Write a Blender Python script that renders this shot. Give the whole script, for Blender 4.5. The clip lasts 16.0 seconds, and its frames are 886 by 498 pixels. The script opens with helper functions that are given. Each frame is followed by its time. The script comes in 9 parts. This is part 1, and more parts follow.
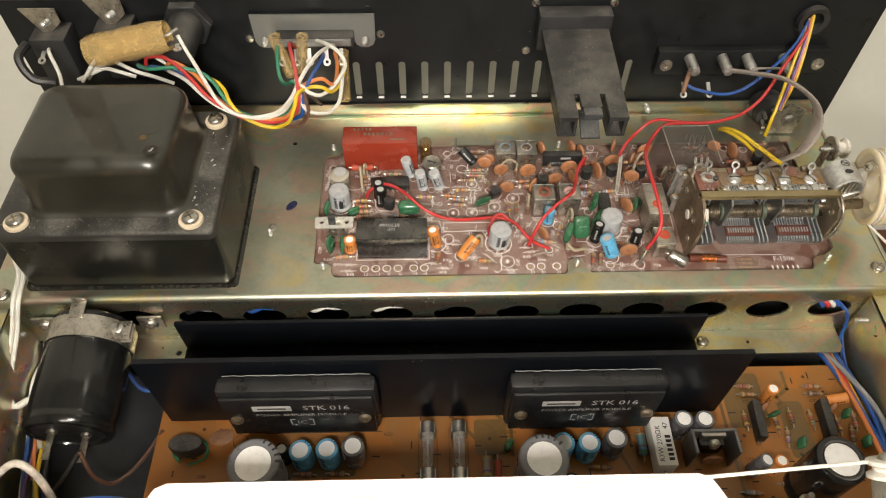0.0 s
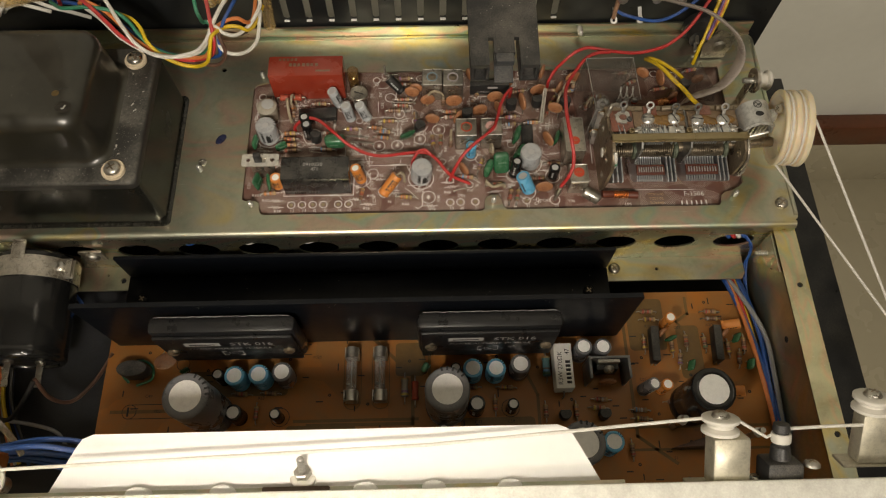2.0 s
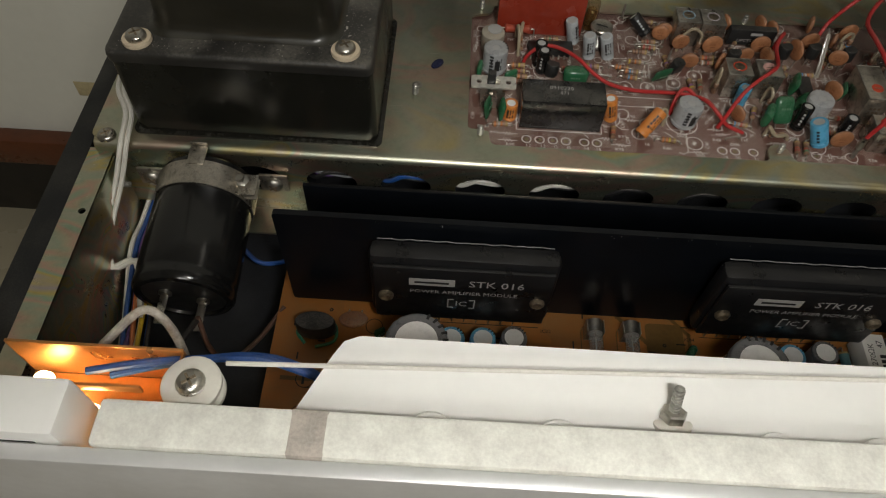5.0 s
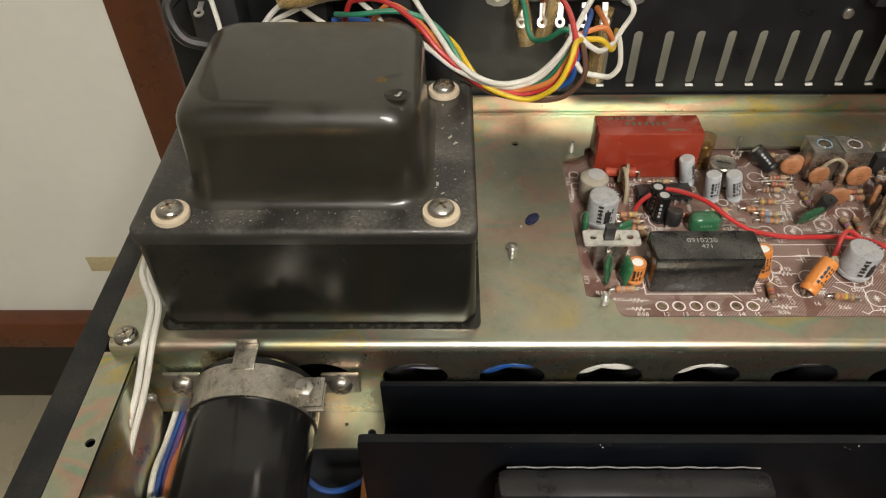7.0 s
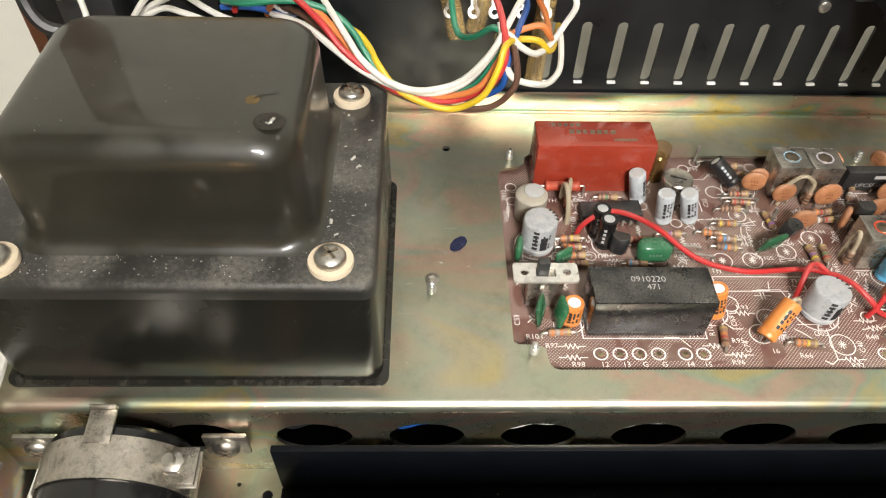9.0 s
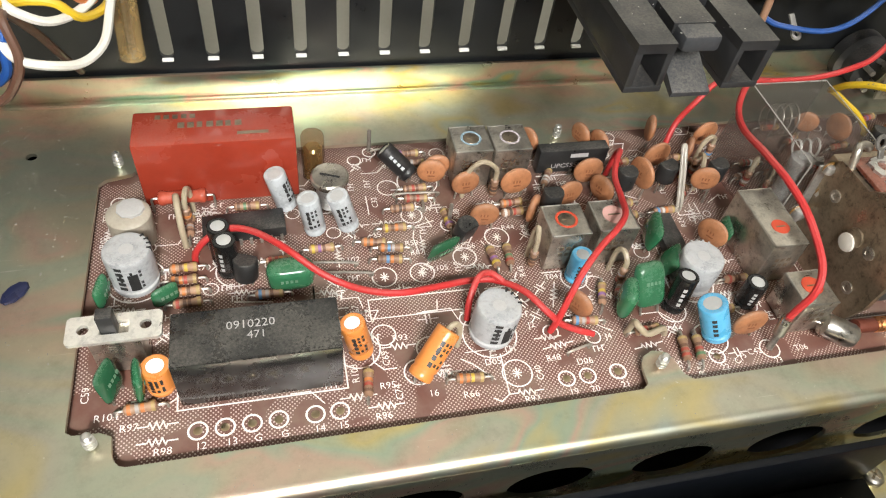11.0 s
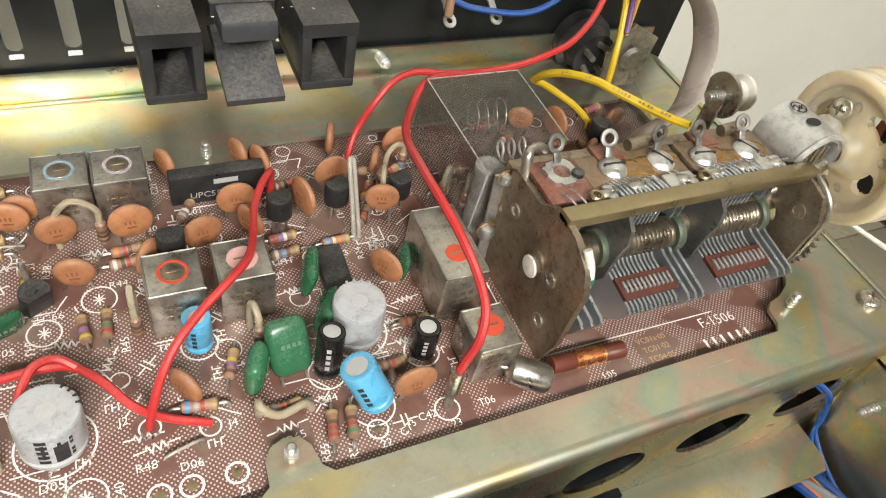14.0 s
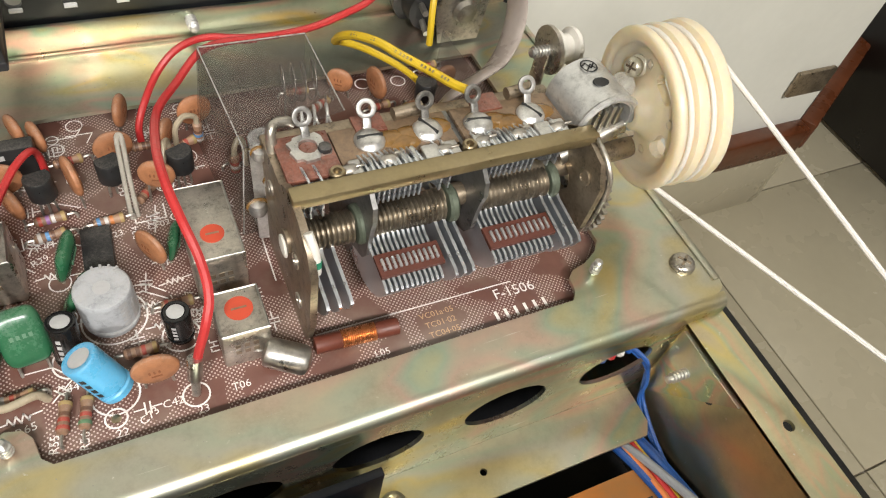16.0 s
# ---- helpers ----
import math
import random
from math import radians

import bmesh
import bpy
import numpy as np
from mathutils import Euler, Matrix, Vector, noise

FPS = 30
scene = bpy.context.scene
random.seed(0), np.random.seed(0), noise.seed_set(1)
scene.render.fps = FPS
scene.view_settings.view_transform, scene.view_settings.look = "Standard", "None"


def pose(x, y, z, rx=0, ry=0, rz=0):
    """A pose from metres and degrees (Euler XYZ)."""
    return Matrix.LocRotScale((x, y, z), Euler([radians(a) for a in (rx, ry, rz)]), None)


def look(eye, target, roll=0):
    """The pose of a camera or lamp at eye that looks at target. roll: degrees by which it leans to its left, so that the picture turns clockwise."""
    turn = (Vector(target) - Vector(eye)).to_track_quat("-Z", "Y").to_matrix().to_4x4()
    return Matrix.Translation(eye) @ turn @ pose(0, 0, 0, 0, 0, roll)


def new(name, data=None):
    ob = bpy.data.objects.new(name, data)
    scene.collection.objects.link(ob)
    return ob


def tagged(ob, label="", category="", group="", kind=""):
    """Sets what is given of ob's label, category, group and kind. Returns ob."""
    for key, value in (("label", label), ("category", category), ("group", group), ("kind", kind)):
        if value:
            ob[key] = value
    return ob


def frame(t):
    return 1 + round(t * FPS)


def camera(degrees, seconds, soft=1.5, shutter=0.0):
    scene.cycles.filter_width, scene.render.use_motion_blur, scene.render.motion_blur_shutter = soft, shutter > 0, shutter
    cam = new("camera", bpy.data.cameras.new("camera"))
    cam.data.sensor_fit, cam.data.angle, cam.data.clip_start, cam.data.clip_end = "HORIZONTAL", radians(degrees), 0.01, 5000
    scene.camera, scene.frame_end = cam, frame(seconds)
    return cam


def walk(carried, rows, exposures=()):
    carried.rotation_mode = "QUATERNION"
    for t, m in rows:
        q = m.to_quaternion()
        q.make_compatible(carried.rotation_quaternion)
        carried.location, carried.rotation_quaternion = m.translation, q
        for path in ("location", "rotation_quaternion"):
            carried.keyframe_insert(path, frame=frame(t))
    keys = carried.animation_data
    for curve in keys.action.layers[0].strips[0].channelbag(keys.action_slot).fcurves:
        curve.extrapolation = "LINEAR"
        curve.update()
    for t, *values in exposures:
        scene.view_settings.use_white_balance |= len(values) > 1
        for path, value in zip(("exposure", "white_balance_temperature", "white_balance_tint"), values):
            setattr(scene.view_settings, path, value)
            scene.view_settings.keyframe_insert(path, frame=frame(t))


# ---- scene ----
cam = camera(64.51, 16.0, soft=1.15)
PATH = [
    (0, (0.05196, -0.17934, 0.25344), (0.05759, 0.00170, 0.01429), 0.63),
    (0.5, (0.05948, -0.19656, 0.24882), (0.06132, -0.00898, 0.01470), -0.26),
    (1, (0.06972, -0.18129, 0.26856), (0.07368, -0.00945, 0.02268), -0.10),
    (1.5, (0.08356, -0.16495, 0.27276), (0.09028, -0.02194, 0.00913), 0.81),
    (2, (0.08871, -0.15302, 0.28841), (0.09294, -0.02836, 0.01556), 0.70),
    (2.5, (0.07734, -0.15070, 0.29926), (0.08056, -0.02247, 0.02806), 0.92),
    (3, (0.07710, -0.14646, 0.29943), (0.08227, -0.01680, 0.02895), 1.38),
    (3.5, (0.08291, -0.14697, 0.27562), (0.09438, -0.01526, 0.00633), 3.71),
    (4, (0.07787, -0.17907, 0.24960), (0.08536, -0.02183, -0.00579), 0.69),
    (4.5, (0.03382, -0.19400, 0.22932), (0.04370, -0.02803, -0.02040), 3.49),
    (5, (-0.00710, -0.18015, 0.19471), (-0.00646, -0.01360, -0.05481), 3.62),
    (5.2, (-0.01710, -0.17713, 0.18512), (-0.01887, -0.01003, -0.06402), 2.87),
    (7.3, (-0.03962, -0.12583, 0.15367), (-0.04316, 0.08999, -0.05468), -0.93),
    (7.5, (-0.03794, -0.12245, 0.15236), (-0.04228, 0.09016, -0.05926), -0.23),
    (8, (-0.04065, -0.11713, 0.15852), (-0.04147, 0.08916, -0.05929), 1.70),
    (8.5, (-0.03746, -0.10734, 0.15569), (-0.03562, 0.09713, -0.06384), 1.45),
    (9, (-0.02299, -0.09530, 0.14921), (-0.01495, 0.10413, -0.07476), 2.00),
    (9.5, (0.00008, -0.08142, 0.14049), (0.02465, 0.11149, -0.08795), 4.48),
    (10, (0.01597, -0.07311, 0.13743), (0.05234, 0.11965, -0.08955), 5.71),
    (10.2, (0.02278, -0.07023, 0.13455), (0.06420, 0.12189, -0.09211), 6.11),
    (12.3, (0.06029, -0.05278, 0.11482), (0.15478, 0.11882, -0.11239), 14.21),
    (12.5, (0.06345, -0.05116, 0.11353), (0.16071, 0.11875, -0.11379), 14.49),
    (13, (0.07308, -0.04758, 0.10978), (0.17927, 0.11785, -0.11684), 15.59),
    (13.5, (0.08785, -0.04577, 0.10857), (0.19654, 0.12299, -0.11438), 14.65),
    (14, (0.10245, -0.04645, 0.10971), (0.21676, 0.12333, -0.10963), 14.87),
    (14.5, (0.11656, -0.04805, 0.11555), (0.23374, 0.12062, -0.10312), 14.87),
    (15, (0.13033, -0.04536, 0.11576), (0.24791, 0.12147, -0.10411), 14.59),
    (15.5, (0.13950, -0.04863, 0.11639), (0.25407, 0.11354, -0.10850), 14.36),
    (16, (0.14802, -0.05727, 0.11768), (0.25450, 0.09566, -0.11742), 13.97),
]
walk(cam, [(t, look(eye, target, roll)) for t, eye, target, roll in PATH], [(0, 0.2, 6850, 10), (0.5, -0.1, 6900, 10), (1.0, -0.53, 7100, 10), (1.5, -0.40, 7400, 10), (2.0, -0.70, 7350, 10), (2.6, -0.56, 7800, 10), (3.0, -0.26, 8000, 10), (3.5, -0.12, 7500, 10), (4.0, -0.70, 7000, 9), (4.7, -1.3, 6450, 8), (5.2, -1.38, 6450, 8), (7.3, 0.05, 6700, 10), (9.5, 0.53, 6350, 10), (10.1, 0.62, 6350, 10), (12.5, 0.46, 6050, 7), (14.5, 0.55, 6400, 9), (16, 0.45, 6300, 10)])

# ---- world and light ----
world = bpy.data.worlds.new("world")
scene.world = world
world.use_nodes = True
world.node_tree.nodes["Background"].inputs[0].default_value = (0.80, 0.82, 0.85, 1)
world.node_tree.nodes["Background"].inputs[1].default_value = 0.25


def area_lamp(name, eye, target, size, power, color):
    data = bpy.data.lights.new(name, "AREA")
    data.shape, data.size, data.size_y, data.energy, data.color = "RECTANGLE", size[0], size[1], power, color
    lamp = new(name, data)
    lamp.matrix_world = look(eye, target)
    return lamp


area_lamp("ceiling_lamp", (0.20, -1.62, 1.66), (0.06, 0.0, 0.0), (0.6, 0.3), 36, (1.0, 0.96, 0.90))
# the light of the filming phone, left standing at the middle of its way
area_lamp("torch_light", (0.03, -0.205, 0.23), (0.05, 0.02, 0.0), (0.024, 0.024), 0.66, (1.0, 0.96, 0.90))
# assumed second lamp, unseen, added for the highlight on the right rail
area_lamp("assumed_side_light", (1.25, 0.38, 1.75), (0.9, 0.1, 0.0), (0.7, 0.3), 2.3, (1.0, 0.93, 0.80))

# ---- mesh helpers: all lengths below are in millimetres ----
MM = 0.001


class Geo:
    """Vertices and faces gathered for one mesh."""

    def __init__(self):
        self.v, self.f = [], []

    def add(self, verts, faces):
        k = len(self.v)
        self.v += [tuple(p) for p in verts]
        self.f += [tuple(i + k for i in q) for q in faces]
        return self

    def box(self, x0, x1, y0, y1, z0, z1, c=0.0, m=None):
        """A box with chamfered edges of width c."""
        c = min(c, (x1 - x0) / 2.01, (y1 - y0) / 2.01, (z1 - z0) / 2.01)
        if c <= 0:
            vs = [(x, y, z) for x in (x0, x1) for y in (y0, y1) for z in (z0, z1)]
            fs = [(0, 1, 3, 2), (4, 6, 7, 5), (0, 4, 5, 1), (2, 3, 7, 6), (0, 2, 6, 4), (1, 5, 7, 3)]
        else:
            bm = bmesh.new()
            bmesh.ops.create_cube(bm, size=1)
            for v in bm.verts:
                v.co = ((x0, x1)[v.co.x > 0], (y0, y1)[v.co.y > 0], (z0, z1)[v.co.z > 0])
            bmesh.ops.bevel(bm, geom=bm.edges[:], offset=c, segments=2, affect="EDGES", profile=0.5)
            bm.verts.index_update()
            vs = [v.co.copy() for v in bm.verts]
            fs = [[v.index for v in f.verts] for f in bm.faces]
            bm.free()
        if m is not None:
            vs = [m @ Vector(p) for p in vs]
        return self.add(vs, fs)

    def lathe(self, profile, n=20, m=None, cap=True):
        """A turned body round z from (radius, height) pairs."""
        vs, fs = [], []
        for r, z in profile:
            vs += [(r * math.cos(2 * math.pi * i / n), r * math.sin(2 * math.pi * i / n), z) for i in range(n)]
        for k in range(len(profile) - 1):
            for i in range(n):
                j = (i + 1) % n
                fs.append((k * n + i, k * n + j, (k + 1) * n + j, (k + 1) * n + i))
        if cap:
            fs.append(tuple(range(n - 1, -1, -1)))
            fs.append(tuple((len(profile) - 1) * n + i for i in range(n)))
        if m is not None:
            vs = [m @ Vector(p) for p in vs]
        return self.add(vs, fs)

    def rod(self, a, b, r, n=10, r2=None):
        a, b = Vector(a), Vector(b)
        m = Matrix.Translation(a) @ (b - a).to_track_quat("Z", "Y").to_matrix().to_4x4()
        return self.lathe([(r, 0), (r if r2 is None else r2, (b - a).length)], n, m)

    def tube(self, points, r, n=8, steps=6, smooth=True, flat=1.0):
        """A round wire through the points."""
        ps = [Vector(p) for p in points]
        if smooth and len(ps) > 2:
            out = []
            ext = [2 * ps[0] - ps[1]] + ps + [2 * ps[-1] - ps[-2]]
            for i in range(1, len(ext) - 2):
                p0, p1, p2, p3 = ext[i - 1 : i + 3]
                for s in range(steps):
                    t = s / steps
                    out.append(0.5 * (2 * p1 + (p2 - p0) * t + (2 * p0 - 5 * p1 + 4 * p2 - p3) * t * t + (3 * p1 - p0 - 3 * p2 + p3) * t**3))
            ps = out + [ps[-1]]
        rings, normal = [], None
        for i, p in enumerate(ps):
            d = (ps[min(i + 1, len(ps) - 1)] - ps[max(i - 1, 0)]).normalized()
            if normal is None:
                normal = d.orthogonal().normalized()
            normal = (normal - d * normal.dot(d)).normalized()
            side = d.cross(normal)
            rings.append([p + r * (math.cos(2 * math.pi * k / n) * normal + flat * math.sin(2 * math.pi * k / n) * side) for k in range(n)])
        vs = [q for ring in rings for q in ring]
        fs = [(i * n + k, i * n + (k + 1) % n, (i + 1) * n + (k + 1) % n, (i + 1) * n + k) for i in range(len(ps) - 1) for k in range(n)]
        fs += [tuple(range(n - 1, -1, -1)), tuple((len(ps) - 1) * n + k for k in range(n))]
        return self.add(vs, fs)

    def strip(self, points, w, z=0.0, closed=False):
        """A flat printed line of width w through (x, y) points."""
        ps = [Vector((*p[:2], 0)) for p in points]
        if closed:
            ps.append(ps[0])
        for a, b in zip(ps, ps[1:]):
            d = (b - a).normalized() * w / 2
            s = Vector((-d.y, d.x, 0))
            q = [a - d + s, a - d - s, b + d - s, b + d + s]
            self.add([(p.x, p.y, z) for p in q], [(0, 1, 2, 3)])
        return self

    def ring(self, x, y, r, w, z=0.0, n=28):
        vs = [((r + s) * math.cos(2 * math.pi * i / n) + x, (r + s) * math.sin(2 * math.pi * i / n) + y, z) for s in (-w / 2, w / 2) for i in range(n)]
        return self.add(vs, [(i, (i + 1) % n, n + (i + 1) % n, n + i)[::-1] for i in range(n)])

    def plate(self, outer, holes, thick, m=None):
        """A sheet with through holes, from z = -thick to 0 in its own plane."""
        bm = bmesh.new()
        edges = []
        for loop in [outer, *holes]:
            vs = [bm.verts.new((x, y, 0)) for x, y in loop]
            edges += [bm.edges.new((a, b)) for a, b in zip(vs, vs[1:] + vs[:1])]
        bmesh.ops.triangle_fill(bm, edges=edges, use_beauty=True, use_dissolve=False, normal=(0, 0, 1))
        bmesh.ops.recalc_face_normals(bm, faces=bm.faces[:])
        if bm.faces and bm.faces[0].normal.z < 0:
            bmesh.ops.reverse_faces(bm, faces=bm.faces[:])
        top = bm.faces[:]
        rim = [e for e in bm.edges if len(e.link_faces) == 1]
        made = bmesh.ops.extrude_edge_only(bm, edges=rim)
        low = {v for v in made["geom"] if isinstance(v, bmesh.types.BMVert)}
        for v in low:
            v.co.z = -thick
        under = bmesh.ops.triangle_fill(bm, edges=[e for e in made["geom"] if isinstance(e, bmesh.types.BMEdge) and all(v in low for v in e.verts)], use_beauty=True, use_dissolve=False, normal=(0, 0, -1))
        bmesh.ops.recalc_face_normals(bm, faces=bm.faces[:])
        bm.verts.index_update()
        vs = [v.co.copy() if m is None else m @ v.co for v in bm.verts]
        fs = [[v.index for v in f.verts] for f in bm.faces]
        bm.free()
        return self.add(vs, fs)


def circle(x, y, r, n=24, ry=None):
    return [(x + r * math.cos(2 * math.pi * i / n), y + (ry or r) * math.sin(2 * math.pi * i / n)) for i in range(n)]


def rounded(x0, x1, y0, y1, r, n=5):
    out = []
    for cx, cy, a in ((x1 - r, y1 - r, 0), (x0 + r, y1 - r, 90), (x0 + r, y0 + r, 180), (x1 - r, y0 + r, 270)):
        out += [(cx + r * math.cos(radians(a + 90 * i / n)), cy + r * math.sin(radians(a + 90 * i / n))) for i in range(n + 1)]
    return out


def mesh_of(name, geo, mat, sharp=38):
    me = bpy.data.meshes.new(name)
    me.from_pydata([(x * MM, y * MM, z * MM) for x, y, z in geo.v], [], geo.f)
    me.update()
    me.polygons.foreach_set("use_smooth", [True] * len(me.polygons))
    me.set_sharp_from_angle(angle=radians(sharp))
    me.materials.append(mat)
    return me


def part(name, geo, mat, parent, label="", at=None):
    """One mesh object under a thing or a part."""
    ob = new(name, geo if isinstance(geo, bpy.types.Mesh) else mesh_of(name, geo, mat))
    ob.parent = parent
    if at is not None:
        ob.matrix_local = at
    return tagged(ob, label)


def thing(name, label, category, x=0, y=0, z=0, rx=0, ry=0, rz=0, group="", kind=""):
    """An Empty at the base of a thing, in millimetres and degrees."""
    ob = new(name)
    ob.empty_display_size = 0.01
    ob.matrix_world = pose(x * MM, y * MM, z * MM, rx, ry, rz)
    return tagged(ob, label, category, group, kind)


def solid(name, geo, mat, label, category, group="", kind="", at=None):
    """A thing that is one mesh."""
    ob = new(name, geo if isinstance(geo, bpy.types.Mesh) else mesh_of(name, geo, mat))
    if at is not None:
        ob.matrix_world = at
    return tagged(ob, label, category, group, kind)


def words(text, size, mat, parent, at, name="printed_text", align="CENTER", depth=0.0):
    """Printed writing as a flat mesh; at is its pose under the parent."""
    cu = bpy.data.curves.new(name, "FONT")
    cu.body, cu.size, cu.align_x, cu.align_y, cu.extrude, cu.resolution_u = text, size * MM, align, "CENTER", depth, 2
    tmp = bpy.data.objects.new(name, cu)
    me = bpy.data.meshes.new_from_object(tmp)
    bpy.data.objects.remove(tmp)
    me.materials.clear()
    me.materials.append(mat)
    ob = new(name, me)
    ob.parent = parent
    ob.matrix_local = at
    return ob


def at_mm(x, y, z, rx=0, ry=0, rz=0):
    return pose(x * MM, y * MM, z * MM, rx, ry, rz)


# ---- materials ----
def node_mat(name):
    mat = bpy.data.materials.new(name)
    mat.use_nodes = True
    nt = mat.node_tree
    return mat, nt, nt.nodes["Principled BSDF"]


def add_node(nt, kind, **values):
    n = nt.nodes.new(kind)
    for key, value in values.items():
        n.inputs[key].default_value = value
    return n


def ramp_of(nt, stops):
    n = nt.nodes.new("ShaderNodeValToRGB")
    while len(n.color_ramp.elements) < len(stops):
        n.color_ramp.elements.new(0.5)
    for e, (p, c) in zip(n.color_ramp.elements, stops):
        e.position, e.color = p, (*c, 1) if len(c) == 3 else c
    return n


def paint(name, color, rough=0.5, metal=0.0, vary=0.18, scale=250.0, bump=0.15, dust=0.0, dust_color=(0.42, 0.38, 0.32), dust_scale=1900.0, coat=0.0, spread=0.15, trans=0.0, random=0.0, gloss=0.5, grime=0.0, glow_through=0.0):
    """A surface with blotches, fine grain, fine relief and, where it is dirty, settled dust."""
    mat, nt, b = node_mat(name)
    co = nt.nodes.new("ShaderNodeTexCoord")
    big = add_node(nt, "ShaderNodeTexNoise", Scale=scale, Detail=4.0, Roughness=0.6)
    fine = add_node(nt, "ShaderNodeTexNoise", Scale=scale * 9, Detail=3.0, Roughness=0.6)
    geo = nt.nodes.new("ShaderNodeNewGeometry")
    for n in (big, fine):
        nt.links.new(co.outputs["Object"], n.inputs["Vector"])
    c = Vector(color)
    lo, hi = c * (1 - vary), c * (1 + vary)
    ramp = ramp_of(nt, [(0.3, tuple(lo)), (0.72, tuple(min(v, 1) for v in hi))])
    mixv = nt.nodes.new("ShaderNodeMath")
    mixv.operation = "MULTIPLY_ADD"
    mixv.inputs[1].default_value = 0.35
    nt.links.new(fine.outputs["Fac"], mixv.inputs[0])
    scaled = nt.nodes.new("ShaderNodeMath")
    scaled.operation = "MULTIPLY"
    scaled.inputs[1].default_value = 0.65
    nt.links.new(big.outputs["Fac"], scaled.inputs[0])
    nt.links.new(scaled.outputs[0], mixv.inputs[2])
    nt.links.new(mixv.outputs[0], ramp.inputs[0])
    col = ramp.outputs[0]
    if random:
        info = nt.nodes.new("ShaderNodeObjectInfo")
        hsv = nt.nodes.new("ShaderNodeHueSaturation")
        mr = nt.nodes.new("ShaderNodeMapRange")
        mr.inputs["To Min"].default_value, mr.inputs["To Max"].default_value = 1 - random, 1 + random
        nt.links.new(info.outputs["Random"], mr.inputs["Value"])
        nt.links.new(mr.outputs[0], hsv.inputs["Value"])
        nt.links.new(col, hsv.inputs["Color"])
        col = hsv.outputs[0]
    if grime:
        gn = add_node(nt, "ShaderNodeTexNoise", Scale=420.0, Detail=6.0, Roughness=0.78)
        nt.links.new(co.outputs["Object"], gn.inputs["Vector"])
        gr = ramp_of(nt, [(0.36, (1 - grime, 1 - grime, 1 - grime)), (0.47, (1 - grime * 0.25,) * 3), (0.56, (1, 1, 1))])
        nt.links.new(gn.outputs["Fac"], gr.inputs[0])
        gm = nt.nodes.new("ShaderNodeMix")
        gm.data_type, gm.blend_type = "RGBA", "MULTIPLY"
        gm.inputs["Factor"].default_value = 1.0
        nt.links.new(col, gm.inputs["A"])
        nt.links.new(gr.outputs[0], gm.inputs["B"])
        col = gm.outputs["Result"]
    rr = nt.nodes.new("ShaderNodeMapRange")
    rr.inputs["From Min"].default_value, rr.inputs["From Max"].default_value = 0.3, 0.7
    rr.inputs["To Min"].default_value, rr.inputs["To Max"].default_value = max(rough - spread, 0.03), min(rough + spread, 1)
    nt.links.new(big.outputs["Fac"], rr.inputs["Value"])
    rough_out = rr.outputs[0]
    if dust:
        sp = add_node(nt, "ShaderNodeTexNoise", Scale=dust_scale, Detail=5.0, Roughness=0.75 if dust_scale > 500 else 0.55)
        patch = add_node(nt, "ShaderNodeTexNoise", Scale=70.0, Detail=3.0)
        nt.links.new(co.outputs["Object"], sp.inputs["Vector"])
        nt.links.new(co.outputs["Object"], patch.inputs["Vector"])
        up = nt.nodes.new("ShaderNodeSeparateXYZ")
        nt.links.new(geo.outputs["Normal"], up.inputs[0])
        lift = nt.nodes.new("ShaderNodeMapRange")
        lift.inputs["From Min"].default_value, lift.inputs["From Max"].default_value = 0.2, 0.9
        nt.links.new(up.outputs["Z"], lift.inputs["Value"])
        mul = nt.nodes.new("ShaderNodeMath")
        mul.operation = "MULTIPLY"
        nt.links.new(sp.outputs["Fac"], mul.inputs[0])
        nt.links.new(patch.outputs["Fac"], mul.inputs[1])
        th = nt.nodes.new("ShaderNodeMapRange")
        th.inputs["From Min"].default_value, th.inputs["From Max"].default_value = 0.20, 0.40
        th.inputs["To Max"].default_value = dust
        nt.links.new(mul.outputs[0], th.inputs["Value"])
        m2 = nt.nodes.new("ShaderNodeMath")
        m2.operation = "MULTIPLY"
        nt.links.new(th.outputs[0], m2.inputs[0])
        nt.links.new(lift.outputs[0], m2.inputs[1])
        mx = nt.nodes.new("ShaderNodeMix")
        mx.data_type = "RGBA"
        nt.links.new(m2.outputs[0], mx.inputs["Factor"])
        nt.links.new(col, mx.inputs["A"])
        mx.inputs["B"].default_value = (*dust_color, 1)
        col = mx.outputs["Result"]
        ad = nt.nodes.new("ShaderNodeMath")
        ad.operation, ad.use_clamp = "ADD", True
        nt.links.new(rough_out, ad.inputs[0])
        nt.links.new(m2.outputs[0], ad.inputs[1])
        rough_out = ad.outputs[0]
    nt.links.new(col, b.inputs["Base Color"])
    nt.links.new(rough_out, b.inputs["Roughness"])
    b.inputs["Metallic"].default_value = metal
    if glow_through:
        b.inputs["Subsurface Weight"].default_value = glow_through
        b.inputs["Subsurface Radius"].default_value = (1.0, 0.75, 0.45)
        b.inputs["Subsurface Scale"].default_value = 0.006
    b.inputs["Coat Weight"].default_value = coat
    b.inputs["Specular IOR Level"].default_value = gloss
    b.inputs["Transmission Weight"].default_value = trans
    if bump:
        bp = add_node(nt, "ShaderNodeBump", Strength=bump, Distance=0.0001)
        nt.links.new(fine.outputs["Fac"], bp.inputs["Height"])
        nt.links.new(bp.outputs[0], b.inputs["Normal"])
    return mat


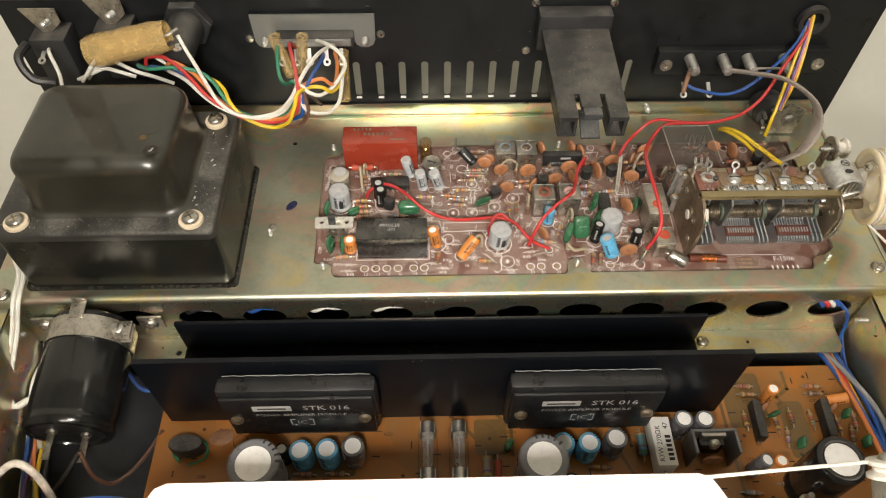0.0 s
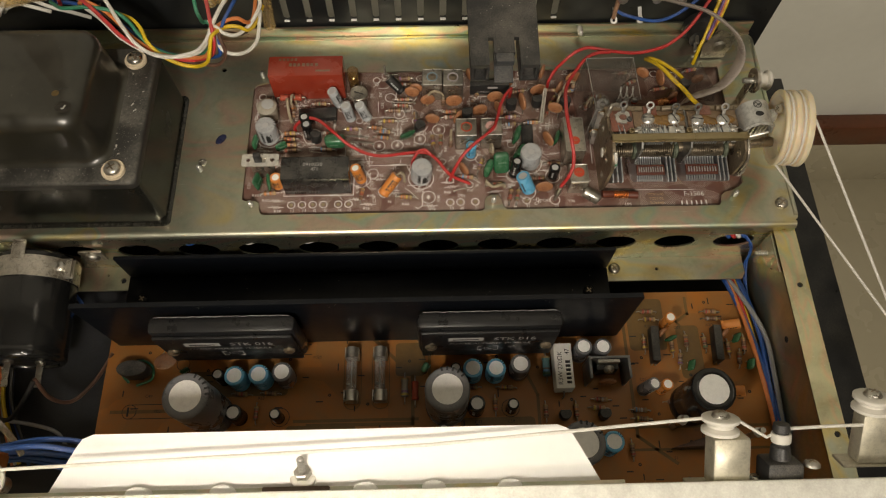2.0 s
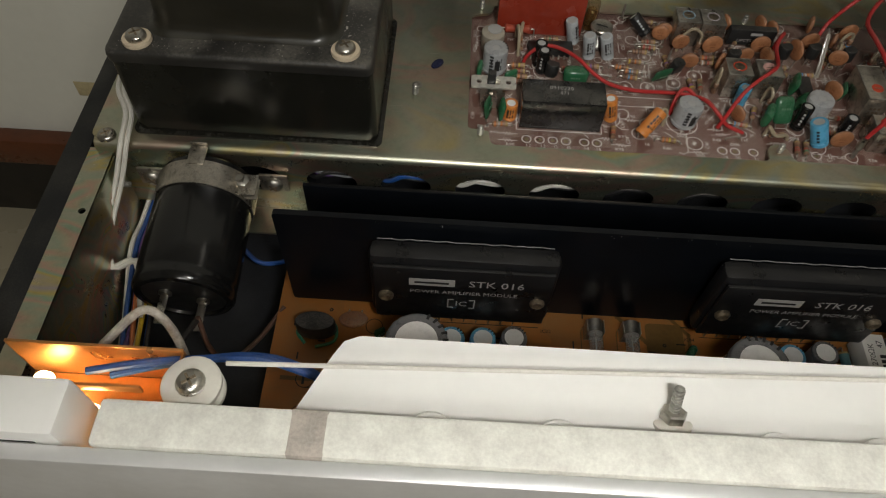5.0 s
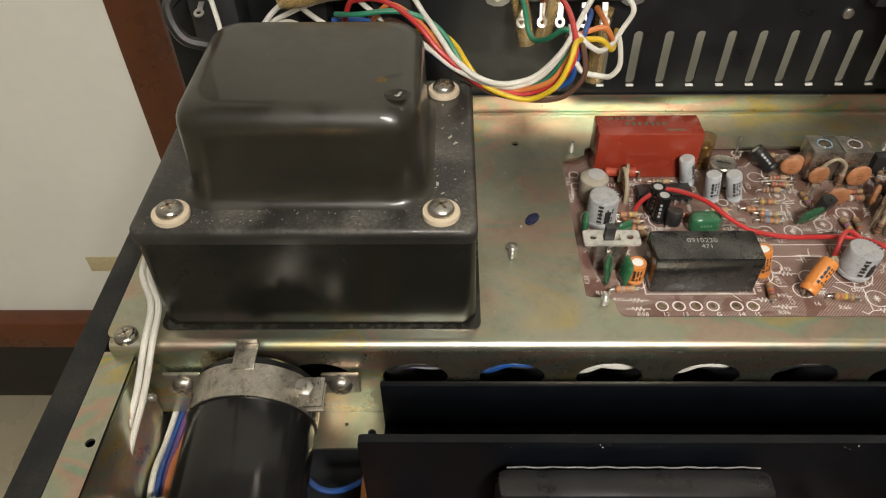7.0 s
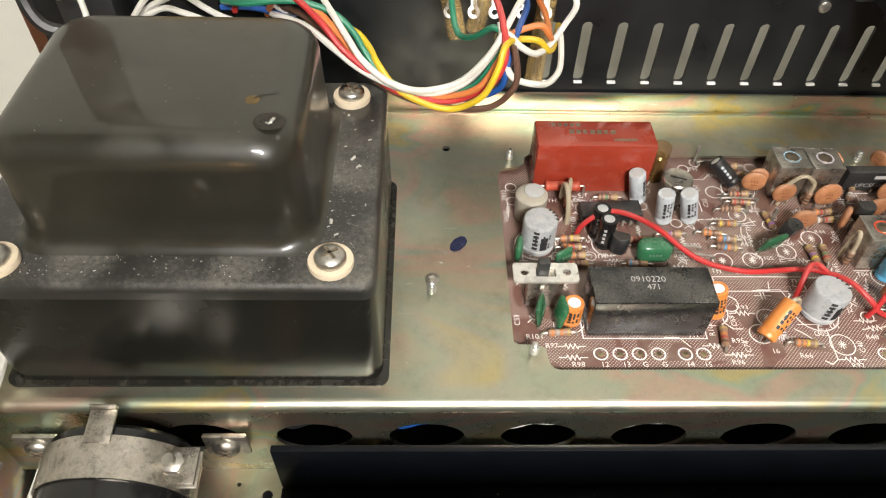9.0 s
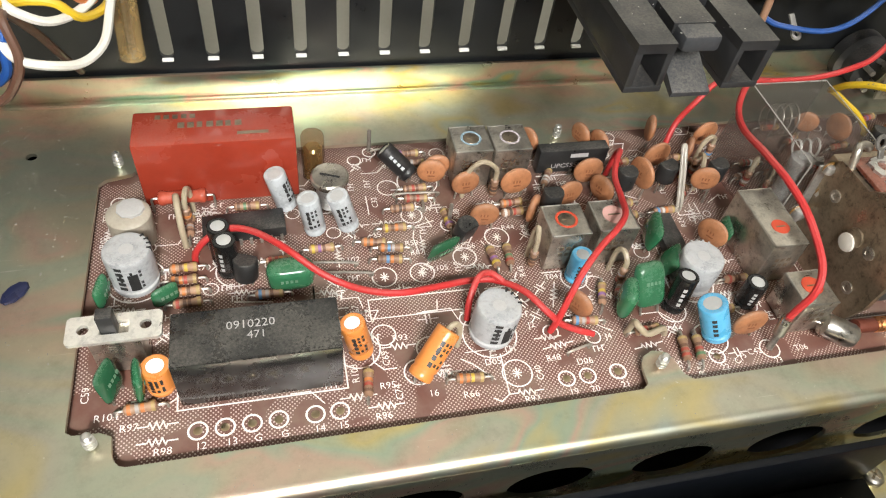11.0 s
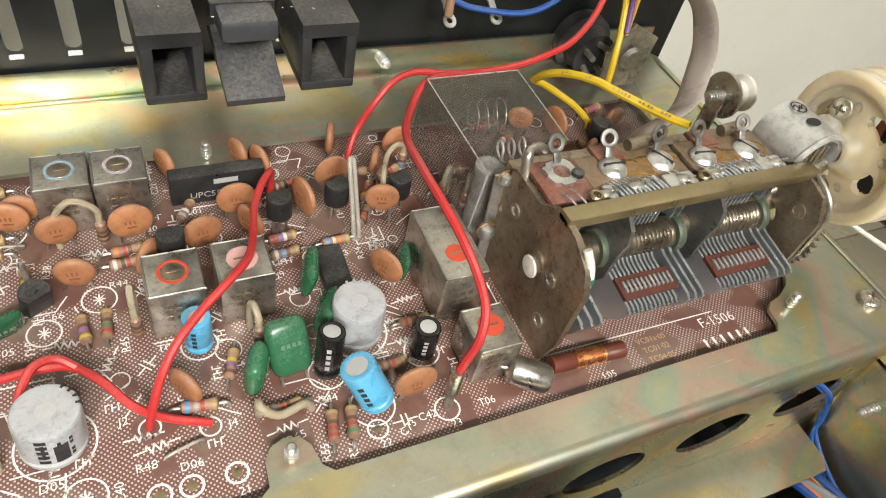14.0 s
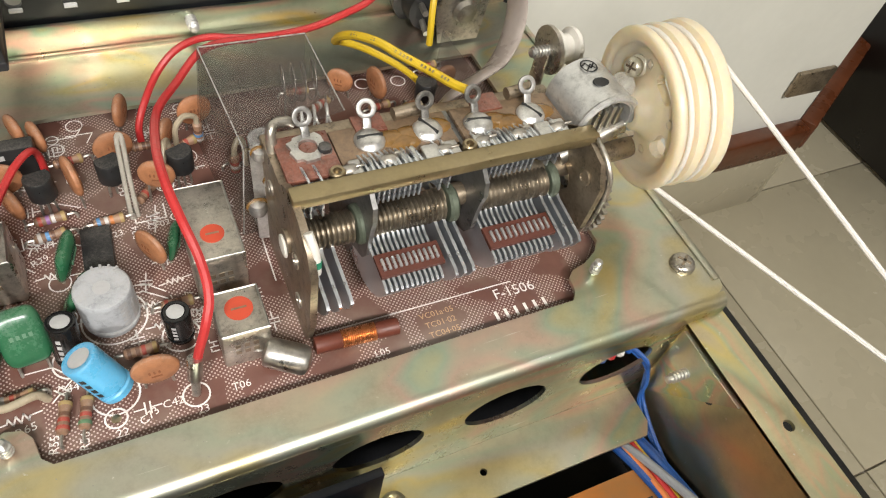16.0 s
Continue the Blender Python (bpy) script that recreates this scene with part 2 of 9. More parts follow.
def zinc_mat(name, vivid=0.5, rough=0.30, flow=(0.45, 2.2, 2.2), base=(0.58, 0.55, 0.455)):
    """Yellow passivated zinc plate: rainbow drifts, dull stains, scratches and pale specks."""
    mat, nt, b = node_mat(name)
    co = nt.nodes.new("ShaderNodeTexCoord")
    mp = nt.nodes.new("ShaderNodeMapping")
    mp.inputs["Scale"].default_value = flow
    nt.links.new(co.outputs["Object"], mp.inputs[0])
    hue = add_node(nt, "ShaderNodeTexNoise", Scale=42.0, Detail=2.5, Roughness=0.45, Distortion=0.9)
    nt.links.new(mp.outputs[0], hue.inputs["Vector"])
    base = Vector(base)
    film = [(0.26, (0.38, 0.52, 0.56)), (0.35, (0.66, 0.55, 0.24)), (0.42, (0.56, 0.55, 0.45)), (0.475, (0.49, 0.55, 0.43)), (0.525, (0.61, 0.54, 0.40)), (0.57, (0.68, 0.47, 0.38)), (0.62, (0.42, 0.55, 0.42)), (0.68, (0.68, 0.57, 0.22)), (0.78, (0.50, 0.44, 0.56))]
    ramp = ramp_of(nt, [(p, tuple(base.lerp(Vector(c), vivid))) for p, c in film])
    nt.links.new(hue.outputs["Fac"], ramp.inputs[0])
    stain = add_node(nt, "ShaderNodeTexNoise", Scale=90.0, Detail=9.0, Roughness=0.78)
    nt.links.new(co.outputs["Object"], stain.inputs["Vector"])
    sr = ramp_of(nt, [(0.28, (0.78, 0.77, 0.74)), (0.5, (0.96, 0.96, 0.95)), (0.75, (1.05, 1.04, 1.02))])
    nt.links.new(stain.outputs["Fac"], sr.inputs[0])
    mul = nt.nodes.new("ShaderNodeMix")
    mul.data_type, mul.blend_type = "RGBA", "MULTIPLY"
    mul.inputs["Factor"].default_value = 1.0
    nt.links.new(ramp.outputs[0], mul.inputs["A"])
    nt.links.new(sr.outputs[0], mul.inputs["B"])
    # pale specks and short scratches
    speck = add_node(nt, "ShaderNodeTexNoise", Scale=900.0, Detail=2.0, Roughness=0.5)
    nt.links.new(co.outputs["Object"], speck.inputs["Vector"])
    smap = nt.nodes.new("ShaderNodeMapping")
    smap.inputs["Scale"].default_value = (60, 1400, 400)
    smap.inputs["Rotation"].default_value = (0, 0, 0.5)
    nt.links.new(co.outputs["Object"], smap.inputs[0])
    line = add_node(nt, "ShaderNodeTexNoise", Scale=1.0, Detail=2.0, Roughness=0.5)
    nt.links.new(smap.outputs[0], line.inputs["Vector"])
    most = nt.nodes.new("ShaderNodeMath")
    most.operation = "MAXIMUM"
    nt.links.new(speck.outputs["Fac"], most.inputs[0])
    nt.links.new(line.outputs["Fac"], most.inputs[1])
    cut = nt.nodes.new("ShaderNodeMapRange")
    cut.inputs["From Min"].default_value, cut.inputs["From Max"].default_value = 0.715, 0.79
    cut.inputs["To Max"].default_value = 0.7
    nt.links.new(most.outputs[0], cut.inputs["Value"])
    pale = nt.nodes.new("ShaderNodeMix")
    pale.data_type = "RGBA"
    nt.links.new(cut.outputs[0], pale.inputs["Factor"])
    nt.links.new(mul.outputs["Result"], pale.inputs["A"])
    pale.inputs["B"].default_value = (0.82, 0.80, 0.74, 1)
    nt.links.new(pale.outputs["Result"], b.inputs["Base Color"])
    rr = nt.nodes.new("ShaderNodeMapRange")
    rr.inputs["From Min"].default_value, rr.inputs["From Max"].default_value = 0.3, 0.7
    rr.inputs["To Min"].default_value, rr.inputs["To Max"].default_value = rough + 0.14, rough - 0.06
    nt.links.new(stain.outputs["Fac"], rr.inputs["Value"])
    nt.links.new(rr.outputs[0], b.inputs["Roughness"])
    b.inputs["Metallic"].default_value = 0.96
    fine = add_node(nt, "ShaderNodeTexNoise", Scale=1500.0, Detail=3.0)
    nt.links.new(co.outputs["Object"], fine.inputs["Vector"])
    bp = add_node(nt, "ShaderNodeBump", Strength=0.11, Distance=0.0001)
    nt.links.new(fine.outputs["Fac"], bp.inputs["Height"])
    nt.links.new(bp.outputs[0], b.inputs["Normal"])
    return mat


def amp_board_mat(name, bare, over_copper, dirt):
    """Phenolic board: lighter where bare, darker where broad copper runs beneath, dusty."""
    mat, nt, b = node_mat(name)
    co = nt.nodes.new("ShaderNodeTexCoord")
    cells = add_node(nt, "ShaderNodeTexVoronoi", Scale=42.0)
    cells.distance = "CHEBYCHEV"
    wob = add_node(nt, "ShaderNodeTexNoise", Scale=60.0, Detail=1.0)
    nt.links.new(co.outputs["Object"], wob.inputs["Vector"])
    wm = nt.nodes.new("ShaderNodeVectorMath")
    wm.operation = "MULTIPLY_ADD"
    wm.inputs[1].default_value = (0.010, 0.010, 0)
    nt.links.new(wob.outputs["Color"], wm.inputs[0])
    nt.links.new(co.outputs["Object"], wm.inputs[2])
    nt.links.new(wm.outputs[0], cells.inputs["Vector"])
    sp = nt.nodes.new("ShaderNodeSeparateColor")
    nt.links.new(cells.outputs["Color"], sp.inputs[0])
    cut = nt.nodes.new("ShaderNodeMapRange")
    cut.inputs["From Min"].default_value, cut.inputs["From Max"].default_value = 0.50, 0.54
    nt.links.new(sp.outputs[0], cut.inputs["Value"])
    mx = nt.nodes.new("ShaderNodeMix")
    mx.data_type = "RGBA"
    nt.links.new(cut.outputs[0], mx.inputs["Factor"])
    mx.inputs["A"].default_value, mx.inputs["B"].default_value = (*bare, 1), (*over_copper, 1)
    blot = add_node(nt, "ShaderNodeTexNoise", Scale=70.0, Detail=7.0, Roughness=0.72)
    nt.links.new(co.outputs["Object"], blot.inputs["Vector"])
    br = ramp_of(nt, [(0.34, (0, 0, 0)), (0.66, (0.75, 0.75, 0.75))])
    nt.links.new(blot.outputs["Fac"], br.inputs[0])
    m2 = nt.nodes.new("ShaderNodeMix")
    m2.data_type = "RGBA"
    nt.links.new(br.outputs[0], m2.inputs["Factor"])
    nt.links.new(mx.outputs["Result"], m2.inputs["A"])
    m2.inputs["B"].default_value = (*dirt, 1)
    nt.links.new(m2.outputs["Result"], b.inputs["Base Color"])
    rr = nt.nodes.new("ShaderNodeMapRange")
    rr.inputs["To Min"].default_value, rr.inputs["To Max"].default_value = 0.32, 0.62
    nt.links.new(blot.outputs["Fac"], rr.inputs["Value"])
    nt.links.new(rr.outputs[0], b.inputs["Roughness"])
    return mat


def board_mat(name, base, light, pitch, share, rough=0.45, dirt=(0.16, 0.10, 0.07)):
    """A printed board: resin with a screened field of small pale dots, bare of them in broad drifts."""
    mat, nt, b = node_mat(name)
    co = nt.nodes.new("ShaderNodeTexCoord")
    mp = nt.nodes.new("ShaderNodeMapping")
    mp.inputs["Rotation"].default_value = (0, 0, radians(45))
    nt.links.new(co.outputs["Object"], mp.inputs[0])
    sep = nt.nodes.new("ShaderNodeSeparateXYZ")
    nt.links.new(mp.outputs[0], sep.inputs[0])
    waves = []
    for axis in ("X", "Y"):
        s = nt.nodes.new("ShaderNodeMath")
        s.operation = "MULTIPLY"
        s.inputs[1].default_value = 2 * math.pi / (pitch * MM)
        nt.links.new(sep.outputs[axis], s.inputs[0])
        w = nt.nodes.new("ShaderNodeMath")
        w.operation = "SINE"
        nt.links.new(s.outputs[0], w.inputs[0])
        waves.append(w)
    total = nt.nodes.new("ShaderNodeMath")
    total.operation = "ADD"
    nt.links.new(waves[0].outputs[0], total.inputs[0])
    nt.links.new(waves[1].outputs[0], total.inputs[1])
    dots = nt.nodes.new("ShaderNodeMapRange")
    dots.inputs["From Min"].default_value, dots.inputs["From Max"].default_value = 0.7, 1.2
    nt.links.new(total.outputs[0], dots.inputs["Value"])
    field = add_node(nt, "ShaderNodeTexVoronoi", Scale=95.0)
    field.feature = "DISTANCE_TO_EDGE"
    wob = add_node(nt, "ShaderNodeTexNoise", Scale=120.0, Detail=1.0)
    nt.links.new(co.outputs["Object"], wob.inputs["Vector"])
    wm = nt.nodes.new("ShaderNodeVectorMath")
    wm.operation = "MULTIPLY_ADD"
    wm.inputs[1].default_value = (0.004, 0.004, 0.004)
    nt.links.new(wob.outputs["Color"], wm.inputs[0])
    nt.links.new(co.outputs["Object"], wm.inputs[2])
    nt.links.new(wm.outputs[0], field.inputs["Vector"])
    fm = nt.nodes.new("ShaderNodeMapRange")
    fm.inputs["From Min"].default_value, fm.inputs["From Max"].default_value = 0.17, 0.19
    fm.inputs["To Min"].default_value, fm.inputs["To Max"].default_value = share, 0.0
    nt.links.new(field.outputs["Distance"], fm.inputs["Value"])
    fac = nt.nodes.new("ShaderNodeMath")
    fac.operation = "MULTIPLY"
    nt.links.new(dots.outputs[0], fac.inputs[0])
    nt.links.new(fm.outputs[0], fac.inputs[1])
    blot = add_node(nt, "ShaderNodeTexNoise", Scale=55.0, Detail=5.0, Roughness=0.65)
    nt.links.new(co.outputs["Object"], blot.inputs["Vector"])
    br = ramp_of(nt, [(0.32, dirt), (0.55, base), (0.75, tuple(min(1, v * 1.25) for v in base))])
    nt.links.new(blot.outputs["Fac"], br.inputs[0])
    mx = nt.nodes.new("ShaderNodeMix")
    mx.data_type = "RGBA"
    nt.links.new(fac.outputs[0], mx.inputs["Factor"])
    nt.links.new(br.outputs[0], mx.inputs["A"])
    mx.inputs["B"].default_value = (*light, 1)
    nt.links.new(mx.outputs["Result"], b.inputs["Base Color"])
    b.inputs["Roughness"].default_value = rough
    bp = add_node(nt, "ShaderNodeBump", Strength=0.12, Distance=0.0001)
    nt.links.new(blot.outputs["Fac"], bp.inputs["Height"])
    nt.links.new(bp.outputs[0], b.inputs["Normal"])
    return mat


def clear_mat(name, color, rough=0.12, alpha=0.3):
    """A thin, slightly dirty clear sheet."""
    mat, nt, b = node_mat(name)
    out = nt.nodes["Material Output"]
    co = nt.nodes.new("ShaderNodeTexCoord")
    sp = add_node(nt, "ShaderNodeTexNoise", Scale=260.0, Detail=5.0, Roughness=0.7)
    nt.links.new(co.outputs["Object"], sp.inputs["Vector"])
    mr = nt.nodes.new("ShaderNodeMapRange")
    mr.inputs["From Min"].default_value, mr.inputs["From Max"].default_value = 0.35, 0.75
    mr.inputs["To Min"].default_value, mr.inputs["To Max"].default_value = alpha * 0.6, alpha * 1.5
    nt.links.new(sp.outputs["Fac"], mr.inputs["Value"])
    tr = nt.nodes.new("ShaderNodeBsdfTransparent")
    tr.inputs[0].default_value = (*[0.88 + 0.12 * v for v in color], 1)
    mx = nt.nodes.new("ShaderNodeMixShader")
    nt.links.new(mr.outputs[0], mx.inputs[0])
    nt.links.new(tr.outputs[0], mx.inputs[1])
    nt.links.new(b.outputs[0], mx.inputs[2])
    nt.links.new(mx.outputs[0], out.inputs["Surface"])
    b.inputs["Base Color"].default_value = (*color, 1)
    b.inputs["Roughness"].default_value = rough
    return mat


ZINC = zinc_mat("yellow_zinc", 0.72, 0.36, (0.5, 0.9, 0.9))
ZINC_WALL = zinc_mat("stained_yellow_zinc", 0.85, 0.26, (0.4, 1.2, 1.2))
ZINC_RAINBOW = zinc_mat("rainbow_yellow_zinc", 1.0, 0.29, (0.5, 1.6, 1.6))
ZINC_RAIL = zinc_mat("golden_zinc_rail", 0.6, 0.34, (1.6, 0.6, 0.8), (0.82, 0.70, 0.36))
BLACK_ENAMEL = paint("black_enamel", (0.012, 0.0118, 0.0095), 0.21, vary=0.3, scale=45, bump=0.03, dust=0.16, dust_color=(0.12, 0.112, 0.09), dust_scale=420.0, spread=0.10)
DULL_ENAMEL = paint("dusty_black_enamel", (0.018, 0.0165, 0.0115), 0.36, vary=0.35, scale=40, bump=0.03, dust=0.42, dust_color=(0.085, 0.080, 0.062), dust_scale=60.0, coat=0.5, spread=0.08)
DUSTY_BRIM = paint("dust_filmed_enamel", (0.024, 0.023, 0.021), 0.38, vary=0.35, scale=40, bump=0.05, dust=0.7, dust_color=(0.185, 0.172, 0.145), dust_scale=900.0, coat=0.2, spread=0.08)
BLACK_PANEL = paint("black_panel", (0.010, 0.011, 0.012), 0.42, vary=0.25, scale=120, bump=0.1, dust=0.06, gloss=0.35)
BLACK_ANOD = paint("black_anodised", (0.004, 0.005, 0.007), 0.34, vary=0.3, scale=90, bump=0.04, dust=0.015, spread=0.05, gloss=0.22)
BLACK_PLASTIC = paint("black_plastic", (0.022, 0.022, 0.023), 0.45, vary=0.25, scale=150, bump=0.15, dust=0.25)
BLACK_SHINY = paint("black_sleeve", (0.010, 0.010, 0.010), 0.18, vary=0.2, scale=80, bump=0.02, spread=0.06)
MODULE = paint("module_epoxy", (0.011, 0.011, 0.012), 0.36, vary=0.2, scale=120, bump=0.1, dust=0.03, gloss=0.4)
BRACKET = paint("grey_bracket_steel", (0.27, 0.27, 0.26), 0.4, 0.6, vary=0.08, scale=80)
LEDGE = paint("dull_grey_sheet", (0.30, 0.29, 0.25), 0.5, 0.2, vary=0.08, scale=60)
CHIP = paint("dark_chip", (0.035, 0.030, 0.024), 0.4, 0.4, vary=0.6, scale=900, bump=0.5)
RUST = paint("rusty_chip", (0.13, 0.085, 0.03), 0.5, 0.3, vary=0.5, scale=700, bump=0.4)
RESIN = paint("dark_resin", (0.022, 0.022, 0.022), 0.42, vary=0.25, scale=160, bump=0.15, dust=0.26, grime=0.2)
STEEL = paint("bright_steel", (0.58, 0.56, 0.51), 0.34, 1.0, vary=0.16, scale=160, bump=0.08, dust=0.2, grime=0.3)
FOIL = paint("bright_foil", (0.70, 0.69, 0.66), 0.40, 0.9, vary=0.25, scale=240, bump=0.5, grime=0.25)
TIN = paint("tinned_steel", (0.56, 0.52, 0.45), 0.34, 0.9, vary=0.28, scale=160, bump=0.12, dust=0.3, grime=0.5)
NICKEL = paint("satin_nickel", (0.66, 0.62, 0.50), 0.42, 0.75, vary=0.12, scale=120, bump=0.08, grime=0.25, dust=0.2)
TIN_DARK = paint("aged_plated_steel", (0.37, 0.30, 0.215), 0.38, 0.8, vary=0.3, scale=120, bump=0.12, dust=0.2, grime=0.55)
ALU = paint("brushed_aluminium", (0.84, 0.84, 0.84), 0.5, 0.55, vary=0.06, scale=40, bump=0.05)
BRASS = paint("dull_brass", (0.36, 0.29, 0.18), 0.35, 0.9, vary=0.25, scale=150)
COPPER = paint("copper_winding", (0.72, 0.33, 0.14), 0.3, 0.9, vary=0.15, scale=500)
LEAD = paint("tinned_lead", (0.46, 0.43, 0.38), 0.42, 0.85, vary=0.25, scale=300, bump=0, dust=0.3, grime=0.4)
WHITE_INK = paint("white_ink", (0.84, 0.80, 0.76), 0.6, vary=0.12, scale=500, bump=0)
GREY_INK = paint("grey_ink", (0.42, 0.41, 0.40), 0.6, vary=0.12, scale=500, bump=0)
BLACK_INK = paint("black_ink", (0.02, 0.02, 0.02), 0.6, vary=0.1, scale=500, bump=0)
BOARD = board_mat("brown_printed_board", (0.145, 0.068, 0.052), (0.64, 0.53, 0.475), 0.66, 0.9, rough=0.29, dirt=(0.215, 0.15, 0.117))
AMP_BOARD = amp_board_mat("orange_phenolic_board", (0.44, 0.155, 0.026), (0.35, 0.135, 0.030), (0.30, 0.16, 0.06))
TRACK = paint("board_track_side", (0.17, 0.095, 0.028), 0.42, vary=0.25, scale=60, bump=0.05)
RED_BOX = paint("red_epoxy", (0.31, 0.040, 0.020), 0.24, vary=0.14, scale=70, bump=0.08, dust=0.12, coat=0.5)
GREY_SLEEVE = paint("grey_sleeve", (0.44, 0.45, 0.46), 0.35, vary=0.1, scale=120, bump=0.05, dust=0.45, grime=0.3)
PALE_SLEEVE = paint("pale_blue_grey_sleeve", (0.52, 0.55, 0.57), 0.35, vary=0.1, scale=160, bump=0.05, dust=0.4, grime=0.3)
BLUE_SLEEVE = paint("light_blue_sleeve", (0.11, 0.42, 0.68), 0.32, vary=0.1, scale=120, bump=0.04, dust=0.3, grime=0.2)
ORANGE_SLEEVE = paint("orange_sleeve", (0.70, 0.25, 0.055), 0.32, vary=0.1, scale=120, bump=0.04, dust=0.15)
DARKGREY_SLEEVE = paint("dark_grey_sleeve", (0.14, 0.14, 0.15), 0.3, vary=0.12, scale=90, bump=0.04, dust=0.15)
CAP_TOP = paint("aluminium_can_top", (0.90, 0.89, 0.87), 0.45, 0.0, vary=0.06, scale=150, bump=0.12, dust=0.12, dust_color=(0.5, 0.47, 0.42), grime=0.1)
DUSTY_TOP = paint("dusty_can_top", (0.46, 0.46, 0.45), 0.55, 0.1, vary=0.12, scale=200, bump=0.2, dust=0.5, dust_color=(0.5, 0.48, 0.45))
CERAMIC_INK = paint("brown_ceramic_ink", (0.24, 0.085, 0.035), 0.55, vary=0.1, scale=400, bump=0)
CERAMIC = paint("orange_ceramic", (0.40, 0.172, 0.078), 0.5, vary=0.18, scale=200, bump=0.15, dust=0.5, random=0.18, grime=0.3)
FILM_GREEN = paint("green_film", (0.030, 0.13, 0.060), 0.24, vary=0.18, scale=90, bump=0.05, dust=0.2, coat=0.3, random=0.3)
RES_BODY = paint("resistor_tan", (0.30, 0.175, 0.108), 0.42, vary=0.2, scale=250, bump=0.1, dust=0.5, random=0.25)
RES_RED = paint("resistor_red", (0.42, 0.07, 0.035), 0.4, vary=0.15, scale=250, bump=0.1, dust=0.2)
RES_GREY = paint("resistor_grey", (0.32, 0.29, 0.24), 0.45, vary=0.15, scale=250, bump=0.1, dust=0.3)
SLEEVING = paint("yellowed_sleeving", (0.39, 0.325, 0.225), 0.35, vary=0.2, scale=150, bump=0.05, dust=0.2)
AMBER_SLEEVE = clear_mat("amber_plastic_tube", (0.66, 0.47, 0.20), 0.07, 0.40)
CLEAR_SHEET = clear_mat("clear_plastic_sheet", (0.13, 0.115, 0.10), 0.06, 0.15)
CREAM = paint("cream_nylon", (0.80, 0.665, 0.475), 0.34, vary=0.08, scale=60, bump=0.05, spread=0.06, glow_through=0.7)
WHITE_NYLON = paint("white_nylon", (0.72, 0.69, 0.62), 0.4, vary=0.08, scale=90, bump=0.05)
WASHER = paint("fibre_washer", (0.62, 0.52, 0.38), 0.55, vary=0.12, scale=300, bump=0.15)
WHITE_CARD = paint("white_plastic_card", (0.87, 0.86, 0.83), 0.5, vary=0.03, scale=40, bump=0.03)
FOAM = paint("off_white_foam", (0.86, 0.835, 0.77), 0.95, vary=0.2, scale=160, bump=0.9)
WALL = paint("white_wall", (0.78, 0.775, 0.70), 0.75, vary=0.04, scale=12, bump=0.15)
UNSEEN_ROOM_PAINT = paint("unseen_beige_room_paint", (0.36, 0.33, 0.28), 0.8, vary=0.06, scale=12, bump=0.1)
WOOD = paint("brown_wood_trim", (0.115, 0.034, 0.012), 0.35, vary=0.35, scale=25, bump=0.1)
DARK = paint("black_skirting", (0.014, 0.012, 0.011), 0.4, vary=0.3, scale=30, bump=0.05)
TILE = paint("cream_floor_tile", (0.44, 0.395, 0.285), 0.28, vary=0.05, scale=9, bump=0.03)
GROUT = paint("tile_joint", (0.38, 0.35, 0.29), 0.8, vary=0.1, scale=40)
CORD = paint("white_dial_cord", (0.75, 0.72, 0.66), 0.7, vary=0.1, scale=900, bump=0.4)


def wire_mat(name, color):
    return paint(name, color, 0.46, vary=0.12, scale=150, bump=0.04, dust=0.22)


W_RED = wire_mat("red_wire", (0.50, 0.030, 0.030))
W_WHITE = wire_mat("white_wire", (0.68, 0.66, 0.60))
W_YELLOW = wire_mat("yellow_wire", (0.68, 0.46, 0.02))
W_BLUE = wire_mat("blue_wire", (0.012, 0.075, 0.30))
W_GREEN = wire_mat("green_wire", (0.02, 0.20, 0.11))
W_ORANGE = wire_mat("orange_wire", (0.62, 0.19, 0.05))
W_BROWN = wire_mat("brown_wire", (0.11, 0.055, 0.035))
W_GREY = wire_mat("grey_wire", (0.26, 0.27, 0.29))
W_BLACK = wire_mat("black_wire", (0.014, 0.014, 0.015))
W_VIOLET = wire_mat("violet_wire", (0.13, 0.06, 0.22))
BAND = {k: paint("band_" + k, tuple(0.72 * v + 0.28 * w for v, w in zip(c, (0.24, 0.14, 0.09))), 0.45, vary=0.1, scale=300, bump=0, dust=0.3) for k, c in {"red": (0.42, 0.03, 0.02), "brown": (0.10, 0.04, 0.02), "black": (0.02, 0.02, 0.02), "yellow": (0.65, 0.48, 0.03), "violet": (0.25, 0.10, 0.38), "orange": (0.65, 0.20, 0.03), "green": (0.04, 0.22, 0.10), "blue": (0.04, 0.28, 0.60), "grey": (0.38, 0.38, 0.38), "white": (0.7, 0.7, 0.68), "gold": (0.45, 0.33, 0.12)}.items()}

# ---- the room ----
floor = solid("floor", Geo().box(-1600, 2200, -2400, 900, -440, -424), GROUT, "cream ceramic tiled floor with thin joints", "floor", kind="structure")
tile_mesh = mesh_of("tile", Geo().box(0.8, 299.2, 0.8, 299.2, -6, 0, 0.8), TILE)
for i in range(10):
    for j in range(7):
        part("tile", tile_mesh, TILE, floor, at=at_mm(-1150 + 300 * i, -1240 + 300 * j, -420))
TURN = Matrix.Translation((760, 262, 0)) @ Matrix.Rotation(radians(28), 4, "Z")
solid("wall_north", Geo().box(-1600, 760, 262, 290, -424, 1900).box(0, 1640, 0, 28, -424, 1900, m=TURN), WALL, "white painted room wall", "wall", kind="structure")
